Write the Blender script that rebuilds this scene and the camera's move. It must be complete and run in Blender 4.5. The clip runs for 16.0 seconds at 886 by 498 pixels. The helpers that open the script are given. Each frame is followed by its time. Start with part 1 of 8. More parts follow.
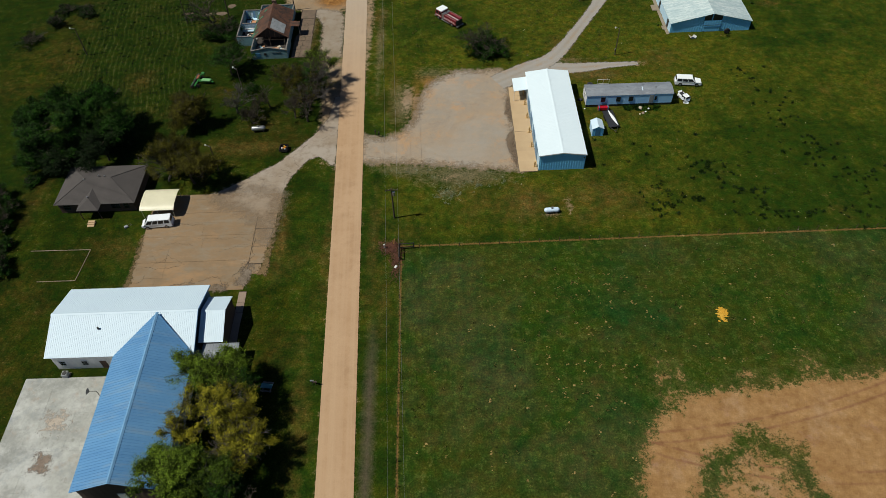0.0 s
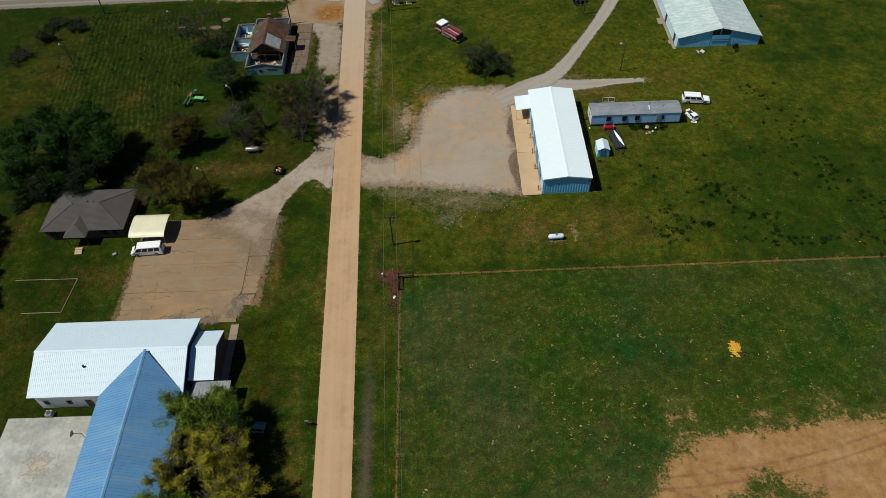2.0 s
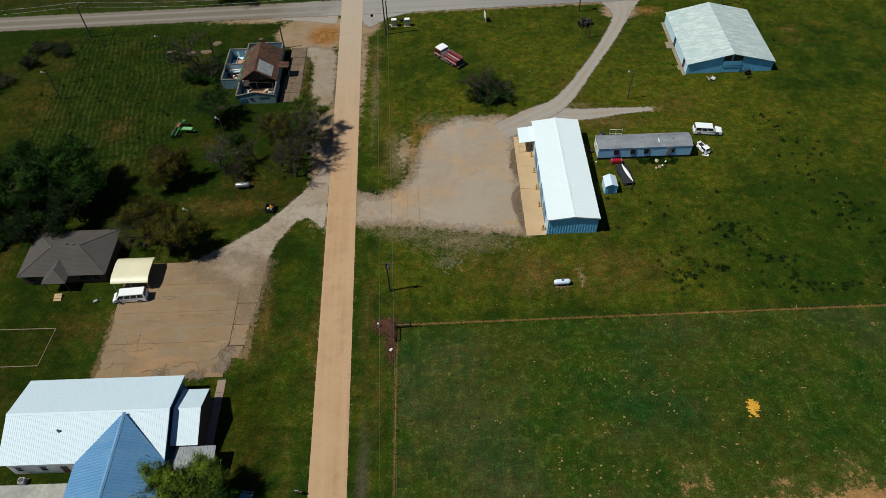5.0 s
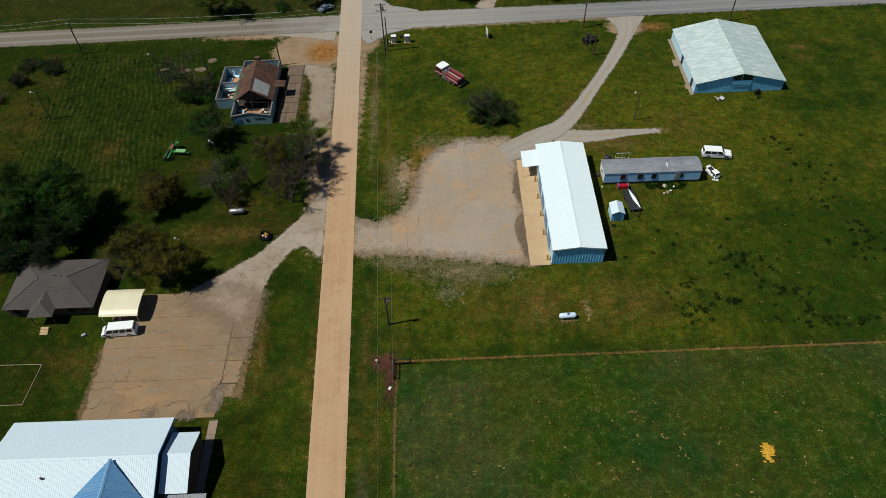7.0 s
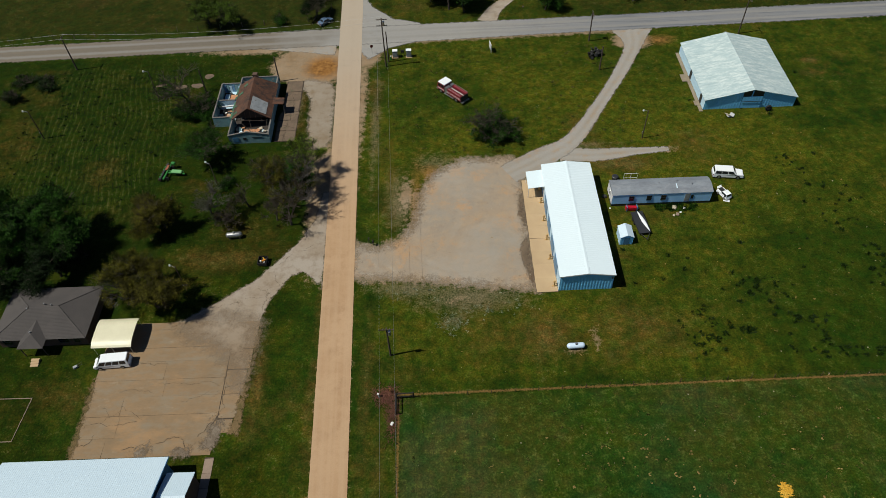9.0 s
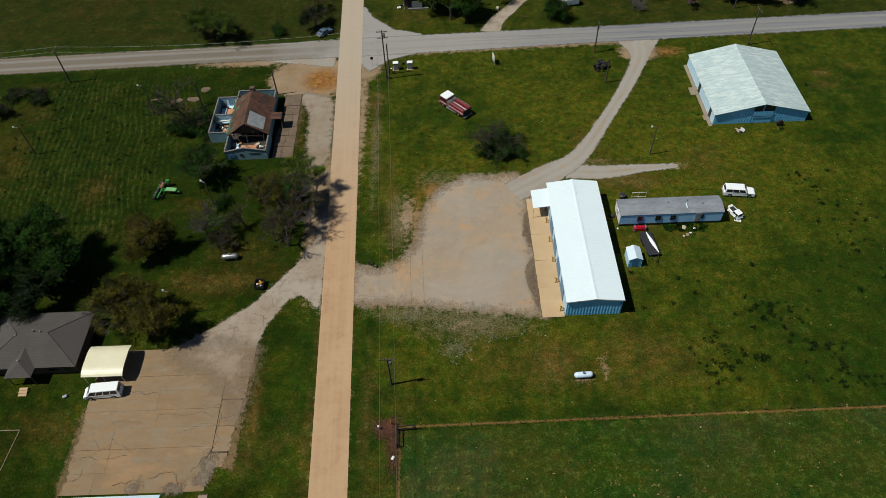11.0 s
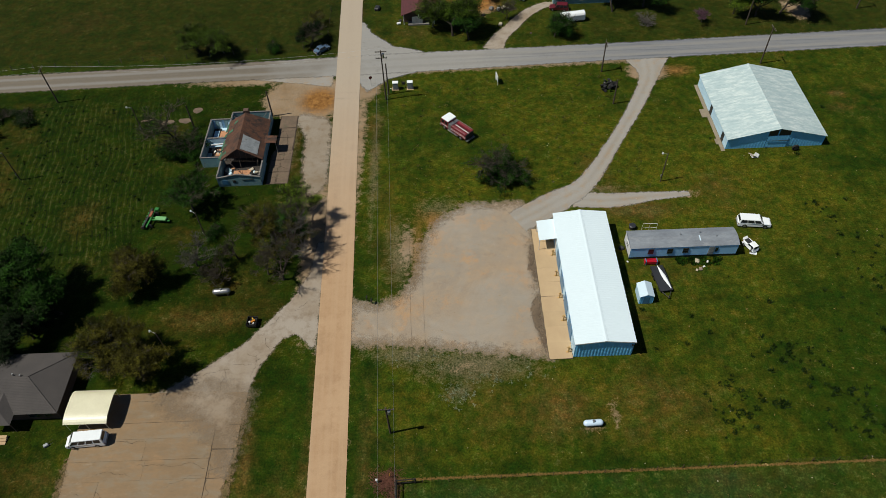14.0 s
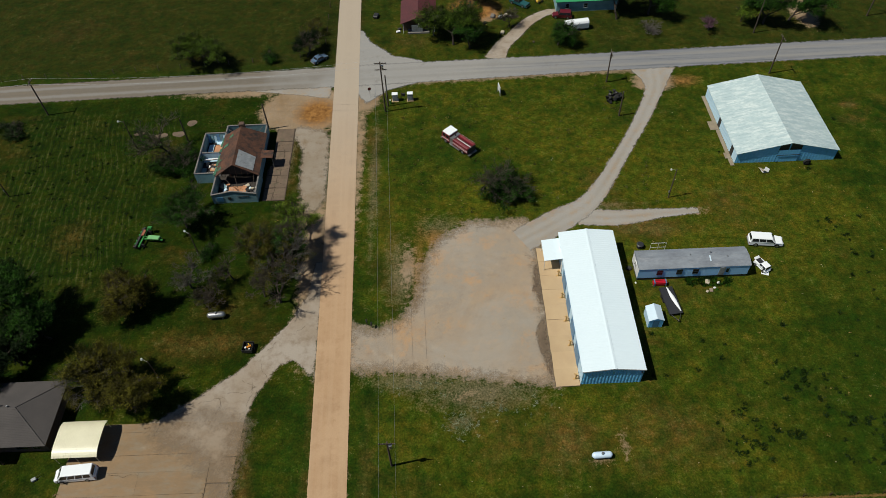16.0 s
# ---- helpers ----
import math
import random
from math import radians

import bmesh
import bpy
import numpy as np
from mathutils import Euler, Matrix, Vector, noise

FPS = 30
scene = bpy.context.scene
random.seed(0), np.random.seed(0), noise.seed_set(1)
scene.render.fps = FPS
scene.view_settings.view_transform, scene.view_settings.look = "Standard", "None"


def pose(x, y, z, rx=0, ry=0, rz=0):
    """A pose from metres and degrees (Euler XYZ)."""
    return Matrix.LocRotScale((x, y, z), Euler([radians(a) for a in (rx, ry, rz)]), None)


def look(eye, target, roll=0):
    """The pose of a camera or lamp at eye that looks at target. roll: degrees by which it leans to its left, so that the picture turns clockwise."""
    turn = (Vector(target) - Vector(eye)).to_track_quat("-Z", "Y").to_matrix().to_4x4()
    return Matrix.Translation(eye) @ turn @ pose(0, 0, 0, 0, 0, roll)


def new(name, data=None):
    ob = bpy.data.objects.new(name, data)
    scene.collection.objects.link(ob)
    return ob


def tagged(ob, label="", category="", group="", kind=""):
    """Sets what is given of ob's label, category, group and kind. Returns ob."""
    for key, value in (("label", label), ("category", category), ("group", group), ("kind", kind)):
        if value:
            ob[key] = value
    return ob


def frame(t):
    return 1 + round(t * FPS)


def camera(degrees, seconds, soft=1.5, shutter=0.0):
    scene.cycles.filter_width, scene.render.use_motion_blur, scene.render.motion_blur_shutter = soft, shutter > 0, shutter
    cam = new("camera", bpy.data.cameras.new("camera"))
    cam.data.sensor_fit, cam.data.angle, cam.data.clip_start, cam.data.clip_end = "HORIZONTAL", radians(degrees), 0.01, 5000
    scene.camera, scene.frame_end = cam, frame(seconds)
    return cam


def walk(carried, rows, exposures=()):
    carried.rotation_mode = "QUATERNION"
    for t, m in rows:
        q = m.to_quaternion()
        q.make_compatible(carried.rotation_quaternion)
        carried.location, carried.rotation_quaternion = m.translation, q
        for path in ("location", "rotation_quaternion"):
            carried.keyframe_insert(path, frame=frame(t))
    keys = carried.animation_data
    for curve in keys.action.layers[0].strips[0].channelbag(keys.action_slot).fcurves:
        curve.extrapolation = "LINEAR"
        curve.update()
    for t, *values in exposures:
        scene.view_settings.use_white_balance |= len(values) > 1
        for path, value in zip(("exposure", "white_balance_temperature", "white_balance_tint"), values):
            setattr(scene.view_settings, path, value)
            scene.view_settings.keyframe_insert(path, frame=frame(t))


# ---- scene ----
cam = camera(65.0, 16.0, soft=0.6)
PATH = [
    (0, (-0.077, 3.744, 96.901), (-0.082, 5.032, 95.371), -2.1),
    (0.5, (-0.057, 5.704, 96.844), (-0.062, 6.991, 95.313), -2.2),
    (1, (-0.027, 7.551, 96.785), (-0.032, 8.838, 95.254), -2.1),
    (1.5, (0.016, 9.226, 96.738), (0.011, 10.513, 95.207), -2.2),
    (2, (0.08, 10.837, 96.682), (0.074, 12.123, 95.15), -2.2),
    (2.5, (0.164, 12.461, 96.635), (0.158, 13.747, 95.103), -2.3),
    (3, (0.25, 14.181, 96.6), (0.244, 15.467, 95.068), -2.3),
    (3.5, (0.327, 15.955, 96.591), (0.321, 17.241, 95.059), -2.3),
    (4, (0.39, 17.736, 96.595), (0.383, 19.022, 95.063), -2.3),
    (6.5, (0.545, 26.54, 96.622), (0.538, 27.826, 95.09), -2.3),
    (7, (0.553, 28.199, 96.63), (0.545, 29.486, 95.099), -2.3),
    (7.5, (0.539, 29.79, 96.618), (0.531, 31.078, 95.088), -2.4),
    (8, (0.49, 31.278, 96.587), (0.48, 32.566, 95.057), -2.4),
    (8.5, (0.419, 32.683, 96.546), (0.409, 33.971, 95.017), -2.5),
    (9, (0.354, 34.065, 96.514), (0.342, 35.353, 94.985), -2.6),
    (9.2, (0.335, 34.623, 96.501), (0.324, 35.91, 94.97), -2.7),
    (11.5, (0.207, 41.116, 95.941), (0.192, 42.404, 94.411), -2.7),
    (12, (0.206, 42.553, 95.884), (0.192, 43.841, 94.354), -2.7),
    (12.5, (0.214, 43.999, 95.832), (0.2, 45.286, 94.302), -2.7),
    (13, (0.206, 45.392, 95.778), (0.191, 46.679, 94.248), -2.8),
    (13.5, (0.177, 46.749, 95.718), (0.163, 48.036, 94.187), -2.7),
    (14, (0.134, 48.118, 95.641), (0.119, 49.403, 94.109), -2.7),
    (14.5, (0.062, 49.475, 95.566), (0.047, 50.76, 94.033), -2.8),
    (15, (-0.041, 50.854, 95.491), (-0.055, 52.137, 93.956), -2.7),
    (15.5, (-0.182, 52.291, 95.419), (-0.196, 53.571, 93.883), -2.7),
    (16, (-0.342, 53.784, 95.357), (-0.353, 55.062, 93.818), -2.7),
]
walk(cam, [(t, look(eye, target, roll)) for t, eye, target, roll in PATH])

# ---- light ----
SUN_EL, SUN_AZ = radians(58), math.atan2(-0.18, -1.0)   # the sun stands west, a little south
to_sun = Vector((math.cos(SUN_AZ) * math.cos(SUN_EL), math.sin(SUN_AZ) * math.cos(SUN_EL), math.sin(SUN_EL)))
world = bpy.data.worlds.new("sky")
scene.world = world
world.use_nodes = True
wn = world.node_tree.nodes
sky = wn.new("ShaderNodeTexSky")
sky.sky_type, sky.sun_disc = "NISHITA", False
sky.ozone_density, sky.dust_density = 6.0, 0.3
sky.sun_elevation, sky.sun_rotation = SUN_EL, math.pi / 2 - SUN_AZ
world.node_tree.links.new(sky.outputs[0], wn["Background"].inputs[0])
wn["Background"].inputs[1].default_value = 0.037
sun_data = bpy.data.lights.new("sun", "SUN")
sun_data.energy, sun_data.angle, sun_data.color = 4.25, radians(0.53), (1.0, 0.965, 0.83)
sun = new("sun", sun_data)
sun.matrix_world = look(to_sun * 200, (0, 0, 0))
scene.view_settings.exposure = 0.0


# ---- materials ----
def nodes_of(name):
    m = bpy.data.materials.new(name)
    m.use_nodes = True
    nt = m.node_tree
    return m, nt, nt.nodes["Principled BSDF"]


def add(nt, kind, **kw):
    n = nt.nodes.new(kind)
    for k, v in kw.items():
        n.inputs[k.replace("_", " ")].default_value = v
    return n


def noise_tex(nt, vec, scale, detail=4.0, rough=0.6):
    n = add(nt, "ShaderNodeTexNoise", Scale=scale, Detail=detail, Roughness=rough)
    nt.links.new(vec, n.inputs["Vector"])
    return n.outputs["Fac"]


def ramp(nt, fac, lo, hi):
    n = nt.nodes.new("ShaderNodeMapRange")
    n.inputs["From Min"].default_value, n.inputs["From Max"].default_value = lo, hi
    nt.links.new(fac, n.inputs["Value"])
    return n.outputs["Result"]


def blend(nt, fac, a, b, how="MIX"):
    n = nt.nodes.new("ShaderNodeMix")
    n.data_type, n.blend_type = "RGBA", how
    for s, v in ((0, fac), (6, a), (7, b)):
        if isinstance(v, (int, float)):
            n.inputs[s].default_value = v
        elif isinstance(v, tuple):
            n.inputs[s].default_value = (*v, 1)
        else:
            nt.links.new(v, n.inputs[s])
    return n.outputs[2]


def calc(nt, op, a, b=0.0):
    n = nt.nodes.new("ShaderNodeMath")
    n.operation = op
    for s, v in ((0, a), (1, b)):
        if isinstance(v, (int, float)):
            n.inputs[s].default_value = v
        else:
            nt.links.new(v, n.inputs[s])
    return n.outputs[0]


def bumped(nt, bsdf, height, strength, distance=0.02):
    n = add(nt, "ShaderNodeBump", Strength=strength, Distance=distance)
    nt.links.new(height, n.inputs["Height"])
    nt.links.new(n.outputs[0], bsdf.inputs["Normal"])


def surface(name, col, other=None, rough=0.6, metal=0.0, fine=8.0, coarse=0.5, mix=0.6, bump=0.2, vary=0.0, stain=None, stain_at=(0.55, 0.75), stretch=(1, 1, 1), clouds=()):
    """Two-tone surface: coarse and fine noise between col and other, with stains and a little relief."""
    other = other or tuple(c * 0.7 for c in col)
    m, nt, b = nodes_of(name)
    tc = nt.nodes.new("ShaderNodeTexCoord")
    mp = add(nt, "ShaderNodeMapping", Scale=stretch)
    nt.links.new(tc.outputs["Object"], mp.inputs["Vector"])
    v = mp.outputs[0]
    f, c = noise_tex(nt, v, fine), noise_tex(nt, v, coarse, 5)
    fac = calc(nt, "ADD", calc(nt, "MULTIPLY", ramp(nt, f, 0.3, 0.7), 1 - mix), calc(nt, "MULTIPLY", ramp(nt, c, 0.35, 0.65), mix))
    out = blend(nt, fac, col, other)
    if stain:
        out = blend(nt, ramp(nt, noise_tex(nt, v, coarse * 1.7, 6, 0.7), *stain_at), out, stain)
    for sc, tint, span in clouds:
        out = blend(nt, calc(nt, "MULTIPLY", ramp(nt, noise_tex(nt, v, sc, 7, 0.72), *span), 0.8), out, tint)
    if vary:
        oi = nt.nodes.new("ShaderNodeObjectInfo")
        out = blend(nt, 1.0, out, blend(nt, oi.outputs["Random"], (1 - vary,) * 3, (1 + vary,) * 3), "MULTIPLY")
    nt.links.new(out, b.inputs["Base Color"])
    b.inputs["Roughness"].default_value, b.inputs["Metallic"].default_value = rough, metal
    if bump:
        bumped(nt, b, f, bump)
    return m


def ground_material():
    """Rough pasture: green, dry and bare patches; the mesh's own fields say where soil and wear lie."""
    m, nt, b = nodes_of("pasture")
    geo = nt.nodes.new("ShaderNodeNewGeometry")
    p = geo.outputs["Position"]
    xyz = nt.nodes.new("ShaderNodeSeparateXYZ")
    nt.links.new(p, xyz.inputs[0])
    px, py = xyz.outputs[0], xyz.outputs[1]

    def field(name):
        a = nt.nodes.new("ShaderNodeAttribute")
        a.attribute_name = name
        return a.outputs["Fac"]

    def swing(fac, amount):
        return calc(nt, "MULTIPLY", calc(nt, "SUBTRACT", fac, 0.5), amount)

    big, mid = noise_tex(nt, p, 0.035, 5, 0.6), noise_tex(nt, p, 0.16, 6, 0.65)
    small, fine, grit = noise_tex(nt, p, 0.8, 5, 0.7), noise_tex(nt, p, 3.2, 4, 0.75), noise_tex(nt, p, 8.0, 3, 0.8)
    lush = blend(nt, ramp(nt, mid, 0.35, 0.65), (0.0140, 0.0305, 0.0028), (0.0265, 0.0450, 0.0036))
    dry = blend(nt, ramp(nt, small, 0.35, 0.7), (0.0400, 0.0565, 0.0040), (0.0740, 0.0740, 0.0072))
    dryness = calc(nt, "ADD", field("dry"), calc(nt, "ADD", swing(big, 2.2), swing(mid, 1.5)))
    col = blend(nt, ramp(nt, dryness, -0.05, 0.85), lush, dry)
    deep = noise_tex(nt, p, 0.06, 5, 0.62)
    col = blend(nt, calc(nt, "MULTIPLY", ramp(nt, deep, 0.50, 0.68), 0.45), col, (0.0105, 0.0330, 0.0035))
    # brown worn turf
    turf = calc(nt, "ADD", field("brown"), calc(nt, "ADD", swing(noise_tex(nt, p, 0.075, 6, 0.7), 3.6), swing(small, 1.2)))
    col = blend(nt, calc(nt, "MULTIPLY", ramp(nt, turf, 0.1, 1.1), 0.85), col, blend(nt, ramp(nt, mid, 0.35, 0.65), (0.0470, 0.0395, 0.0077), (0.0790, 0.0590, 0.0155)))
    col = blend(nt, calc(nt, "MULTIPLY", ramp(nt, turf, 0.85, 1.75), 0.75), col, blend(nt, fine, (0.075, 0.060, 0.016), (0.17, 0.125, 0.042)))
    # the south field: deeper green with paler streaks
    pasture = blend(nt, ramp(nt, mid, 0.36, 0.64), (0.0126, 0.0385, 0.0052), (0.0303, 0.0533, 0.0044))
    pasture = blend(nt, ramp(nt, big, 0.44, 0.60), pasture, (0.0340, 0.0465, 0.0067))
    pasture = blend(nt, calc(nt, "MULTIPLY", ramp(nt, noise_tex(nt, p, 0.024, 5, 0.65), 0.47, 0.60), 0.85), pasture, (0.044, 0.052, 0.019))
    pasture = blend(nt, ramp(nt, small, 0.52, 0.74), pasture, (0.0520, 0.0710, 0.0133))
    pasture = blend(nt, calc(nt, "MULTIPLY", ramp(nt, noise_tex(nt, p, 0.045, 4, 0.6), 0.53, 0.68), 0.9), pasture, (0.0100, 0.0400, 0.0085))
    pasture = blend(nt, calc(nt, "MULTIPLY", ramp(nt, noise_tex(nt, p, 0.11, 5, 0.7), 0.57, 0.70), 0.6), pasture, (0.052, 0.044, 0.014))
    col = blend(nt, ramp(nt, calc(nt, "ADD", field("field"), swing(small, 3.0)), -1.0, 1.0), col, pasture)
    # the far fields, duller
    far = blend(nt, ramp(nt, mid, 0.3, 0.7), (0.0150, 0.0240, 0.0035), (0.0280, 0.0320, 0.0055))
    far = blend(nt, ramp(nt, big, 0.55, 0.7), far, (0.0320, 0.0275, 0.0070))
    col = blend(nt, field("far"), col, far)
    # darker ground colour west of the road
    col = blend(nt, field("west"), col, blend(nt, 1.0, col, (0.66, 0.68, 0.55), "MULTIPLY"))
    # tufts and blades
    col = blend(nt, 1.0, col, blend(nt, ramp(nt, small, 0.3, 0.7), (0.70, 0.73, 0.73), (1.30, 1.26, 1.23)), "MULTIPLY")
    col = blend(nt, 1.0, col, blend(nt, ramp(nt, noise_tex(nt, p, 0.28, 6, 0.7), 0.36, 0.64), (0.74, 0.82, 0.80), (1.28, 1.19, 1.16)), "MULTIPLY")
    col = blend(nt, 1.0, col, blend(nt, ramp(nt, noise_tex(nt, p, 0.55, 5, 0.7), 0.38, 0.64), (0.80, 1.04, 0.95), (1.28, 0.98, 1.0)), "MULTIPLY")
    # thin grey-dry grass at the edges of the gravel
    thin = calc(nt, "ADD", field("pale"), calc(nt, "ADD", swing(small, 1.6), calc(nt, "ADD", swing(fine, 1.0), swing(mid, 0.8))))
    col = blend(nt, calc(nt, "MULTIPLY", ramp(nt, thin, 0.25, 1.1), 0.8), col, blend(nt, fine, (0.085, 0.072, 0.034), (0.21, 0.175, 0.115)))
    col = blend(nt, 1.0, col, blend(nt, ramp(nt, fine, 0.34, 0.66), (0.68, 0.70, 0.70), (1.32, 1.29, 1.28)), "MULTIPLY")
    col = blend(nt, 1.0, col, blend(nt, ramp(nt, grit, 0.32, 0.68), (0.82, 0.84, 0.84), (1.18, 1.16, 1.15)), "MULTIPLY")
    # straw flecks and small dark weeds
    fleck = noise_tex(nt, p, 1.7, 3, 0.6)
    col = blend(nt, calc(nt, "MULTIPLY", ramp(nt, fleck, 0.68, 0.74), ramp(nt, mid, 0.42, 0.6)), col, (0.24, 0.17, 0.055))
    col = blend(nt, calc(nt, "MULTIPLY", ramp(nt, fleck, 0.32, 0.26), ramp(nt, big, 0.4, 0.55)), col, (0.010, 0.018, 0.004))
    # mown rows of stubble in the west lot
    mp = add(nt, "ShaderNodeMapping", Rotation=(0, 0, radians(-9)))
    nt.links.new(p, mp.inputs["Vector"])
    wav = nt.nodes.new("ShaderNodeTexWave")
    wav.wave_type, wav.bands_direction = "BANDS", "X"
    nt.links.new(mp.outputs[0], wav.inputs["Vector"])
    for k, v in (("Scale", 0.27), ("Distortion", 15.0), ("Detail", 4.0), ("Detail Scale", 0.16)):
        wav.inputs[k].default_value = v
    rows = calc(nt, "MULTIPLY", ramp(nt, wav.outputs["Fac"], 0.80, 0.98), ramp(nt, small, 0.42, 0.58))
    rows = calc(nt, "MULTIPLY", rows, calc(nt, "MULTIPLY", ramp(nt, field("rows"), 0.0, 8.0), ramp(nt, mid, 0.32, 0.55)))
    col = blend(nt, calc(nt, "MULTIPLY", rows, 0.30), col, (0.12, 0.12, 0.045))
    furrow = calc(nt, "MULTIPLY", ramp(nt, wav.outputs["Fac"], 0.22, 0.05), ramp(nt, noise_tex(nt, p, 0.5, 5, 0.7), 0.48, 0.56))
    col = blend(nt, calc(nt, "MULTIPLY", calc(nt, "MULTIPLY", furrow, ramp(nt, field("rows"), 0.0, 8.0)), 0.8), col, (0.007, 0.012, 0.003))
    # bare soil where feet and wheels pass
    edge = calc(nt, "ADD", field("worn"), calc(nt, "ADD", swing(small, 4.2), swing(fine, 1.4)))
    soil = blend(nt, ramp(nt, mid, 0.35, 0.65), (0.225, 0.155, 0.092), (0.30, 0.228, 0.158))
    soil = blend(nt, calc(nt, "MULTIPLY", ramp(nt, fine, 0.45, 0.8), 0.4), soil, (0.18, 0.125, 0.072))
    soil = blend(nt, ramp(nt, small, 0.52, 0.7), soil, (0.30, 0.20, 0.115))
    col = blend(nt, ramp(nt, edge, -0.6, 0.5), col, soil)
    # red soil under the two fence lines
    a, c = calc(nt, "SUBTRACT", calc(nt, "SUBTRACT", py, 86.3), calc(nt, "MULTIPLY", px, 0.006)), calc(nt, "ADD", px, 8.0)
    wob = calc(nt, "ADD", swing(small, 0.5), swing(fine, 0.7))
    la = calc(nt, "ADD", calc(nt, "SUBTRACT", 0.13, calc(nt, "ABSOLUTE", a)), wob)
    la = calc(nt, "MULTIPLY", ramp(nt, la, -0.15, 0.12), ramp(nt, c, -0.6, 0.2))
    lc = calc(nt, "ADD", calc(nt, "SUBTRACT", 0.10, calc(nt, "ABSOLUTE", c)), wob)
    lc = calc(nt, "MULTIPLY", ramp(nt, lc, -0.15, 0.12), ramp(nt, a, 0.6, -0.2))
    col = blend(nt, calc(nt, "MULTIPLY", calc(nt, "MAXIMUM", la, lc), 0.75), col, blend(nt, fine, (0.16, 0.080, 0.03), (0.24, 0.135, 0.05)))
    # dead grass verge beside the dirt road
    v = calc(nt, "ADD", calc(nt, "SUBTRACT", 0.8, calc(nt, "ABSOLUTE", calc(nt, "ADD", px, 12.5))), calc(nt, "ADD", swing(small, 2.0), swing(fine, 1.4)))
    v = calc(nt, "MULTIPLY", ramp(nt, v, -0.6, 0.9), ramp(nt, py, 72.0, 58.0))
    col = blend(nt, calc(nt, "MULTIPLY", v, 0.7), col, (0.10, 0.075, 0.055))
    # the red-brown field corner
    rim = calc(nt, "ADD", field("dirt"), calc(nt, "ADD", swing(noise_tex(nt, p, 0.42, 7, 0.85), 9.0), calc(nt, "ADD", swing(noise_tex(nt, p, 1.5, 4, 0.7), 4.5), swing(fine, 2.5))))
    clay = blend(nt, ramp(nt, mid, 0.35, 0.7), (0.275, 0.152, 0.062), (0.330, 0.200, 0.093))
    clay = blend(nt, 1.0, clay, blend(nt, ramp(nt, noise_tex(nt, p, 0.3, 6, 0.7), 0.36, 0.64), (0.84, 0.80, 0.76), (1.12, 1.13, 1.15)), "MULTIPLY")
    clay = blend(nt, ramp(nt, small, 0.45, 0.75), clay, (0.315, 0.175, 0.066))
    clay = blend(nt, ramp(nt, fine, 0.35, 0.8), clay, (0.275, 0.160, 0.068))
    clay = blend(nt, ramp(nt, noise_tex(nt, p, 0.13, 6, 0.75), 0.54, 0.70), clay, (0.34, 0.215, 0.115))
    clay = blend(nt, calc(nt, "MULTIPLY", ramp(nt, noise_tex(nt, p, 0.22, 6, 0.75), 0.58, 0.70), 0.6), clay, (0.27, 0.155, 0.105))
    for name in ("rut", "rut_b"):
        lane = calc(nt, "ABSOLUTE", calc(nt, "SUBTRACT", calc(nt, "ABSOLUTE", calc(nt, "ADD", field(name), swing(small, 0.35))), 0.85))
        clay = blend(nt, calc(nt, "MULTIPLY", ramp(nt, lane, 0.34, 0.06), calc(nt, "MULTIPLY", ramp(nt, mid, 0.34, 0.55), 0.62)), clay, (0.185, 0.085, 0.045))
    weeds = calc(nt, "MULTIPLY", ramp(nt, noise_tex(nt, p, 0.7, 7, 0.8), 0.61, 0.67), ramp(nt, noise_tex(nt, p, 0.09, 4, 0.6), 0.46, 0.62))
    clay = blend(nt, calc(nt, "MULTIPLY", weeds, 0.75), clay, (0.085, 0.100, 0.022))
    clay = blend(nt, 1.0, clay, blend(nt, ramp(nt, noise_tex(nt, p, 0.6, 7, 0.78), 0.34, 0.66), (0.80, 0.76, 0.72), (1.15, 1.18, 1.22)), "MULTIPLY")
    col = blend(nt, calc(nt, "MULTIPLY", ramp(nt, rim, -2.2, 0.2), 0.5), col, (0.105, 0.095, 0.030))
    col = blend(nt, ramp(nt, rim, -0.5, 0.6), col, clay)
    # yellow bare clay patches
    spots = calc(nt, "ADD", field("ochre"), calc(nt, "ADD", swing(small, 2.4), swing(fine, 1.2)))
    col = blend(nt, ramp(nt, spots, -1.8, 1.2), col, blend(nt, ramp(nt, small, 0.35, 0.65), blend(nt, ramp(nt, mid, 0.40, 0.60), (0.10, 0.044, 0.015), (0.20, 0.092, 0.028)), (0.33, 0.165, 0.052)))
    nt.links.new(col, b.inputs["Base Color"])
    b.inputs["Roughness"].default_value = 0.95
    b.inputs["Specular IOR Level"].default_value = 0.05
    bumped(nt, b, calc(nt, "ADD", fine, calc(nt, "MULTIPLY", small, 1.5)), 0.55, 0.18)
    return m


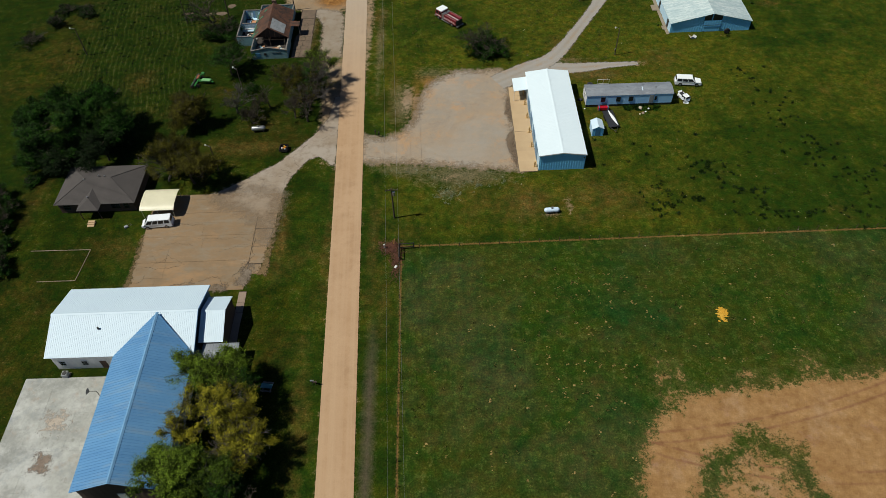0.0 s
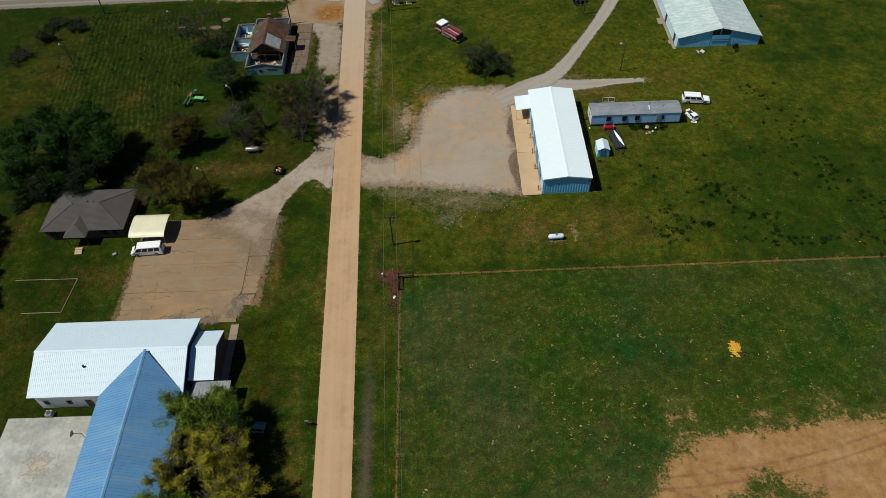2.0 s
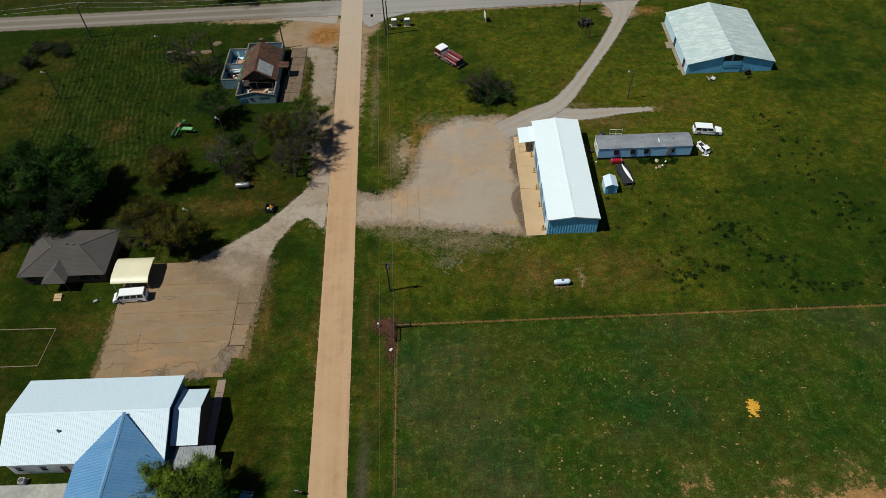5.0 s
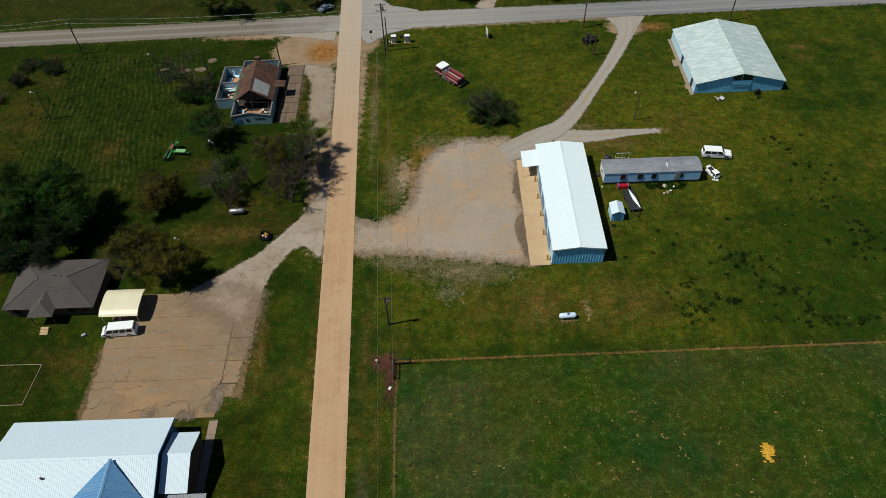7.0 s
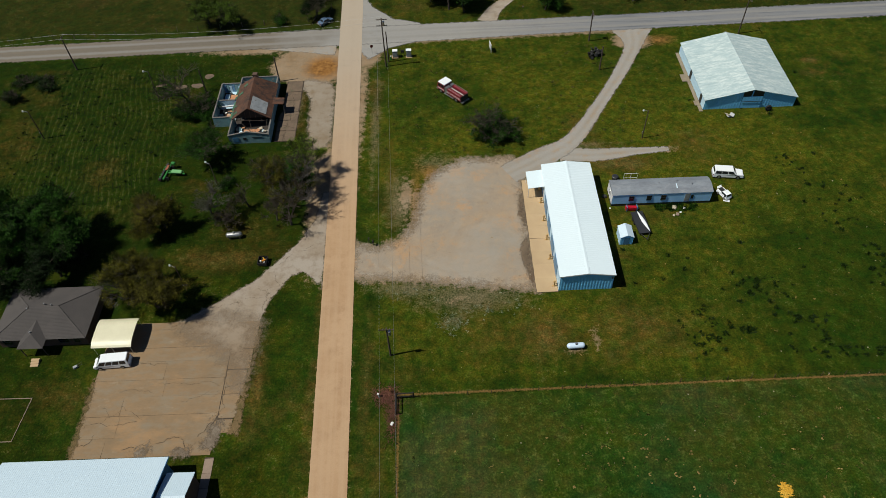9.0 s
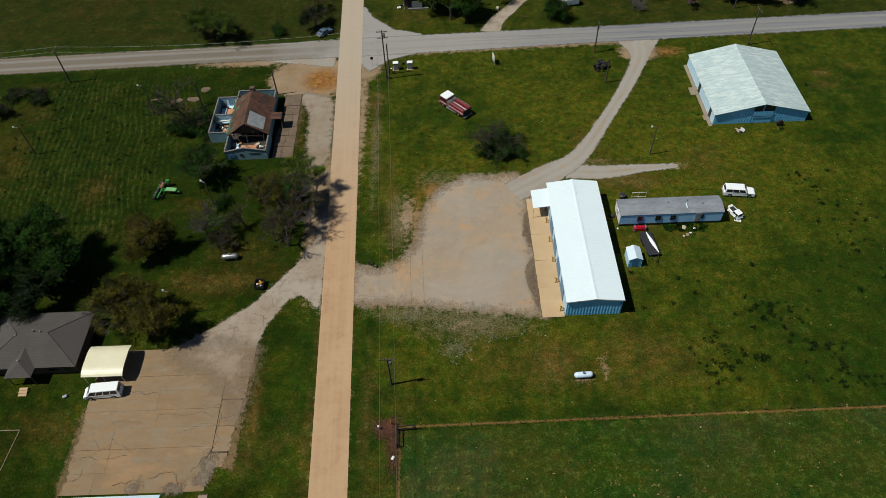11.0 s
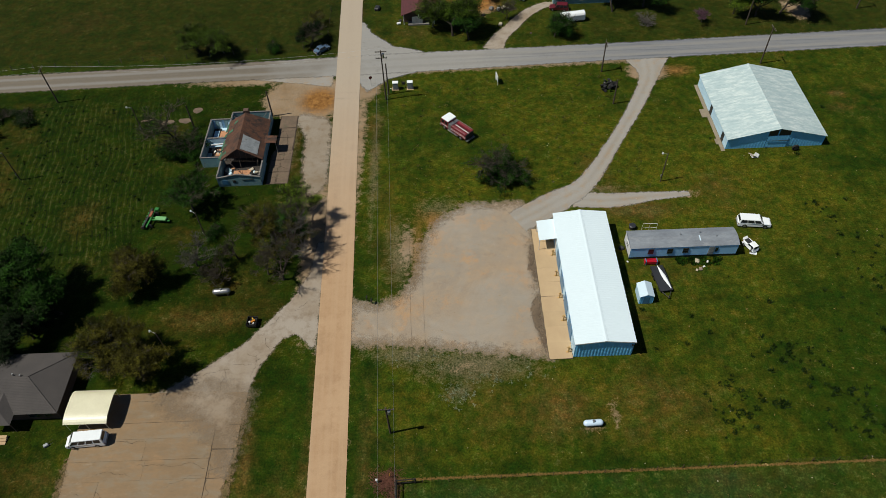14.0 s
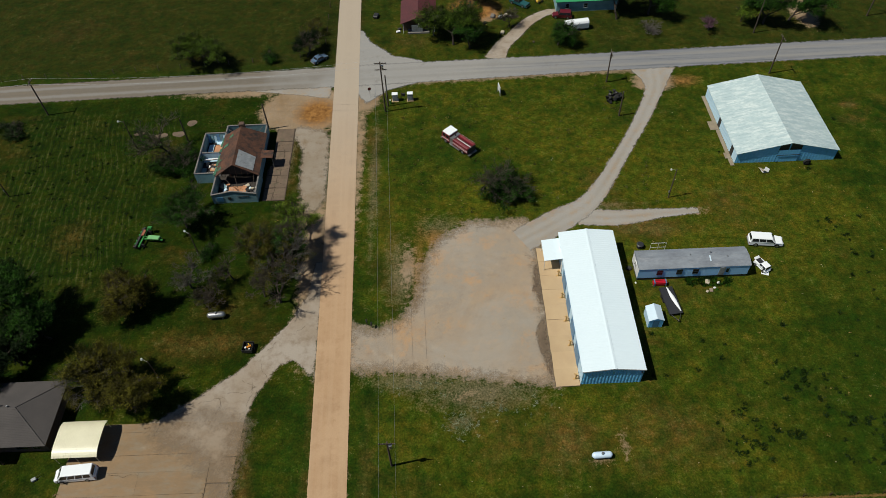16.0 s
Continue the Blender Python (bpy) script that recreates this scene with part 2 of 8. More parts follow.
def gravel_material(name, a, c, d, along=None, rings=None, dark=None, depth=0.12, fray=2.2, fade=None, wheels=None, east=None, soft=0.12):
    """Packed road surface; along: the bearing of its wheel tracks; rings: the middle of turning marks; dark: colour of the worn tracks;
    wheels: half gauge and colour of two wheel lines; east: colours towards the west and east, over a span of x; soft: how gently the rim fades."""
    m, nt, b = nodes_of(name)
    p = nt.nodes.new("ShaderNodeNewGeometry").outputs["Position"]
    big, mid, fine = noise_tex(nt, p, 0.10, 5, 0.6), noise_tex(nt, p, 0.5, 6, 0.7), noise_tex(nt, p, 6.0, 4, 0.8)
    col = blend(nt, ramp(nt, big, 0.38, 0.62), a, c)
    col = blend(nt, ramp(nt, mid, 0.48, 0.72), col, d)
    if along is not None:
        mp = add(nt, "ShaderNodeMapping", Rotation=(0, 0, radians(-along)))
        mq = add(nt, "ShaderNodeMapping", Scale=(0.012, 0.85, 1))
        nt.links.new(p, mp.inputs["Vector"])
        nt.links.new(mp.outputs[0], mq.inputs["Vector"])
        st = noise_tex(nt, mq.outputs[0], 1.0, 5, 0.6)
        col = blend(nt, calc(nt, "MULTIPLY", ramp(nt, noise_tex(nt, p, 0.22, 6, 0.72), 0.52, 0.68), 0.55), col, tuple(v * 0.84 for v in d))
        col = blend(nt, ramp(nt, st, 0.42, 0.68), col, dark or tuple(v * 0.8 for v in a))
    if fade:
        sep = nt.nodes.new("ShaderNodeSeparateXYZ")
        nt.links.new(p, sep.inputs[0])
        far_ = calc(nt, "ADD", sep.outputs[1], calc(nt, "MULTIPLY", calc(nt, "SUBTRACT", mid, 0.5), 16.0))
        col = blend(nt, calc(nt, "MULTIPLY", ramp(nt, far_, fade[0], fade[1]), 0.8), col, fade[2])
    if east:
        sep = nt.nodes.new("ShaderNodeSeparateXYZ")
        nt.links.new(p, sep.inputs[0])
        ex = calc(nt, "ADD", sep.outputs[0], calc(nt, "MULTIPLY", calc(nt, "SUBTRACT", big, 0.5), 40.0))
        tint = blend(nt, ramp(nt, ex, east[1], east[1] + 35), blend(nt, ramp(nt, ex, east[0], east[0] + 25), east[2], (0.285, 0.278, 0.268)), east[3])
        col = blend(nt, 0.78, col, tint)
        mt = add(nt, "ShaderNodeMapping", Scale=(0.035, 1.1, 1))
        nt.links.new(p, mt.inputs["Vector"])
        tar = ramp(nt, noise_tex(nt, mt.outputs[0], 1.0, 6, 0.7), 0.50, 0.62)
        col = blend(nt, calc(nt, "MULTIPLY", tar, calc(nt, "MULTIPLY", ramp(nt, ex, -10, 50), 0.7)), col, (0.10, 0.106, 0.122))
        stain = ramp(nt, noise_tex(nt, p, 0.3, 6, 0.75), 0.56, 0.68)
        col = blend(nt, calc(nt, "MULTIPLY", stain, 0.5), col, tuple(v * 0.72 for v in a))
    if wheels:
        ac = nt.nodes.new("ShaderNodeAttribute")
        ac.attribute_name = "across"
        w0 = calc(nt, "ABSOLUTE", calc(nt, "SUBTRACT", calc(nt, "ABSOLUTE", calc(nt, "ADD", ac.outputs["Fac"], calc(nt, "MULTIPLY", calc(nt, "SUBTRACT", mid, 0.5), 0.8))), wheels[0]))
        col = blend(nt, calc(nt, "MULTIPLY", ramp(nt, w0, 0.75, 0.2), 0.65), col, wheels[1])
    if rings:
        mp = add(nt, "ShaderNodeMapping", Location=(-rings[0], -rings[1], 0))
        nt.links.new(p, mp.inputs["Vector"])
        w = nt.nodes.new("ShaderNodeTexWave")
        w.wave_type, w.rings_direction = "RINGS", "Z"
        for k, v in (("Scale", 0.17), ("Distortion", 14.0), ("Detail", 4.0), ("Detail Scale", 0.10)):
            w.inputs[k].default_value = v
        nt.links.new(mp.outputs[0], w.inputs["Vector"])
        mark = calc(nt, "MULTIPLY", ramp(nt, w.outputs["Fac"], 0.55, 1.0), ramp(nt, noise_tex(nt, p, 0.11, 5, 0.7), 0.50, 0.62))
        ln = nt.nodes.new("ShaderNodeVectorMath")
        ln.operation = "LENGTH"
        nt.links.new(mp.outputs[0], ln.inputs[0])
        outer = calc(nt, "MULTIPLY", ramp(nt, calc(nt, "ADD", ln.outputs["Value"], calc(nt, "MULTIPLY", big, 8.0)), 10.0, 16.0), ramp(nt, noise_tex(nt, p, 0.5, 5, 0.75), 0.42, 0.62))
        mark = calc(nt, "MULTIPLY", mark, outer)
        for turn_ in (65, 20):
            mp2, mq2 = add(nt, "ShaderNodeMapping", Rotation=(0, 0, radians(-turn_))), add(nt, "ShaderNodeMapping", Scale=(0.05, 0.9, 1))
            nt.links.new(p, mp2.inputs["Vector"])
            nt.links.new(mp2.outputs[0], mq2.inputs["Vector"])
            st2 = ramp(nt, noise_tex(nt, mq2.outputs[0], 1.0, 5, 0.7), 0.46, 0.74)
            st2 = calc(nt, "MULTIPLY", st2, ramp(nt, noise_tex(nt, p, 0.13, 4, 0.6), 0.42, 0.60))
            col = blend(nt, calc(nt, "MULTIPLY", st2, 0.5), col, tuple(min(1, v * 1.28) for v in c) if turn_ == 65 else tuple(v * 0.84 for v in c))
        col = blend(nt, calc(nt, "MULTIPLY", ramp(nt, noise_tex(nt, p, 0.16, 6, 0.75), 0.53, 0.66), 0.8), col, (0.41, 0.245, 0.125))
        col = blend(nt, calc(nt, "MULTIPLY", ramp(nt, noise_tex(nt, p, 0.35, 6, 0.78), 0.52, 0.70), 0.5), col, (0.215, 0.165, 0.125))
        col = blend(nt, calc(nt, "MULTIPLY", ramp(nt, noise_tex(nt, p, 0.07, 5, 0.6), 0.48, 0.62), 0.5), col, (0.31, 0.285, 0.25))
        col = blend(nt, calc(nt, "MULTIPLY", mark, 0.6), col, tuple(min(1, v * 1.3) for v in c))
        scrape = calc(nt, "MULTIPLY", ramp(nt, w.outputs["Fac"], 0.30, 0.02), ramp(nt, noise_tex(nt, p, 0.14, 5, 0.7), 0.46, 0.60))
        col = blend(nt, calc(nt, "MULTIPLY", calc(nt, "MULTIPLY", scrape, outer), 0.45), col, (0.23, 0.172, 0.125))
    col = blend(nt, 1.0, col, blend(nt, ramp(nt, fine, 0.25, 0.75), (1 - depth * 2,) * 3, (1 + depth * 2,) * 3), "MULTIPLY")
    nt.links.new(col, b.inputs["Base Color"])
    b.inputs["Roughness"].default_value, b.inputs["Specular IOR Level"].default_value = 0.95, 0.1
    bumped(nt, b, fine, 0.3, 0.03)
    rim = nt.nodes.new("ShaderNodeAttribute")
    rim.attribute_name = "rim"
    e = calc(nt, "ADD", rim.outputs["Fac"], calc(nt, "MULTIPLY", calc(nt, "SUBTRACT", noise_tex(nt, p, 0.8, 5, 0.75), 0.5), fray))
    e = calc(nt, "ADD", e, calc(nt, "MULTIPLY", calc(nt, "SUBTRACT", fine, 0.5), fray * 0.5))
    clear, mx = nt.nodes.new("ShaderNodeBsdfTransparent"), nt.nodes.new("ShaderNodeMixShader")
    nt.links.new(ramp(nt, e, -soft * 0.5 * fray, soft * fray), mx.inputs[0])
    nt.links.new(clear.outputs[0], mx.inputs[1])
    nt.links.new(b.outputs[0], mx.inputs[2])
    nt.links.new(mx.outputs[0], nt.nodes["Material Output"].inputs[0])
    return m


def leaf_material(name, a, c, see=0.25):
    m, nt, b = nodes_of(name)
    g = nt.nodes.new("ShaderNodeNewGeometry")
    tc = nt.nodes.new("ShaderNodeTexCoord")
    # Dark end of the mix paints crown shade in the trees.
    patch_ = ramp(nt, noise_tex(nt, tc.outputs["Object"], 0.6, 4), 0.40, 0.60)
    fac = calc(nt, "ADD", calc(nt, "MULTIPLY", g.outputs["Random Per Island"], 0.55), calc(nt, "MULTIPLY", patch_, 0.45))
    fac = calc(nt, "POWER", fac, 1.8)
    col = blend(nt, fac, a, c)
    nt.links.new(col, b.inputs["Base Color"])
    b.inputs["Roughness"].default_value, b.inputs["Specular IOR Level"].default_value = 0.6, 0.08
    tr = nt.nodes.new("ShaderNodeBsdfTranslucent")
    nt.links.new(col, tr.inputs[0])
    mx = nt.nodes.new("ShaderNodeMixShader")
    mx.inputs[0].default_value = see
    nt.links.new(b.outputs[0], mx.inputs[1])
    nt.links.new(tr.outputs[0], mx.inputs[2])
    nt.links.new(mx.outputs[0], nt.nodes["Material Output"].inputs[0])
    return m


M_GROUND = ground_material()
M_ROAD = gravel_material("packed_tan_road", (0.385, 0.250, 0.148), (0.425, 0.285, 0.175), (0.35, 0.222, 0.130), 91.8, None, (0.43, 0.295, 0.185), 0.04, 0.14, (125, 182, (0.370, 0.328, 0.275)))
M_GRAVEL = gravel_material("grey_gravel", (0.31, 0.240, 0.175), (0.275, 0.24, 0.20), (0.345, 0.262, 0.18), None, (3, 120), None, 0.065, 6.0, soft=0.3)
M_DRIVE = gravel_material("drive_gravel", (0.265, 0.238, 0.207), (0.285, 0.268, 0.248), (0.31, 0.225, 0.145), None, None, None, 0.07, 1.5, wheels=(0.85, (0.305, 0.290, 0.268)), soft=0.16)
M_TONGUE = gravel_material("pale_driveway", (0.262, 0.208, 0.155), (0.325, 0.283, 0.240), (0.205, 0.157, 0.113), None, None, None, 0.05, 1.6, soft=0.16)
M_ASPHALT = gravel_material("worn_asphalt", (0.245, 0.228, 0.210), (0.215, 0.214, 0.214), (0.29, 0.25, 0.205), 1.35, None, (0.165, 0.168, 0.175), 0.05, 1.6, wheels=(1.5, (0.235, 0.228, 0.218)), east=(-45, 5, (0.140, 0.116, 0.088), (0.180, 0.188, 0.206)), soft=0.2)
M_DAMP = gravel_material("damp_brown_soil", (0.12, 0.085, 0.06), (0.16, 0.12, 0.085), (0.095, 0.07, 0.05), fray=3.0)
M_RUSTSTAIN = gravel_material("rusty_stain", (0.40, 0.345, 0.29), (0.42, 0.38, 0.33), (0.36, 0.30, 0.245), fray=8.0)
M_SCORCH = gravel_material("scorched_concrete", (0.18, 0.14, 0.115), (0.24, 0.195, 0.16), (0.13, 0.10, 0.08), fray=5.0)
M_CRUMBLE = gravel_material("crumbled_concrete", (0.15, 0.115, 0.085), (0.20, 0.165, 0.13), (0.09, 0.068, 0.048), fray=5.0, depth=0.2)
M_RIMSOIL = gravel_material("rim_soil", (0.12, 0.085, 0.042), (0.17, 0.115, 0.060), (0.07, 0.065, 0.022), fray=2.6, depth=0.2)
M_LANE = gravel_material("pale_packed_lane", (0.235, 0.190, 0.142), (0.272, 0.232, 0.188), (0.195, 0.142, 0.093), fray=3.2, depth=0.08, soft=0.22)
M_SLAB = surface("old_tan_concrete", (0.255, 0.165, 0.090), (0.185, 0.132, 0.080), 0.95, fine=2.5, coarse=0.24, bump=0.3, vary=0.04, stain=(0.215, 0.170, 0.118), stain_at=(0.47, 0.66), stretch=(0.7, 1.5, 1), clouds=((0.11, (0.30, 0.185, 0.095), (0.54, 0.66)), (0.33, (0.30, 0.235, 0.165), (0.60, 0.74)), (0.5, (0.12, 0.088, 0.06), (0.62, 0.74))))
M_FOOT = surface("old_footing_concrete", (0.27, 0.225, 0.165), (0.19, 0.155, 0.11), 0.95, fine=5, coarse=0.6, bump=0.3)
M_RUINWALK = surface("old_brown_concrete", (0.165, 0.115, 0.080), (0.095, 0.070, 0.050), 0.95, fine=5, coarse=0.5, bump=0.3, vary=0.08, stain=(0.09, 0.085, 0.05), stain_at=(0.56, 0.70))
M_WALK = surface("reddish_concrete", (0.27, 0.20, 0.155), (0.20, 0.15, 0.12), 0.9, fine=6, coarse=0.5, bump=0.3, vary=0.10)
M_APRON = surface("clean_tan_concrete", (0.47, 0.34, 0.20), (0.40, 0.28, 0.165), 0.85, fine=9, coarse=0.35, bump=0.15, vary=0.05)
M_PATIO = surface("pale_concrete", (0.385, 0.39, 0.365), (0.20, 0.21, 0.20), 0.9, fine=1.2, coarse=0.22, bump=0.1, vary=0.015, stain=(0.31, 0.255, 0.205), stain_at=(0.56, 0.76), clouds=((0.14, (0.47, 0.48, 0.465), (0.48, 0.62)), (0.32, (0.25, 0.27, 0.275), (0.54, 0.68)), (0.8, (0.20, 0.18, 0.16), (0.58, 0.72))))
M_CRACK = surface("dark_soil_joint", (0.07, 0.05, 0.035), rough=1.0)
# White roofing's sunlit brightness set in the colour: raised for shop, lowered for hall.
M_SHOP_ROOF = surface("white_roof_brightened", (0.68, 0.79, 0.86), (0.65, 0.765, 0.84), 0.38, fine=3, coarse=0.2, bump=0.0)
M_WHITE_ROOF = surface("white_roof_dimmed", (0.55, 0.68, 0.785), (0.52, 0.65, 0.765), 0.6, fine=3, coarse=0.2, bump=0.0)
M_BLUE_ROOF = surface("blue_metal_roof", (0.125, 0.295, 0.52), (0.085, 0.225, 0.44), 0.36, 0.1, fine=1.2, coarse=0.12, bump=0.0, stretch=(0.15, 2.5, 1), stain=(0.19, 0.30, 0.42), stain_at=(0.55, 0.75))
# Lighter than the roof to paint the ridge highlight; also used for wall sheets.
M_BLUE_CAP = surface("highlight_cap_and_sheet_blue", (0.17, 0.36, 0.60), rough=0.4, bump=0)
M_BARN_ROOF = surface("weathered_galvanised_roof", (0.46, 0.57, 0.59), (0.37, 0.48, 0.51), 0.5, 0.1, fine=1.6, coarse=0.25, bump=0.1, mix=0.6, stain=(0.62, 0.70, 0.70), stain_at=(0.46, 0.66), stretch=(1.0, 3.0, 1))
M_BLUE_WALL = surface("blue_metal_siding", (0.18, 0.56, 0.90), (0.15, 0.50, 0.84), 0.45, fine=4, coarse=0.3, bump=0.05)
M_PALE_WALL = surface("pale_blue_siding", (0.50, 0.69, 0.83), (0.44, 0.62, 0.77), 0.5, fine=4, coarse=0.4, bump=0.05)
M_WHITE_WALL = surface("white_siding", (0.72, 0.72, 0.72), (0.62, 0.62, 0.63), 0.55, fine=4, coarse=0.4, bump=0.05)
M_TRIM = surface("white_trim", (0.75, 0.76, 0.77), rough=0.4, bump=0)
M_BLUE_TRIM = surface("blue_trim", (0.07, 0.22, 0.40), rough=0.4, bump=0)
M_SHINGLE = surface("grey_shingles", (0.070, 0.062, 0.060), (0.050, 0.045, 0.045), 0.9, fine=9, coarse=0.4, bump=0.4)
M_BRICK = surface("brown_brick", (0.10, 0.06, 0.042), (0.07, 0.043, 0.032), 0.85, fine=6)
M_CREAM = surface("cream_metal", (0.72, 0.69, 0.52), (0.64, 0.61, 0.45), 0.4, fine=4, coarse=0.4, bump=0.05)
M_GLASS = surface("dark_window", (0.012, 0.016, 0.02), (0.02, 0.024, 0.028), 0.18, bump=0)
M_DARK = surface("dark_metal", (0.03, 0.03, 0.032), rough=0.5)
M_BLACK = surface("black_rubber", (0.012, 0.012, 0.012), rough=0.85)
M_STEEL = surface("galvanised_steel", (0.45, 0.46, 0.47), rough=0.35, metal=0.8)
M_WOODPOLE = surface("weathered_pole_wood", (0.075, 0.055, 0.04), (0.045, 0.033, 0.025), 0.9, fine=12, coarse=2, bump=0.3, stretch=(3, 3, 0.4))
M_BARK = surface("bark", (0.060, 0.046, 0.034), (0.034, 0.026, 0.02), 0.95, fine=9, coarse=1.5, bump=0.4)
M_GREYBARK = surface("grey_bark", (0.085, 0.076, 0.070), (0.05, 0.043, 0.040), 0.95, fine=9, coarse=1.5, bump=0.4)
# Tree tones start near-black: shade inside the crowns is mixed into leaf colour.
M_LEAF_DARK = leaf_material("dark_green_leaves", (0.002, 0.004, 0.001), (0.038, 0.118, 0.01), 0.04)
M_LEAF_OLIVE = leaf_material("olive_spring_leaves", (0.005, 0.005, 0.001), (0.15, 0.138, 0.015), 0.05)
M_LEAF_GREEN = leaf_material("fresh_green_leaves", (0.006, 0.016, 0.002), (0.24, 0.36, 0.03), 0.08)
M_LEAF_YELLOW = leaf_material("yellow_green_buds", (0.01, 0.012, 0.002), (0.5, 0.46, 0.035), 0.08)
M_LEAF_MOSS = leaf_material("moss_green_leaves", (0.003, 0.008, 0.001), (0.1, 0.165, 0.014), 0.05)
# Near-black: carries the shade behind the house, and one scrubby tree.
M_LEAF_NEARBLACK = leaf_material("near_black_sprays", (0.003, 0.009, 0.0015), (0.008, 0.020, 0.003), 0.03)
M_LEAF_PINK = leaf_material("pink_blossom", (0.09, 0.045, 0.07), (0.15, 0.075, 0.11), 0.1)
M_WEED = leaf_material("dark_weeds", (0.008, 0.020, 0.004), (0.018, 0.036, 0.006), 0.05)
M_RUST_ROOF = surface("rusty_brown_roof", (0.125, 0.050, 0.026), (0.034, 0.018, 0.013), 0.85, fine=5, coarse=0.5, bump=0.3, stain=(0.022, 0.015, 0.013), stain_at=(0.50, 0.64), clouds=((1.6, (0.17, 0.075, 0.036), (0.60, 0.72)),))
M_TEAL = surface("faded_teal_paint", (0.22, 0.38, 0.42), (0.13, 0.25, 0.30), 0.8, fine=5, coarse=0.9, stain=(0.33, 0.36, 0.35), stain_at=(0.55, 0.75))
M_OLD_WOOD = surface("old_boards", (0.20, 0.19, 0.18), (0.11, 0.10, 0.095), 0.9, fine=10, coarse=1.5, stretch=(1, 6, 1))
M_PEACH = surface("peach_plaster", (0.48, 0.23, 0.12), (0.40, 0.19, 0.10), 0.85, fine=5, coarse=0.8)
M_RUBBLE = surface("pale_rubble", (0.50, 0.44, 0.35), (0.30, 0.25, 0.19), 0.9, fine=6, coarse=1.2)
M_DARKROOM = surface("dark_room_brown", (0.03, 0.025, 0.022), (0.05, 0.04, 0.035), 0.95, fine=5)
M_TIN = surface("old_tin_patch", (0.36, 0.38, 0.40), (0.20, 0.22, 0.235), 0.6, 0.2, fine=3, coarse=1.2, stain=(0.13, 0.12, 0.11), stain_at=(0.58, 0.72))
M_CARWHITE = surface("white_car_paint", (0.80, 0.84, 0.88), (0.75, 0.79, 0.83), 0.22, bump=0)
M_RED = surface("red_paint", (0.19, 0.011, 0.020), (0.14, 0.009, 0.016), 0.3, bump=0)
M_PINKISH = surface("faded_pink_paint", (0.24, 0.07, 0.075), (0.18, 0.05, 0.055), 0.5, bump=0)
M_MAROON = surface("maroon_paint", (0.12, 0.012, 0.02), (0.09, 0.01, 0.016), 0.3, bump=0)
M_REDROOF = surface("dark_red_roof", (0.085, 0.016, 0.020), (0.055, 0.012, 0.016), 0.7, fine=5, coarse=0.8)
M_GREEN = surface("green_farm_paint", (0.035, 0.22, 0.045), (0.028, 0.16, 0.035), 0.4, bump=0)
M_OLDGREEN = surface("peeling_green_paint", (0.045, 0.15, 0.085), (0.03, 0.07, 0.045), 0.85, fine=6, coarse=1.5)
M_GREENROOF = surface("green_metal_roof", (0.04, 0.30, 0.13), (0.03, 0.24, 0.10), 0.4, bump=0)
M_YELLOW = surface("yellow_paint", (0.60, 0.36, 0.03), (0.50, 0.28, 0.03), 0.45, bump=0)
M_TIMBER = surface("yellow_timber", (0.52, 0.33, 0.12), (0.42, 0.26, 0.09), 0.75, fine=12)
M_RUSTPIPE = surface("rusty_pipe", (0.045, 0.022, 0.015), (0.03, 0.016, 0.012), 0.8, fine=8)
M_SLATE = surface("dark_slate_paint", (0.028, 0.030, 0.036), rough=0.5, bump=0)
M_BLUECAR = surface("blue_grey_paint", (0.10, 0.16, 0.25), rough=0.25, bump=0)
M_TEALCAR = surface("dark_teal_paint", (0.02, 0.09, 0.10), rough=0.3, bump=0)
M_MOBROOF = surface("weathered_grey_roof", (0.25, 0.28, 0.32), (0.155, 0.17, 0.20), 0.6, 0.1, fine=2, coarse=0.4, bump=0.03, stain=(0.30, 0.315, 0.34), stain_at=(0.55, 0.75), stretch=(0.8, 1.6, 1))
M_MOBWALL = surface("sky_blue_siding", (0.36, 0.66, 0.98), (0.32, 0.61, 0.95), 0.5, fine=4, coarse=0.4, bump=0.05)


# ---- mesh helpers ----
def bmnew():
    return bmesh.new()


def box(bm, x0, y0, z0, x1, y1, z1):
    v = [bm.verts.new(c) for c in ((x0, y0, z0), (x1, y0, z0), (x1, y1, z0), (x0, y1, z0), (x0, y0, z1), (x1, y0, z1), (x1, y1, z1), (x0, y1, z1))]
    for f in ((0, 3, 2, 1), (4, 5, 6, 7), (0, 1, 5, 4), (1, 2, 6, 5), (2, 3, 7, 6), (3, 0, 4, 7)):
        bm.faces.new([v[i] for i in f])
    return bm


def prism(bm, ring, off):
    """A solid from a flat ring of points, pushed along off."""
    a = [bm.verts.new(p) for p in ring]
    b = [bm.verts.new(Vector(p) + Vector(off)) for p in ring]
    n = len(a)
    bm.faces.new(list(reversed(a)))
    bm.faces.new(b)
    for i in range(n):
        bm.faces.new((a[i], a[(i + 1) % n], b[(i + 1) % n], b[i]))
    return bm


def tube(bm, p0, p1, r0, r1=None, n=8, caps=True):
    p0, p1 = Vector(p0), Vector(p1)
    r1 = r0 if r1 is None else r1
    d = (p1 - p0).normalized()
    u = d.cross(Vector((0, 0, 1)) if abs(d.z) < 0.95 else Vector((1, 0, 0))).normalized()
    w = d.cross(u)
    a = [bm.verts.new(p0 + (u * math.cos(t) + w * math.sin(t)) * r0) for t in (2 * math.pi * i / n for i in range(n))]
    b = [bm.verts.new(p1 + (u * math.cos(t) + w * math.sin(t)) * r1) for t in (2 * math.pi * i / n for i in range(n))]
    for i in range(n):
        bm.faces.new((a[i], b[i], b[(i + 1) % n], a[(i + 1) % n]))
    if caps:
        bm.faces.new(a)
        bm.faces.new(list(reversed(b)))
    return bm


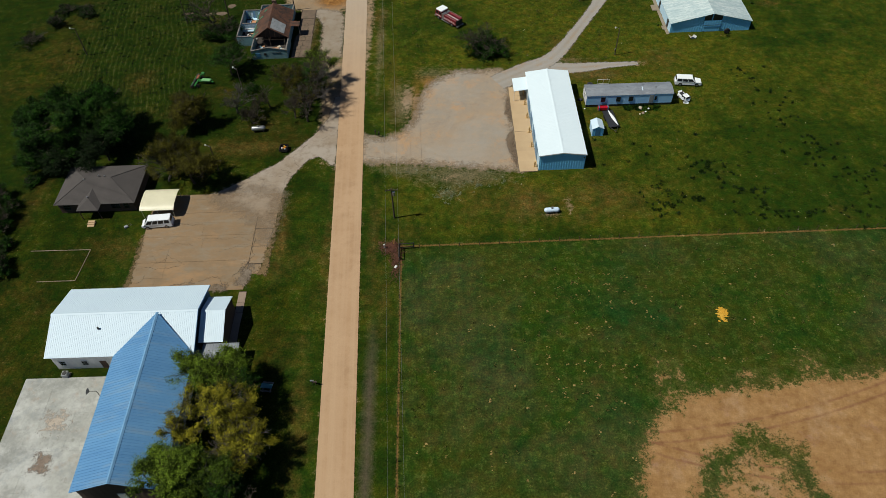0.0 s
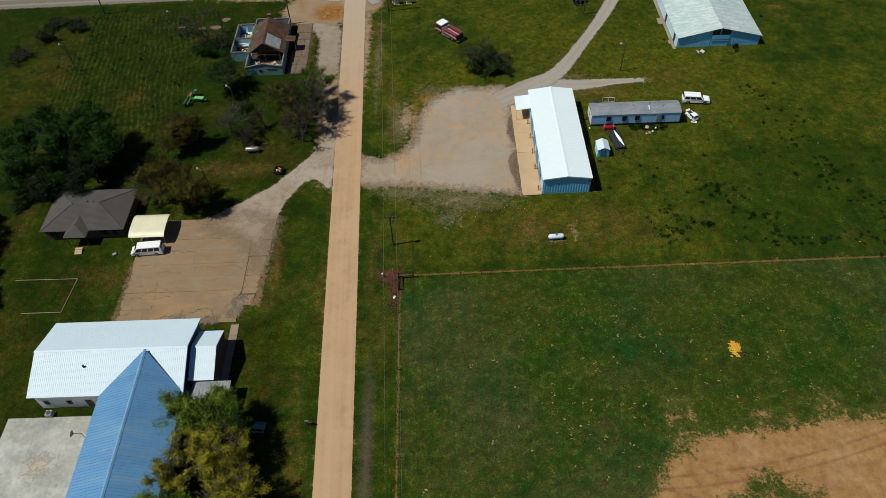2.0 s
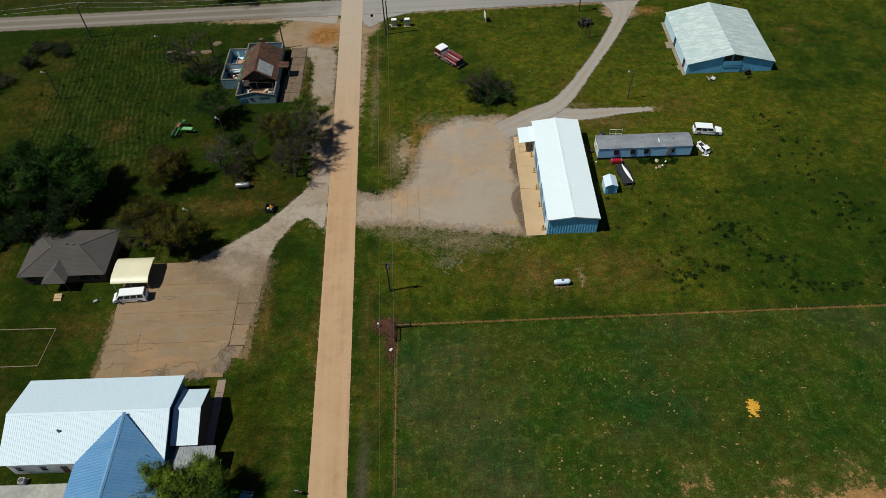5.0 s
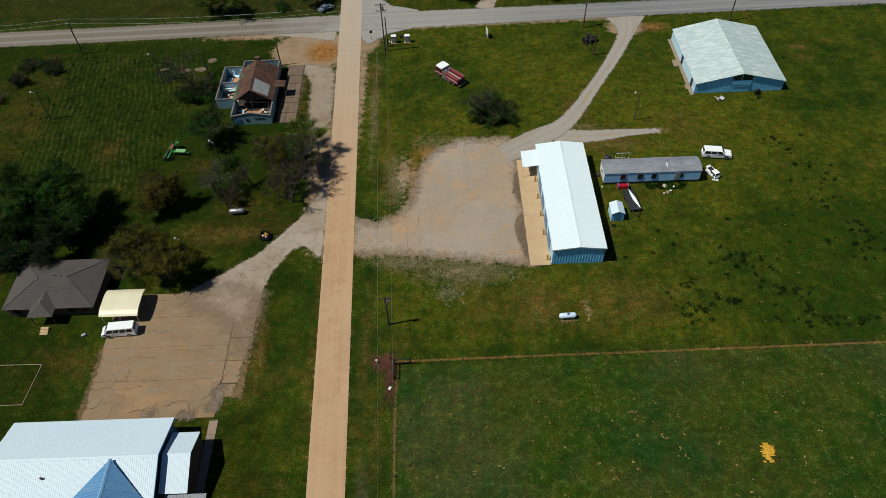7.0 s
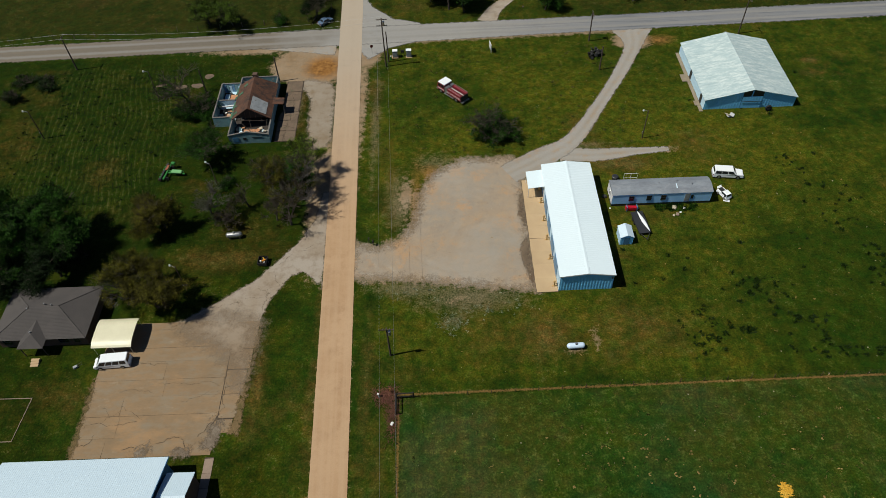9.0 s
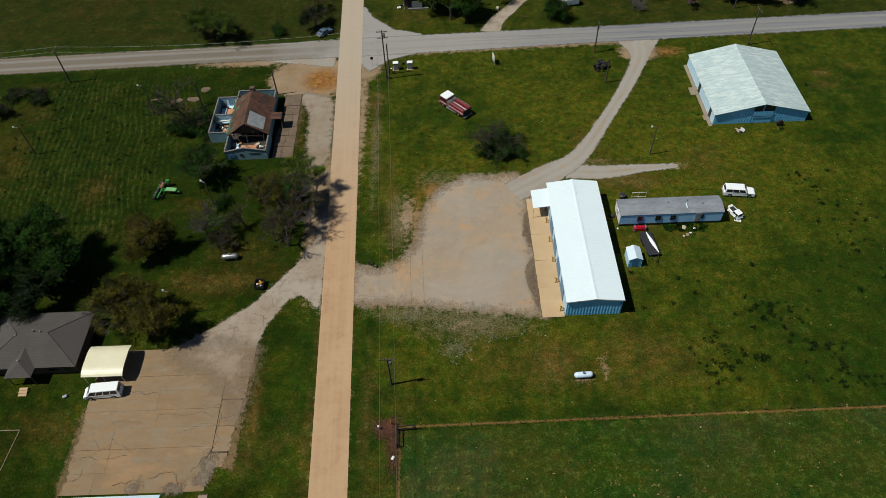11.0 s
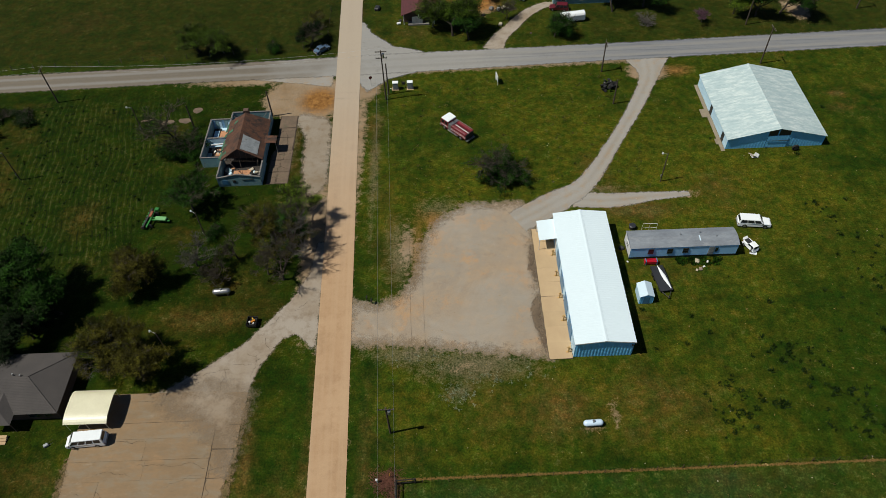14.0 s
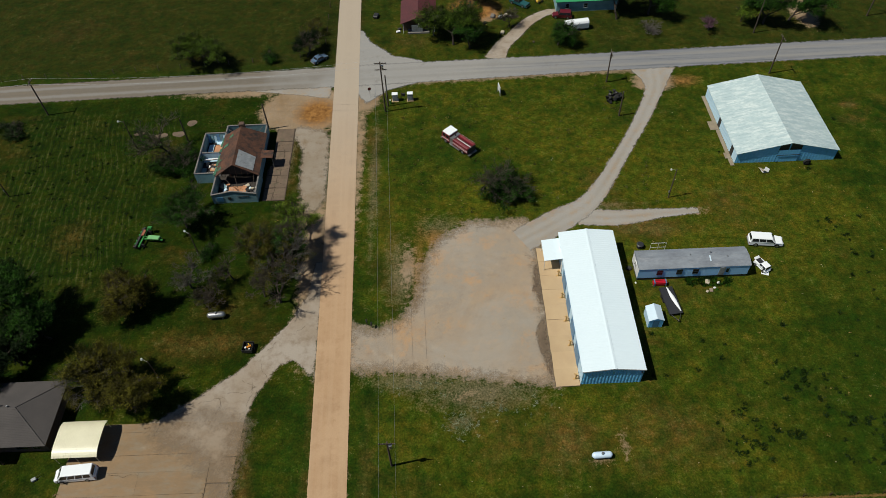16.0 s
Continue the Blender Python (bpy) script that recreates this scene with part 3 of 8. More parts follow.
def bevel(bm, w, seg=1):
    bmesh.ops.bevel(bm, geom=list(bm.edges), offset=w, segments=seg, affect="EDGES", profile=0.6)
    return bm


def mesh_of(bm, name, material):
    bmesh.ops.recalc_face_normals(bm, faces=bm.faces[:])
    me = bpy.data.meshes.new(name)
    bm.to_mesh(me)
    bm.free()
    if material:
        me.materials.append(material)
    return me


def part(name, bm, material, parent, label=""):
    ob = new(name, mesh_of(bm, name, material))
    ob.parent = parent
    return tagged(ob, label)


def thing(name, at, label, category, group="", turn=0.0, kind=""):
    ob = new(name)
    ob.matrix_world = pose(*at, 0, 0, turn)
    return tagged(ob, label, category, group, kind)


def solid(name, bm, material, label, category, group="", kind="", at=None, turn=0.0):
    ob = new(name, mesh_of(bm, name, material))
    if at:
        ob.matrix_world = pose(*at, 0, 0, turn)
    return tagged(ob, label, category, group, kind)


def raw_mesh(name, verts, faces, material):
    me = bpy.data.meshes.new(name)
    me.from_pydata(verts, [], faces)
    me.materials.append(material)
    return me


def many_triangles(name, verts, material):
    """Loose triangles, three points each."""
    me = bpy.data.meshes.new(name)
    n = len(verts)
    me.vertices.add(n), me.loops.add(n), me.polygons.add(n // 3)
    me.vertices.foreach_set("co", np.ascontiguousarray(verts, np.float32).ravel())
    me.loops.foreach_set("vertex_index", np.arange(n, dtype=np.int32))
    me.polygons.foreach_set("loop_start", np.arange(0, n, 3, dtype=np.int32))
    me.update(calc_edges=True)
    me.materials.append(material)
    return me


# ---- ground plan ----
def road_x(y):
    return -16.8 - 0.0311 * (y - 40.3)


def cross_y(x):
    return 185.3 + 0.0235 * x


def spline(pts, step=0.8):
    """Points along a smooth line through a few control points."""
    out = []
    p = [Vector(q) for q in pts]
    p = [2 * p[0] - p[1]] + p + [2 * p[-1] - p[-2]]
    for i in range(1, len(p) - 2):
        n = max(2, int((p[i + 1] - p[i]).length / step))
        for k in range(n):
            t = k / n
            out.append(0.5 * (2 * p[i] + (p[i + 1] - p[i - 1]) * t + (2 * p[i - 1] - 5 * p[i] + 4 * p[i + 1] - p[i + 2]) * t * t + (3 * p[i] - p[i - 1] - 3 * p[i + 1] + p[i + 2]) * t ** 3))
    out.append(p[-2])
    return out


def rim_mesh(name, verts, faces, rim, material, across=()):
    me = raw_mesh(name, verts, faces, material)
    me.attributes.new("rim", "FLOAT", "POINT").data.foreach_set("value", np.ascontiguousarray(rim, np.float32))
    if len(across):
        me.attributes.new("across", "FLOAT", "POINT").data.foreach_set("value", np.ascontiguousarray(across, np.float32))
    return new(name, me)


def track(name, pts, z, material, over=1.2, step=0.8):
    """A track along (x, y, width) points; its outer rim frays into the ground."""
    line = spline(pts, step)
    v, f, rim, across = [], [], [], []
    for i, q in enumerate(line):
        d = (line[min(i + 1, len(line) - 1)] - line[max(i - 1, 0)]).to_2d().normalized()
        n = Vector((-d.y, d.x))
        for s in (-1, 0, 1):
            p = q.to_2d() + n * s * (q.z / 2 + over)
            v.append((p.x, p.y, z))
            rim.append(-over if s else q.z / 2)
            across.append(s * (q.z / 2 + over))
        if i:
            b = 3 * i
            f += [(b - 3, b - 2, b + 1, b), (b - 2, b - 1, b + 2, b + 1)]
    return rim_mesh(name, v, f, rim, material, across)


def spread(name, ring, z, material, over=1.6, step=0.8):
    """A sheet of loose surface filling a ring, with a frayed rim."""
    r = np.array(ring)
    xs = np.arange(r[:, 0].min() - over, r[:, 0].max() + over + step, step)
    ys = np.arange(r[:, 1].min() - over, r[:, 1].max() + over + step, step)
    gx, gy = np.meshgrid(xs, ys)
    d = sdf(gx.ravel(), gy.ravel(), ring)
    idx = np.arange(gx.size).reshape(gx.shape)
    f = np.stack((idx[:-1, :-1], idx[:-1, 1:], idx[1:, 1:], idx[1:, :-1]), -1).reshape(-1, 4)
    f = f[d[f].max(1) > -over]
    keep = np.unique(f)
    back = np.zeros(gx.size, int)
    back[keep] = np.arange(len(keep))
    v = np.stack((gx.ravel()[keep], gy.ravel()[keep], np.full(len(keep), z)), 1)
    return rim_mesh(name, v.tolist(), back[f].tolist(), d[keep], material)


def area_mesh(name, ring, z, material, depth=0.1):
    bm = bmnew()
    prism(bm, [(p[0], p[1], z - depth) for p in ring], (0, 0, depth))
    return new(name, mesh_of(bm, name, material))


def sdf(px, py, ring):
    """Distance to a closed ring, positive inside."""
    ring = np.array([(p[0], p[1]) for p in ring])
    best = np.full(px.shape, 1e9)
    inside = np.zeros(px.shape, bool)
    for a, b in zip(ring, np.roll(ring, -1, 0)):
        d = b - a
        t = np.clip(((px - a[0]) * d[0] + (py - a[1]) * d[1]) / max(d @ d, 1e-9), 0, 1)
        best = np.minimum(best, np.hypot(px - a[0] - t * d[0], py - a[1] - t * d[1]))
        if a[1] != b[1]:
            inside ^= ((a[1] > py) != (b[1] > py)) & (px < (b[0] - a[0]) * (py - a[1]) / (b[1] - a[1]) + a[0])
    return np.where(inside, best, -best)


ROAD_RING = [(road_x(-120) - 2.75, -120), (road_x(-120) + 2.75, -120), (road_x(420) + 2.75, 420), (road_x(420) - 2.75, 420)]
CROSS_RING = [(-400, cross_y(-400) - 3.5), (400, cross_y(400) - 3.5), (400, cross_y(400) + 3.5), (-400, cross_y(-400) + 3.5)]
YARD_RING = [(-17, 109.2), (-8, 108.6), (2, 107.2), (15.6, 105.2), (15.6, 132.8), (17, 133), (17, 136), (14, 139.2), (9, 138.9), (4, 139.2), (-1.9, 135.1), (-4.6, 129.5), (-5.6, 122.5), (-8.5, 117.8), (-12.9, 116.2), (-17, 118)]
TONGUE_RING = [(-21.8, 131), (-23.6, 131), (-24.4, 124), (-27.0, 118.2), (-33.8, 109.7), (-43.1, 102.8), (-47, 101), (-32, 100), (-30.4, 105.4), (-27.6, 110.4), (-25.3, 111.3), (-23.3, 109.4), (-21.8, 107)]
DIRT_RING = [(24, -40), (26.4, 38.8), (28.4, 46.4), (31.5, 51), (38.5, 54.7), (48, 55), (57.5, 56.3), (68, 57), (130, 60), (130, -40)]
DRIVE = [(13, 134.2, 5.5), (20, 138.4, 5.6), (27.2, 143.6, 3.8), (35, 155.4, 2.9), (41.9, 167.2, 3.2), (46.3, 176.5, 4.4), (47.2, 183.5, 10.5)]
SPUR = [(24, 139.4, 4.2), (31, 138.8, 3.8), (38, 139.3, 2.6), (46.2, 139.8, 1.2)]
NORTH_DRIVE = [(12.5, 189, 5.0), (14.5, 194, 3.8), (18, 198.7, 3.4), (21.5, 203.5, 3.2), (26, 207, 2.6), (30, 208, 2.0)]


def ground():
    xs = np.concatenate(([-1500, -700, -300, -180], np.arange(-130, 131, 1.0), [180, 300, 700, 1500]))
    ys = np.concatenate(([-900, -300, -100, -30], np.arange(0, 261, 1.0), [320, 500, 1000, 2500]))
    gx, gy = np.meshgrid(xs, ys)
    nx, ny = len(xs), len(ys)
    x, y = gx.ravel(), gy.ravel()
    z = np.zeros(x.shape)
    idx = np.arange(nx * ny).reshape(ny, nx)
    faces = np.stack((idx[:-1, :-1], idx[:-1, 1:], idx[1:, 1:], idx[1:, :-1]), -1).reshape(-1, 4)
    me = bpy.data.meshes.new("ground")
    me.from_pydata(np.stack((x, y, z), 1).tolist(), [], faces.tolist())
    me.materials.append(M_GROUND)

    def put(name, values):
        me.attributes.new(name, "FLOAT", "POINT").data.foreach_set("value", np.ascontiguousarray(values, np.float32))

    def blob(cx, cy, rx, ry):
        return (1 - np.hypot((x - cx) / rx, (y - cy) / ry)) * min(rx, ry)

    road, cross = sdf(x, y, ROAD_RING), sdf(x, y, CROSS_RING)
    put("field", np.minimum(x + 8.0, 86.0 - y + 0.01 * x))
    put("far", np.clip((y - 186) / 6, 0, 1) * np.where(x < -18, 1.0, np.where(x > 36, 0.8, 0.45)))
    put("west", np.maximum(np.clip((-24 - x) / 4, 0, 1) * np.clip((y - 84) / 25, 0, 1) * np.clip((180 - y) / 3, 0, 1), np.maximum(np.clip((-58 - x) / 5, 0, 1) * 1.0, np.clip((-24 - x) / 5, 0, 1) * np.clip((80 - y) / 4, 0, 1) * 1.0) * (y < 180)))
    put("rows", np.minimum(np.minimum(x + 90, -57 - x + (y - 130) * 0.1), np.minimum(y - 125, 176 - y)) + 3)
    dirt = np.maximum.reduce([sdf(x, y, DIRT_RING)])
    isle = np.hypot((x - 43.5) / 8.5, (y - 39) / 8) * (1 + 0.10 * np.sin(3 * np.arctan2(y - 39, x - 43.5) + 1) + 0.07 * np.sin(7 * np.arctan2(y - 39, x - 43.5)))
    dirt = np.minimum(dirt, np.where(isle < 1.7, np.where(isle < 0.9, np.minimum((0.9 - isle) * 4.0 - 1.1, 0.5), (isle - 0.9) * 6.5 - 1.1), 99))
    for cx, cy, rx, ry in ((34.3, 55.6, 2.2, 4.2), (56.8, 57.6, 2.0, 3.0), (47.5, 56.6, 3.0, 1.4)):
        dirt = np.maximum(dirt, np.minimum(blob(cx, cy, rx, ry), 0.1) - 0.7)
    put("dirt", np.clip(dirt, -12, 12))
    put("rut", y - 47.6 - 0.0042 * (x - 26) ** 2)
    put("rut_b", y - 41.0 + 0.09 * (x - 52) - 0.006 * (x - 52) ** 2)
    worn = np.maximum.reduce([
        sdf(x, y, YARD_RING) + 0.2, sdf(x, y, TONGUE_RING) - 0.5, road - 0.7, np.where(x > -45, cross - 0.6, cross - 1.1),
        blob(-29.5, 173.5, 9.0, 7.0) + 0.6, blob(-26.0, 156, 2.0, 14) + 0.1, blob(-24.0, 131, 1.9, 15) + 0.3, blob(-17.6, 160, 1.4, 22) - 0.3, blob(-17.2, 177, 3.5, 5), blob(-44, 180.4, 14, 1.8) - 0.4, blob(46.5, 178.5, 5, 4) - 0.5,
        blob(46, 139.5, 4, 2) - 1.6, 
        blob(-7.2, 129, 2.4, 8) - 1.3, blob(9, 208, 6, 5) - 0.6, blob(88, 204, 5, 12) - 2.0,
        blob(24, 95.0, 0.9, 2.4) - 0.75, np.where((x > -14) & (x < 46) & (y < 184), cross + 0.45, -9), blob(20.4, 93.0, 2.2, 0.8) - 0.7, blob(1, 104, 9, 2) - 2.0])
    put("worn", np.clip(worn, -8, 8))
    put("ochre", np.clip(np.maximum.reduce([blob(-27.0, 172.4, 4.2, 4.4) - 0.5, blob(53, 178.2, 1.6, 0.9) - 0.2, blob(9, 210, 6, 5) - 0.4, blob(-2.5, 135.4, 1.3, 1.5) - 0.6, blob(-5.2, 127, 0.6, 6) - 0.8]), -8, 8))
    dry = np.where((y > 88) & (x > -12), 0.42, 0.05) + np.clip(1 - np.hypot((x - 18) / 16, (y - 98) / 9), 0, 1) * 0.8  - np.clip((x - 36) / 16, 0, 1) * (y > 88) * (y < 116) * 0.3 - np.clip((x - 58) / 18, 0, 1) * (y > 88) * 0.2
    dry += np.clip(1 - np.abs(y - 136) / 5, 0, 1) * (x > 26) * (x < 48) * 0.7 - ((x < -24) & (y > 110)) * np.clip((y - 110) / 20, 0, 1) * 0.45 + np.clip(1 - np.hypot((x + 95) / 16, (y - 145) / 30), 0, 1) * 0.7
    dry += np.clip(1.3 - np.hypot((x - 44) / 26, (y - 136) / 16), 0, 1) * 0.75 + np.clip(1.2 - np.hypot((x + 13) / 5, (y - 150) / 26), 0, 1) * 0.7 + np.clip(1.2 - np.hypot((x - 5) / 9, (y - 145) / 8), 0, 1) * 0.5
    dry += np.clip(1.2 - np.hypot((x - 38) / 14, (y - 150) / 14), 0, 1) * 0.45
    put("dry", dry)
    def soft(cx, cy, rx, ry):
        return np.clip(1.15 - np.hypot((x - cx) / rx, (y - cy) / ry), 0, 1)
    put("brown", -0.15 + np.maximum.reduce([soft(-41, 115, 15, 6) * 1.3, soft(-38, 122, 12, 8) * 0.9, soft(-60, 128, 10, 5) * 0.9, soft(-62, 88, 7, 6) * 0.9, soft(36, 136.4, 10, 4) * 1.35, soft(33, 141.8, 7, 2.2) * 1.3, soft(30, 147, 5, 7) * 0.9, soft(52, 140, 10, 8) * 0.6, soft(-14, 158, 2.2, 20) * 0.9, soft(38, 119, 14, 8) * 0.45, soft(-10.5, 135, 3.5, 22) * 0.8, soft(-30.4, 90, 1.9, 15) * 1.3, soft(-21.4, 88, 1.5, 30) * 1.15, soft(-29, 66, 6, 12) * 0.75, soft(-13.2, 88, 1.6, 22) * 1.1, soft(-76, 60, 13, 24) * 1.0, soft(-91, 174.4, 6, 1.2) * 1.4, soft(84.8, 167.9, 3, 1.2) * 1.3, soft(-30.6, 158, 2.2, 14) * 1.2, soft(-26, 84, 5, 5) * 0.5, soft(-23.5, 58, 2.6, 26) * 0.9, soft(30, 100, 6, 4), soft(-80, 103, 3.5, 14) * 0.95, soft(20, 97, 22, 9) * 1.2, soft(30, 112, 6, 10) * 0.5, soft(83, 163, 3.5, 1.4), soft(-11, 75, 2.5, 12) * 0.8,
                                           soft(-95, 150, 14, 26) * 0.8, soft(-68, 140, 9, 6) * 0.7, soft(-48, 134, 8, 4) * 0.8, soft(-30, 140, 8, 8) * 0.6, soft(38, 136, 12, 3.5) * 0.9, soft(33, 66, 8, 6) * 0.6, soft(88, 204, 9, 14), soft(-6, 197, 8, 5), soft(-56, 158, 8, 9) * 0.6, soft(-62, 84, 10, 6) * 0.5]))
    put("pale", np.maximum.reduce([soft(4, 104.4, 13, 4.2) * 0.95, soft(-6, 106.6, 9, 2.6), soft(1, 99.8, 2.6, 1.9) * 0.9, soft(-8.2, 128, 4.2, 10) * 0.85, soft(-1, 138, 6, 4) * 0.7, soft(30, 141.6, 8, 2) * 0.6, soft(-14.2, 112, 1.2, 6), soft(-14.0, 150, 1.4, 28) * 0.7, soft(-32, 160, 2.4, 18) * 0.8]))
    ob = new("ground", me)
    return tagged(ob, "patchy green and dry pasture grass with bare soil", "ground", kind="structure")


ground()
S = "structure"
tagged(track("road_main", [(road_x(y), y, 5.5) for y in range(-110, 421, 10)], 0.070, M_ROAD, 0.8), "straight tan packed-dirt road with pale wheel tracks", "road", kind=S)
tagged(track("road_cross", [(x, cross_y(x), 6.8 + 0.8 * math.exp(-((x + 12) / 30) ** 2)) for x in range(-400, 401, 10)], 0.056, M_ASPHALT), "worn grey asphalt crossroad with dusty shoulders", "road", kind=S)
tagged(spread("gravel_yard", YARD_RING, 0.030, M_GRAVEL, 4.2), "packed grey gravel yard with tyre tracks", "yard", kind=S)
tagged(track("gravel_drive", DRIVE, 0.042, M_DRIVE, 1.9), "curving grey gravel drive", "drive", kind=S)
tagged(track("gravel_spur", SPUR, 0.022, M_DRIVE, 1.9), "short gravel spur fading into grass", "drive", kind=S)
tagged(track("north_drive", NORTH_DRIVE, 0.02, M_TONGUE), "pale cracked gravel drive", "drive", kind=S)
TONGUE = tagged(spread("driveway", TONGUE_RING, 0.034, M_TONGUE, 1.2), "pale worn driveway joining the road", "drive", kind=S)
# worn aprons where the roads meet
tagged(spread("road_corner_east", [(-20, 181), (-16.5, 174.5), (-12, 179), (-4, 181.8), (-4, 189.5), (-11, 192), (-16.5, 198), (-18.6, 203), (-20, 203)], 0.0545, M_ASPHALT), "grey asphalt flare at the road corner", "road", kind=S)
tagged(spread("road_corner_west", [(-24.5, 184), (-24.5, 177), (-31, 178.5), (-44, 181), (-44, 184)], 0.028, M_DRIVE), "gravelly flare at the road corner", "road", kind=S)
tagged(spread("packed_lane", [(-29.0, 160.5), (-32.0, 166.4), (-30.0, 168.2), (-24.4, 166.0), (-23.4, 163), (-23.0, 146.5), (-24.6, 143.4), (-27.4, 143.3), (-28.6, 150)], 0.026, M_LANE, 1.6, 0.6), "pale packed lane between the ruin and the road", "drive", kind=S)
for ring in ([(14.9, 106.2), (15.3, 106.2), (15.3, 117.6), (14.8, 117.4), (13.6, 115.3), (13.4, 112.4), (14.5, 108.6)], [(14.7, 120.4), (15.3, 120.2), (15.3, 128.5), (14.7, 128.2), (14.0, 123.5)]):
    tagged(spread("damp_soil", ring, 0.050, M_DAMP, 0.8, 0.4), "dark damp soil along the apron", "soil", kind=S)


# ---- buildings ----
def ribbed(bm, a, b, z0, z1, pitch=0.5, depth=0.05, top=None):
    """A sheet-metal wall from a to b with upright ribs; top(t) gives its height along the way."""
    a, b = Vector((*a, 0)), Vector((*b, 0))
    d = b - a
    L = d.length
    d.normalize()
    nrm = Vector((d.y, -d.x, 0))
    s, i = 0.0, 0
    line = []
    while s < L - 1e-6:
        for ds, off in ((0, 0), (pitch * 0.5, 0), (pitch * 0.6, depth), (pitch * 0.9, depth)):
            if s + ds < L:
                line.append((s + ds, off))
        s += pitch
    line.append((L, 0))
    prev = None
    for t, off in line:
        h = top(t / L) if top else z1
        p = a + d * t + nrm * off
        v = (bm.verts.new((p.x, p.y, z0)), bm.verts.new((p.x, p.y, h)))
        if prev:
            bm.faces.new((prev[0], v[0], v[1], prev[1]))
        prev = v
    # the inner face, to give it thickness
    q = [a - nrm * 0.12, b - nrm * 0.12]
    ts = [0, 0.5, 1] if top else [0, 1]
    ring = [bm.verts.new((*(q[0] + (q[1] - q[0]) * t).to_2d(), z0)) for t in (0, 1)]
    ups = [bm.verts.new((*(q[0] + (q[1] - q[0]) * t).to_2d(), top(t) if top else z1)) for t in reversed(ts)]
    bm.faces.new(ring + ups)
    return bm


def slope(bm, e0, e1, r1, r0, thick=0.1, pitch=0.45, rib=0.035, low=None):
    """One roof slope from eave e0-e1 up to ridge r0-r1: a single sheet with raised seams. low(t): how far up it starts."""
    e0, e1, r0, r1 = (Vector(p) for p in (e0, e1, r0, r1))
    nrm = (e1 - e0).cross(r0 - e0).normalized()
    if nrm.z < 0:
        nrm = -nrm
    L = (e1 - e0).length
    n = max(1, round(L / pitch))
    w = 0.05 / L
    line = [(0.0, 0)]
    for i in range(n):
        c = (i + 0.5) / n
        line += [(c - w, 0), (c - w * 0.5, rib), (c + w * 0.5, rib), (c + w, 0)]
    line.append((1.0, 0))
    prev = first = None
    for t, up in line:
        a, b = e0.lerp(e1, t), r0.lerp(r1, t)
        if low:
            a = a.lerp(b, low(t))
        row = [bm.verts.new(p) for p in (a + nrm * up, b + nrm * up, b - nrm * thick, a - nrm * thick)]
        if prev:
            for k in range(4):
                bm.faces.new((prev[k], row[k], row[(k + 1) % 4], prev[(k + 1) % 4]))
        first = first or row
        prev = row
    bm.faces.new(first), bm.faces.new(list(reversed(prev)))
    return bm


def window_on(parent, x, y, z, w, h, facing, name="window", frame_mat=None, glass=None):
    """A framed window on a wall; facing: 's', 'n', 'w' or 'e'."""
    fb, gb = bmnew(), bmnew()
    t = 0.07
    for a0, a1, b0, b1 in ((-w / 2 - t, w / 2 + t, -t, 0), (-w / 2 - t, w / 2 + t, h, h + t), (-w / 2 - t, -w / 2, 0, h), (w / 2, w / 2 + t, 0, h), (-w / 2, w / 2, h / 2 - 0.02, h / 2 + 0.02)):
        box(fb, a0, -0.11, b0, a1, -0.004, b1)
    box(gb, -w / 2, -0.075, 0, w / 2, -0.003, h)
    rot = {"s": 0, "e": 90, "n": 180, "w": -90}[facing]
    fr = part(name, fb, frame_mat or M_TRIM, parent)
    pn = part("pane", gb, glass or M_GLASS, fr, "dark reflecting glass")
    fr.matrix_local = pose(x, y, z, 0, 0, rot)
    return fr


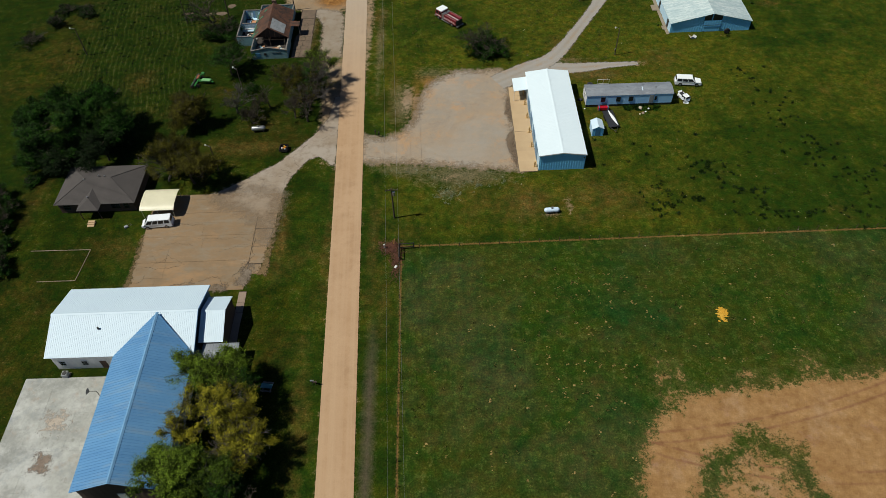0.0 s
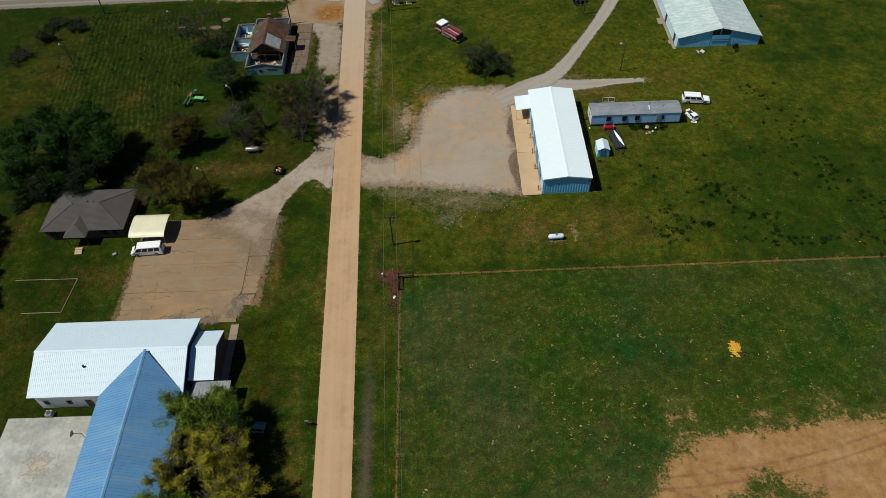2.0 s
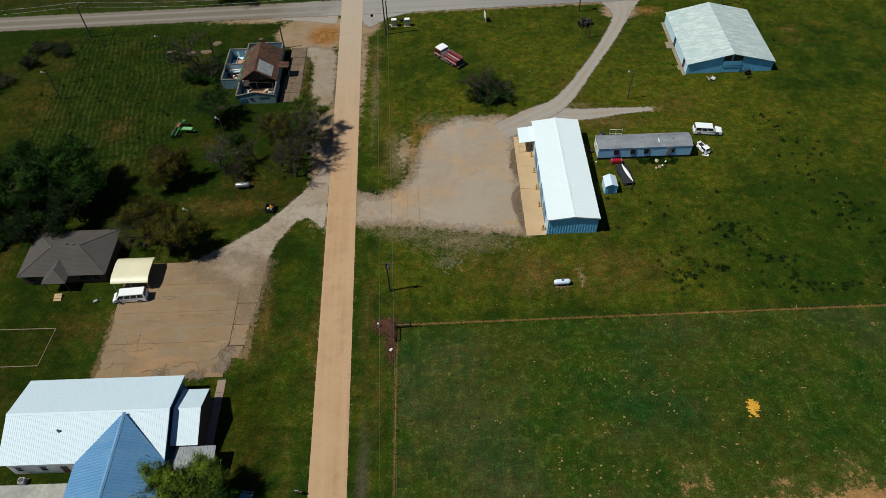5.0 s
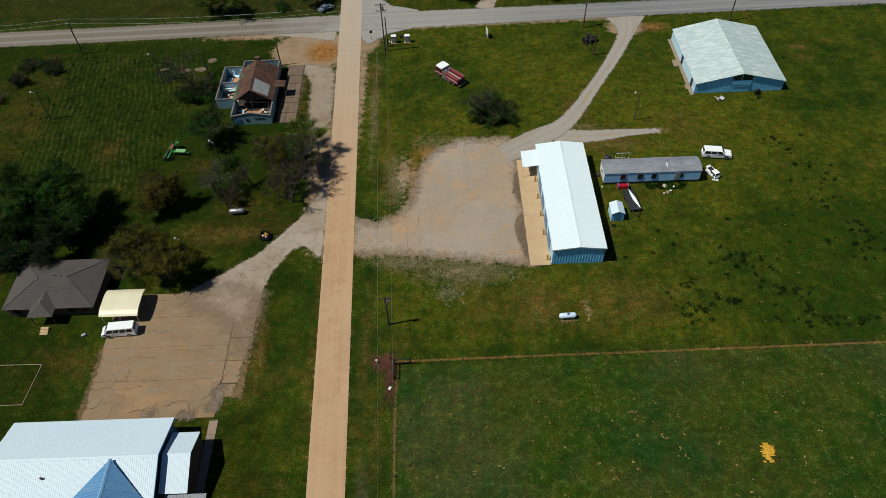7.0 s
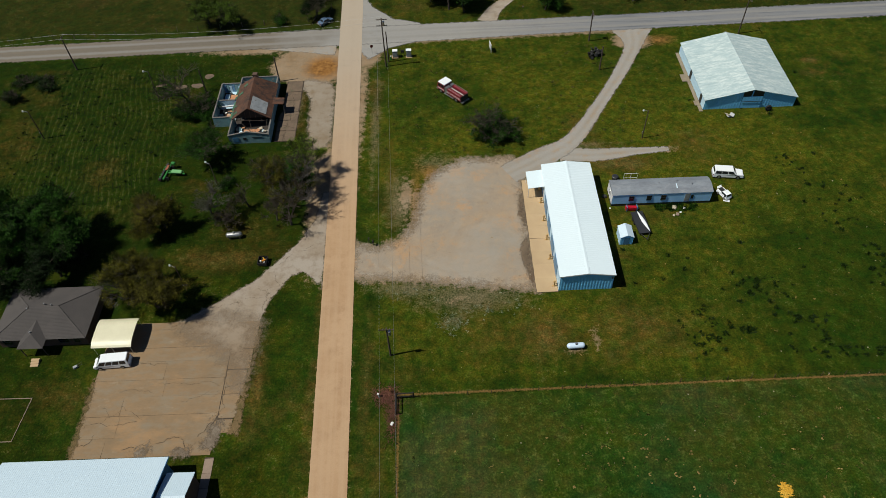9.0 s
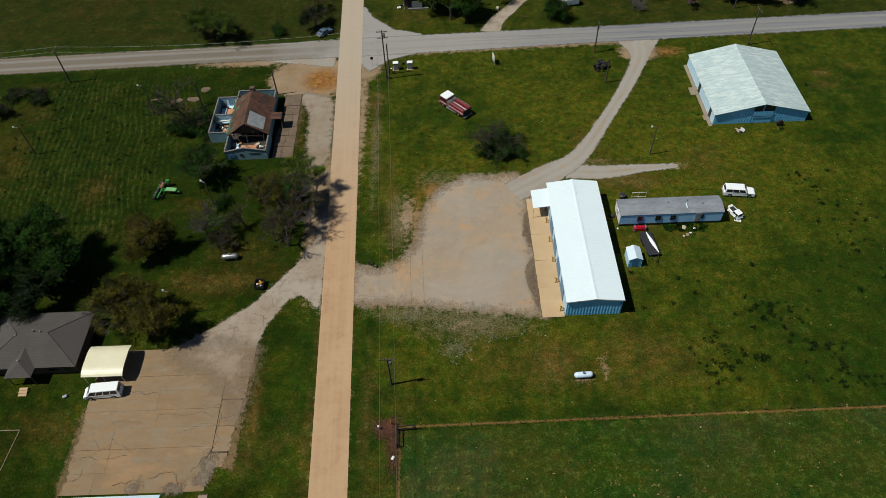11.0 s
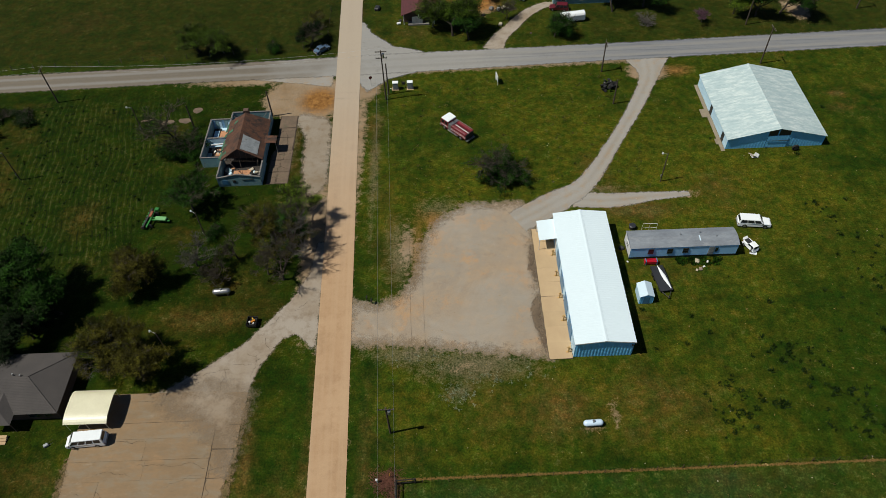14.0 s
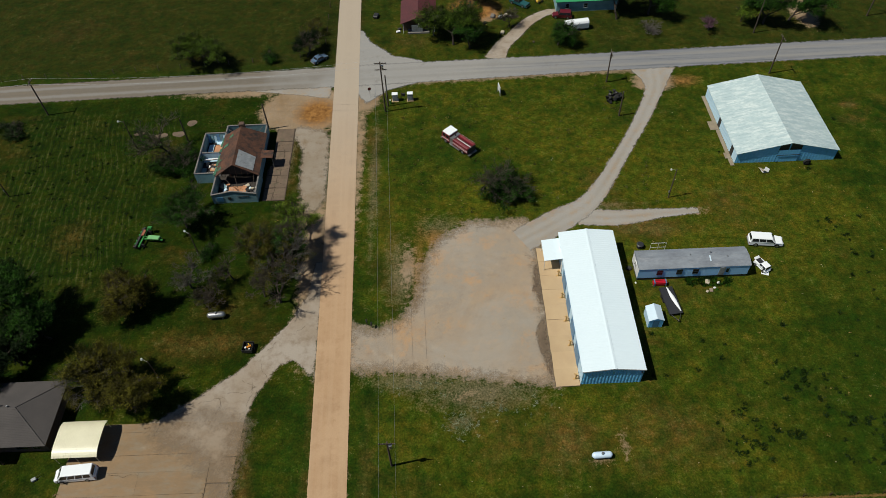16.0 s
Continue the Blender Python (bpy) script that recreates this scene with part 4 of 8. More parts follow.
def white_hall():
    """The long white-roofed shop with doors onto its concrete apron."""
    g = thing("metal_shop", (0, 0, 0), "long metal shop building with white ribbed roof and blue end walls", "building")
    x0, x1, y0, y1, e, rz = 19.2, 28.3, 105.1, 132.2, 3.95, 4.6
    mid = (x0 + x1) / 2
    top = lambda t: e + (rz - e) * (1 - abs(2 * t - 1)) - 0.06
    part("end_wall", ribbed(bmnew(), (x0, y0), (x1, y0), 0, e, 0.5, 0.03, top), M_BLUE_WALL, g, "blue ribbed metal end wall")
    part("end_wall", ribbed(bmnew(), (x1, y1), (x0, y1), 0, e, 0.5, 0.05, top), M_BLUE_WALL, g)
    # West side in a paler blue than the east side.
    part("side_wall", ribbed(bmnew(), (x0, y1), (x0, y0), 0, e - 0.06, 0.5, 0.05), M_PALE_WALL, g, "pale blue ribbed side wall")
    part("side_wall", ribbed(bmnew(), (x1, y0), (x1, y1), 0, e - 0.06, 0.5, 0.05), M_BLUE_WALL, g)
    o = 0.2
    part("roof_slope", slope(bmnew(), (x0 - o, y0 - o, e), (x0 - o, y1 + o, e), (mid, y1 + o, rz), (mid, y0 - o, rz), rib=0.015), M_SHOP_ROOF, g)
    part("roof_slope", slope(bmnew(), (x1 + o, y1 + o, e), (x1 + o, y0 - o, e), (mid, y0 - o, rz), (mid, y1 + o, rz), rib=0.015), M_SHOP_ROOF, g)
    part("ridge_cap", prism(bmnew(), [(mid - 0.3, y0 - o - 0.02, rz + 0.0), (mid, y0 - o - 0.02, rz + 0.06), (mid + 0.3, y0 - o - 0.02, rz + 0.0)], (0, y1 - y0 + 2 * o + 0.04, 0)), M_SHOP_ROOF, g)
    for xa, xb in ((x0 - o, mid), (mid, x1 + o)):
        za, zb = (e, rz) if xa < mid - 1 else (rz, e)
        part("fascia", prism(bmnew(), [(xa, y0 - o - 0.03, za - 0.2), (xb, y0 - o - 0.03, zb - 0.2), (xb, y0 - o - 0.03, zb + 0.03), (xa, y0 - o - 0.03, za + 0.03)], (0, 0.03, 0)), M_TRIM, g)
    for y in (109.6, 114.2, 118.9, 123.6):
        d = part("overhead_door", box(bmnew(), x0 - 0.09, y - 1.5, 0.02, x0 - 0.055, y + 1.5, 3.0), M_BLUE_TRIM, g, "blue overhead door")
        for k in range(5):
            part("door_panel", box(bmnew(), x0 - 0.115, y - 1.45, 0.05 + k * 0.59, x0 - 0.092, y + 1.45, 0.6 + k * 0.59), M_BLUE_TRIM, d)
    part("door", box(bmnew(), x0 - 0.10, 126.6, 0.02, x0 - 0.055, 127.5, 2.1), M_TRIM, g, "white walk-in door")
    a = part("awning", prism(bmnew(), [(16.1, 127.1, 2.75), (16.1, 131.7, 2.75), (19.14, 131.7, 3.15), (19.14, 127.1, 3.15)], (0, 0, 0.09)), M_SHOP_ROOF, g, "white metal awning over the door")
    for y in (127.3, 131.5):
        part("post", tube(bmnew(), (16.25, y, 0.0), (16.25, y, 2.75), 0.05), M_TRIM, a)
    part("wall_lamp", box(bmnew(), 27.9, y0 - 0.25, 3.0, 28.1, y0 - 0.055, 3.25), M_DARK, g)
    # posts of timber that guard the door corners
    for i, y in enumerate((106.0, 112.0, 116.6, 121.3, 125.9, 129.2)):
        p = thing("timber_guard", (18.55, y, 0.05), "yellow timber guard post beside a shop door", "post", "shop door guards")
        part("upright", box(bmnew(), -0.1, -0.1, 0, 0.1, 0.1, 1.5), M_TIMBER, p)
        part("brace", prism(bmnew(), [(-0.06, 0.1, 1.2), (-0.06, 0.1, 1.38), (-0.06, 0.85, 0.18), (-0.06, 0.85, 0.0)], (0.12, 0, 0)), M_TIMBER, p)
        part("foot", box(bmnew(), -0.35, -0.1, 0, 0.35, 0.1, 0.12), M_TIMBER, p)


def barn():
    g = thing("barn", (0, 0, 0), "wide blue metal barn with weathered galvanised roof", "barn")
    x0, x1, y0, y1, e, rz = 56.3, 75.6, 151.7, 172.6, 2.55, 4.9
    mid = (x0 + x1) / 2
    top = lambda t: e + (rz - e) * (1 - abs(2 * t - 1)) - 0.08
    half = lambda t: e + (rz - e) * min(1.0, t * (mid - 1.9 - x0) / (mid - x0)) - 0.08
    dl, dr = mid - 1.9, mid + 2.4
    hl = e + (rz - e) * (dl - x0) / (mid - x0) - 0.08
    hr = e + (rz - e) * (x1 - dr) / (mid - x0) - 0.08
    part("front_wall", ribbed(bmnew(), (x0, y0), (dl, y0), 0, e, 0.6, 0.02, lambda t: e - 0.08 + (hl - e + 0.08) * t), M_BLUE_WALL, g, "blue ribbed metal front")
    part("front_wall", ribbed(bmnew(), (dr, y0), (x1, y0), 0, e, 0.6, 0.02, lambda t: hr + (e - 0.08 - hr) * t), M_BLUE_WALL, g)
    # Solid dark panel stands for the shade inside the open barn gable.
    part("gable_shade_panel", prism(bmnew(), [(dl, y0, 3.0), (dr, y0, 3.0), (dr, y0, hr), (mid, y0, rz - 0.1), (dl, y0, hl)], (0, 0.1, 0)), M_DARK, g, "dark sheet for the shade in the open gable above the door")
    part("gable_post", box(bmnew(), mid - 0.12, y0 - 0.06, 3.0, mid + 0.12, y0 - 0.004, rz - 0.15), M_BLUE_WALL, g)
    d = part("sliding_door", ribbed(bmnew(), (dl + 0.05, y0 - 0.1), (dr - 0.05, y0 - 0.1), 0.05, 3.0, 0.6, 0.015), M_BLUE_WALL, g, "blue sliding barn door")
    part("door_rail", box(bmnew(), dl, y0 - 0.22, 1.75, dr, y0 - 0.155, 1.85), M_DARK, d)
    part("back_wall", ribbed(bmnew(), (x1, y1), (x0, y1), 0, e, 0.6, 0.05, top), M_BLUE_WALL, g)
    # The barn's west wall is the paler of its two sides.
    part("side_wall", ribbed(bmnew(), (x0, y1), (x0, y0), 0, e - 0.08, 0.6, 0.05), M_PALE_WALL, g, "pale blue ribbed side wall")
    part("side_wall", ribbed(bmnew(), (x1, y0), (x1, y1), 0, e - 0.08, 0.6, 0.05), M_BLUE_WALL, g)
    o = 0.25
    part("roof_slope", slope(bmnew(), (x0 - o, y0 - o, e), (x0 - o, y1 + o, e), (mid, y1 + o, rz), (mid, y0 - o, rz), 0.08, 0.9), M_BARN_ROOF, g)
    part("roof_slope", slope(bmnew(), (x1 + o, y1 + o, e), (x1 + o, y0 - o, e), (mid, y0 - o, rz), (mid, y1 + o, rz), 0.08, 0.9), M_BARN_ROOF, g)
    part("ridge_cap", prism(bmnew(), [(mid - 0.3, y0 - o - 0.02, rz - 0.03), (mid, y0 - o - 0.02, rz + 0.06), (mid + 0.3, y0 - o - 0.02, rz - 0.03)], (0, y1 - y0 + 2 * o + 0.04, 0)), M_BARN_ROOF, g)
    for y in (154.2, 162.6):
        part("side_door", box(bmnew(), x0 - 0.10, y - 0.6, 0.05, x0 - 0.055, y + 0.6, 2.1), M_DARK, g, "dark side door")
    for y, w in ((153.9, 0.8), (162.9, 1.3)):
        solid("stoop", bevel(box(bmnew(), x0 - 1.9 if w > 1 else x0 - 1.3, y - w, -0.05, x0 - 0.15, y + w, 0.12), 0.02), M_FOOT, "weathered concrete stoop at a barn door", "step", "barn stoops")
    solid("footing_strip", box(bmnew(), x0 - 0.85, y0 - 0.6, -0.05, x0 - 0.08, y1, 0.04), M_FOOT, "bare concrete footing along the barn wall", "footing", kind="structure")


def mobile_home():
    g = thing("mobile_home", (0, 0, 0), "long pale blue single-wide mobile home with grey metal roof", "house")
    x0, x1, y0, y1, e, rz = 31.6, 50.2, 124.3, 128.3, 3.0, 3.45
    mid = (y0 + y1) / 2
    part("skirting", box(bmnew(), x0 + 0.05, y0 + 0.05, 0, x1 - 0.05, y1 - 0.05, 0.62), M_DARK, g, "dark skirting under the floor")
    part("wall", box(bmnew(), x0, y0, 0.6, x1, y0 + 0.12, e), M_MOBWALL, g, "sky blue siding")
    part("wall", ribbed(bmnew(), (x1, y1), (x0, y1), 0.6, e, 0.25, 0.006), M_PALE_WALL, g)
    top = lambda t: e + (rz - e) * (1 - abs(2 * t - 1))
    part("end_wall", ribbed(bmnew(), (x0, y1), (x0, y0), 0.6, e, 0.4, 0.02, top), M_WHITE_WALL, g, "white end wall")
    part("end_wall", ribbed(bmnew(), (x1, y0), (x1, y1), 0.6, e, 0.4, 0.02, top), M_PALE_WALL, g)
    bm = bmnew()
    ring = [(x0 - 0.1, y0 - 0.08, e), (x0 - 0.1, y0 + 0.8, e + 0.32), (x0 - 0.1, mid, rz + 0.06), (x0 - 0.1, y1 - 0.8, e + 0.32), (x0 - 0.1, y1 + 0.08, e), (x0 - 0.1, mid, e - 0.0)]
    prism(bm, ring, (x1 - x0 + 0.2, 0, 0))
    for k in range(16):
        xx = x0 + 0.4 + k * 1.2
        if k % 3:
            continue
        for a, b in ((ring[0], ring[1]), (ring[1], ring[2]), (ring[2], ring[3]), (ring[3], ring[4])):
            prism(bm, [(xx, a[1], a[2]), (xx + 0.05, a[1], a[2]), (xx + 0.05, a[1], a[2] + 0.03), (xx, a[1], a[2] + 0.03)], (0, b[1] - a[1], b[2] - a[2]))
    prism(bm, [(x0, mid - 0.1, rz + 0.05), (x0, mid, rz + 0.1), (x0, mid + 0.1, rz + 0.05)], (x1 - x0, 0, 0))
    part("roof", bm, M_MOBROOF, g, "curved weathered grey metal roof")
    for x in (35.2, 38.5, 41.2):
        window_on(g, x, y0, 1.45, 0.8, 1.05, "s", frame_mat=M_SLATE)
    part("door", box(bmnew(), 45.2, y0 - 0.09, 0.75, 46.15, y0 - 0.025, 2.75), M_TIN, g, "grey-blue front door")
    part("door", box(bmnew(), 46.35, y0 - 0.07, 1.4, 46.8, y0 - 0.025, 2.4), M_GLASS, g, "narrow side light")
    window_on(g, x0, 126.3, 1.5, 0.8, 0.9, "w")
    for x, y in ((40.5, 126.6), (44.0, 127.0), (46.6, 126.0)):
        part("roof_vent", tube(bmnew(), (x, y, rz - 0.3), (x, y, rz + 0.3), 0.09), M_STEEL, g)
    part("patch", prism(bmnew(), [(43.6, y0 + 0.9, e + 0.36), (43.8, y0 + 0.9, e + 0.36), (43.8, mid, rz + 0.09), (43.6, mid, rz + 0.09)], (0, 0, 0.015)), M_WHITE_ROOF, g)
    # the low railing at the back door
    f = thing("porch_rail", (36.0, 129.0, 0), "white metal porch railing behind the mobile home", "railing")
    for x in (-1.3, 0, 1.3):
        part("post", tube(bmnew(), (x, 0.6, 0), (x, 0.6, 3.3), 0.03), M_TRIM, f)
    part("rail", tube(bmnew(), (-1.3, 0.6, 3.3), (1.3, 0.6, 3.3), 0.04), M_TRIM, f)
    part("rail", tube(bmnew(), (-1.3, 0.6, 2.2), (1.3, 0.6, 2.2), 0.03), M_TRIM, f)


def shed():
    g = thing("garden_shed", (32.6, 116.2, 0), "small gabled pale blue metal shed", "shed")
    w, d, e, r = 1.15, 1.4, 1.95, 2.55
    top = lambda t: e + (r - e) * (1 - abs(2 * t - 1)) - 0.03
    part("wall", ribbed(bmnew(), (-w, -d), (w, -d), 0, e, 0.3, 0.03, top), M_BLUE_WALL, g, "blue ribbed front")
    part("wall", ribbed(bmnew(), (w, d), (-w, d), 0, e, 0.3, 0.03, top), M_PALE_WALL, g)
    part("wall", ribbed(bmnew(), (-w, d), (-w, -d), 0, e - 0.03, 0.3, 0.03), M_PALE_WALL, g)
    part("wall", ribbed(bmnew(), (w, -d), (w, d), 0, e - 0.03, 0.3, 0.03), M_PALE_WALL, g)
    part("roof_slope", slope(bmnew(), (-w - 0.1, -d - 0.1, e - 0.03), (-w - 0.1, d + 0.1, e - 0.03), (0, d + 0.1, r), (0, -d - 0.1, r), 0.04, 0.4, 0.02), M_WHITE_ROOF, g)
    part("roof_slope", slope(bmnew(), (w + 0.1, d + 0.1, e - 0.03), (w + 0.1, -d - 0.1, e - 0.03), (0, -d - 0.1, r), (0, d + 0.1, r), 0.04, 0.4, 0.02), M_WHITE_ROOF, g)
    part("door", box(bmnew(), -0.5, -d - 0.06, 0.05, 0.5, -d - 0.035, 1.85), M_BLUE_TRIM, g)


def church_hall():
    """White-roofed hall with a lower annex and a long blue-roofed wing."""
    g = thing("community_hall", (0, 0, 0), "T-shaped hall with white metal roof and long blue metal wing", "building")
    x0, x1, y0, y1, e, rz = -63.4, -39.9, 62.2, 75.7, 4.1, 6.5
    mid = (y0 + y1) / 2
    o = 0.5
    top = lambda t: e + (rz - e) * (1 - abs(2 * t - 1)) - 0.1
    part("wall", ribbed(bmnew(), (x0 + o, y0 + o), (x1 - o, y0 + o), 0, e, 0.9, 0.02), M_WHITE_WALL, g, "white south wall")
    part("wall", ribbed(bmnew(), (x1 - o, y1 - o), (x0 + o, y1 - o), 0, e, 0.9, 0.02), M_WHITE_WALL, g)
    part("gable_wall", ribbed(bmnew(), (x0 + o, y1 - o), (x0 + o, y0 + o), 0, e, 0.9, 0.02, top), M_WHITE_WALL, g)
    # Blue stands in for the shaded strip of white roof beside the annex.
    part("gable_wall", ribbed(bmnew(), (x1 - o, y0 + o), (x1 - o, y1 - o), 0, e, 0.9, 0.02, top), M_BLUE_TRIM, g)
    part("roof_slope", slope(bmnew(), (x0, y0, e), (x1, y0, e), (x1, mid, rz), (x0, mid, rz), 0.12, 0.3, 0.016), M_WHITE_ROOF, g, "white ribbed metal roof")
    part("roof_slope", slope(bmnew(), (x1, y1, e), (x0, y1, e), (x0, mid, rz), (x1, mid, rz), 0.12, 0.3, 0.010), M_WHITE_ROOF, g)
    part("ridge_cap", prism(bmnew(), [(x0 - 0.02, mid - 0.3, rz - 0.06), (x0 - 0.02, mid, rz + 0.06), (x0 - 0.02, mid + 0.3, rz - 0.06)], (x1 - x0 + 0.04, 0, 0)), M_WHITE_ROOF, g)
    # The same painted shade carried on along the rake.
    part("rake_shade_strip", prism(bmnew(), [(x1 + 0.01, y0, e - 0.2), (x1 + 0.01, mid, rz - 0.2), (x1 + 0.01, y1, e - 0.2), (x1 + 0.01, y1, e + 0.04), (x1 + 0.01, mid, rz + 0.04), (x1 + 0.01, y0, e + 0.04)], (0.05, 0, 0)), M_BLUE_TRIM, g)
    # the wing
    wx0, wx1, wy0, we, wr = -52.5, -39.8, 40.6, 4.1, 6.9
    wm = (wx0 + wx1) / 2
    tie = mid - 0.55
    part("wing_wall", ribbed(bmnew(), (wx0 + o, y0 + o), (wx0 + o, wy0 + o), 0, we, 0.9, 0.02), M_WHITE_WALL, g)
    part("wing_wall", ribbed(bmnew(), (wx1 - o, wy0 + o), (wx1 - o, y0 + o), 0, we, 0.9, 0.02), M_WHITE_WALL, g)
    wtop = lambda t: we + (wr - we) * (1 - abs(2 * t - 1)) - 0.12
    part("wing_gable", ribbed(bmnew(), (wx0 + o, wy0 + o), (wx1 - o, wy0 + o), 0, we, 0.9, 0.02, wtop), M_BRICK, g, "brown brick gable end")
    for ex, sgn in ((wx0, -1), (wx1, 1)):
        cut = (y0 - 0.05 - wy0) / (tie - wy0)
        bm = slope(bmnew(), (ex, wy0, we + 0.05), (ex, tie, we + 0.05), (wm, tie, wr), (wm, wy0, wr), 0.1, 0.45, 0.05, lambda t: min(max(0.0, (t - cut) / (1 - cut)), 0.99))
        part("wing_roof", bm, M_BLUE_ROOF, g, "blue ribbed metal roof")
    part("wing_ridge", prism(bmnew(), [(wm - 0.26, wy0 - 0.02, wr - 0.06), (wm, wy0 - 0.02, wr + 0.08), (wm + 0.26, wy0 - 0.02, wr - 0.06)], (0, tie - wy0, 0)), M_BLUE_CAP, g, "blue ridge cap lightened for a painted highlight")
    part("roof_vent", tube(bmnew(), (-55.4, 66.4, 5.4), (-55.4, 66.4, 6.05), 0.16), M_DARK, g)
    # lower annex at the east end
    ax0, ax1, ay0, ay1, ae, ar = -39.85, -35.9, 64.6, 73.6, 3.5, 5.3
    am = 69.6
    # Annex walls and gable use the dark brick tone to paint their shade.
    part("annex_wall", box(bmnew(), ax0 - 0.3, ay0 + 0.3, 0, ax1 - 0.3, ay1 - 0.3, ae - 0.12), M_BRICK, g, "annex walls in dark brown for their shaded side")
    part("annex_gable", prism(bmnew(), [(ax1 - 0.3, ay0 + 0.4, ae - 0.13), (ax1 - 0.3, ay1 - 0.4, ae - 0.13), (ax1 - 0.3, am, ar - 0.15)], (-0.12, 0, 0)), M_BRICK, g)
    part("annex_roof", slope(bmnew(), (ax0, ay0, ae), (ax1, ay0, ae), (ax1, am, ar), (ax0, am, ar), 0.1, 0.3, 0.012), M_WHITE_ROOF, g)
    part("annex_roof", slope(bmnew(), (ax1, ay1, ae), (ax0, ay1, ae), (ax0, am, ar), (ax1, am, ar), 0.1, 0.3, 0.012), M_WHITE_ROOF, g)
    aw = part("entry_awning", slope(bmnew(), (-39.2, 60.9, 2.7), (-33.4, 60.9, 2.7), (-33.4, 64.7, 3.0), (-39.2, 64.7, 3.0), 0.07, 0.5, 0.03), M_MOBROOF, g, "grey metal awning over the entry")
    for x in (-39.0, -33.6):
        part("post", tube(bmnew(), (x, 61.1, 0), (x, 61.1, 2.65), 0.06), M_TRIM, aw)
    for x in (-61.5, -58.0):
        window_on(g, x, y0 + o, 1.2, 0.9, 1.1, "s")
    part("door", box(bmnew(), -55.6, y0 + o - 0.09, 0.05, -54.6, y0 + o - 0.025, 2.15), M_BRICK, g, "brown side door")
    part("door", box(bmnew(), wm - 0.6, wy0 + o - 0.09, 0.05, wm + 0.6, wy0 + o - 0.025, 2.2), M_TRIM, g, "white door in the gable")


def ranch_house():
    g = thing("ranch_house", (0, 0, 0), "low brick ranch house with grey shingled hip roof", "house")
    x0, x1, y0, y1, e, rz = -74.4, -58.9, 97.2, 107.8, 2.6, 4.5
    my, o = (y0 + y1) / 2, 0.5
    part("wall", box(bmnew(), x0 + o, y0 + o, 0, x1 - o, y0 + o + 0.2, e), M_BRICK, g, "brown brick front wall")
    part("wall", box(bmnew(), x0 + o, y1 - o - 0.2, 0, x1 - o, y1 - o, e), M_BRICK, g)
    part("wall", box(bmnew(), x0 + o, y0 + o + 0.2, 0, x0 + o + 0.2, y1 - o - 0.2, e), M_BRICK, g)
    part("wall", box(bmnew(), x1 - o - 0.2, y0 + o + 0.2, 0, x1 - o, y1 - o - 0.2, e), M_BRICK, g)
    bm = bmnew()
    a, b = Vector((x0 + 5.3, my, rz)), Vector((x1 - 5.3, my, rz))
    c = [Vector(p) for p in ((x0, y0, e), (x1, y0, e), (x1, y1, e), (x0, y1, e))]
    v = [bm.verts.new(p) for p in c + [a, b]]
    for f in ((0, 1, 5, 4), (1, 2, 5), (2, 3, 4, 5), (3, 0, 4), (3, 2, 1, 0)):
        bm.faces.new([v[i] for i in f])
    roof = part("roof", bm, M_SHINGLE, g, "grey asphalt shingle hip roof")
    # courses of shingles as thin laps on the two long slopes
    for k in range(1, 24):
        t = k / 24
        for s, (p, q) in ((1, (c[0].lerp(a, t), c[1].lerp(b, t))), (-1, (c[3].lerp(a, t), c[2].lerp(b, t)))):
            dy = 0.05 * s
            part("shingle_course", prism(bmnew(), [p + Vector((0, -dy, 0.004)), p + Vector((0, dy, 0.014)), p + Vector((0, -dy, 0.010))], q - p), M_SHINGLE, roof)
    for p in (c[0], c[3]):
        part("hip_cap", tube(bmnew(), p, a, 0.09, n=6), M_SHINGLE, roof)
    for p in (c[1], c[2]):
        part("hip_cap", tube(bmnew(), p, b, 0.09, n=6), M_SHINGLE, roof)
    # the porch hip
    bm = bmnew()
    px0, px1, py0, pr = -69.5, -65.3, 95.5, 3.75
    v = [bm.verts.new(p) for p in ((px0, py0, e), (px1, py0, e), (px1, y0 + 1.5, e), (px0, y0 + 1.5, e), ((px0 + px1) / 2, py0 + 2.1, pr), ((px0 + px1) / 2, y0 + 3.2, pr))]
    for f in ((0, 1, 4), (1, 2, 5, 4), (3, 0, 4, 5), (2, 3, 5), (3, 2, 1, 0)):
        bm.faces.new([v[i] for i in f])
    part("porch_roof", bm, M_SHINGLE, g)
    # Porch posts and window frames dark: the eave's shade put into their colour.
    for x in (px0 + 0.3, px1 - 0.3):
        part("porch_post", tube(bmnew(), (x, py0 + 0.3, 0), (x, py0 + 0.3, e), 0.08), M_BRICK, g)
    for x, y, z in ((-69.3, 102.2, 4.2), (-66.6, 102.9, 4.45), (-65.4, 102.7, 4.4), (-67.6, 97.9, 3.6)):
        part("vent_pipe", tube(bmnew(), (x, y, z - 0.2), (x, y, z + 0.35), 0.13), M_STEEL, g)
    for x, w in ((-72.3, 1.2), (-63.0, 1.6), (-60.9, 0.9)):
        window_on(g, x, y0 + o, 0.95, w, 1.2, "s", frame_mat=M_DARK)
    for k in range(3):
        s = solid("porch_step", box(bmnew(), -67.9, 94.6 - k * 0.45, -0.05, -66.6, 95.05 - k * 0.45, 0.42 - k * 0.14), M_APRON, "pale concrete porch step", "step", "porch steps")


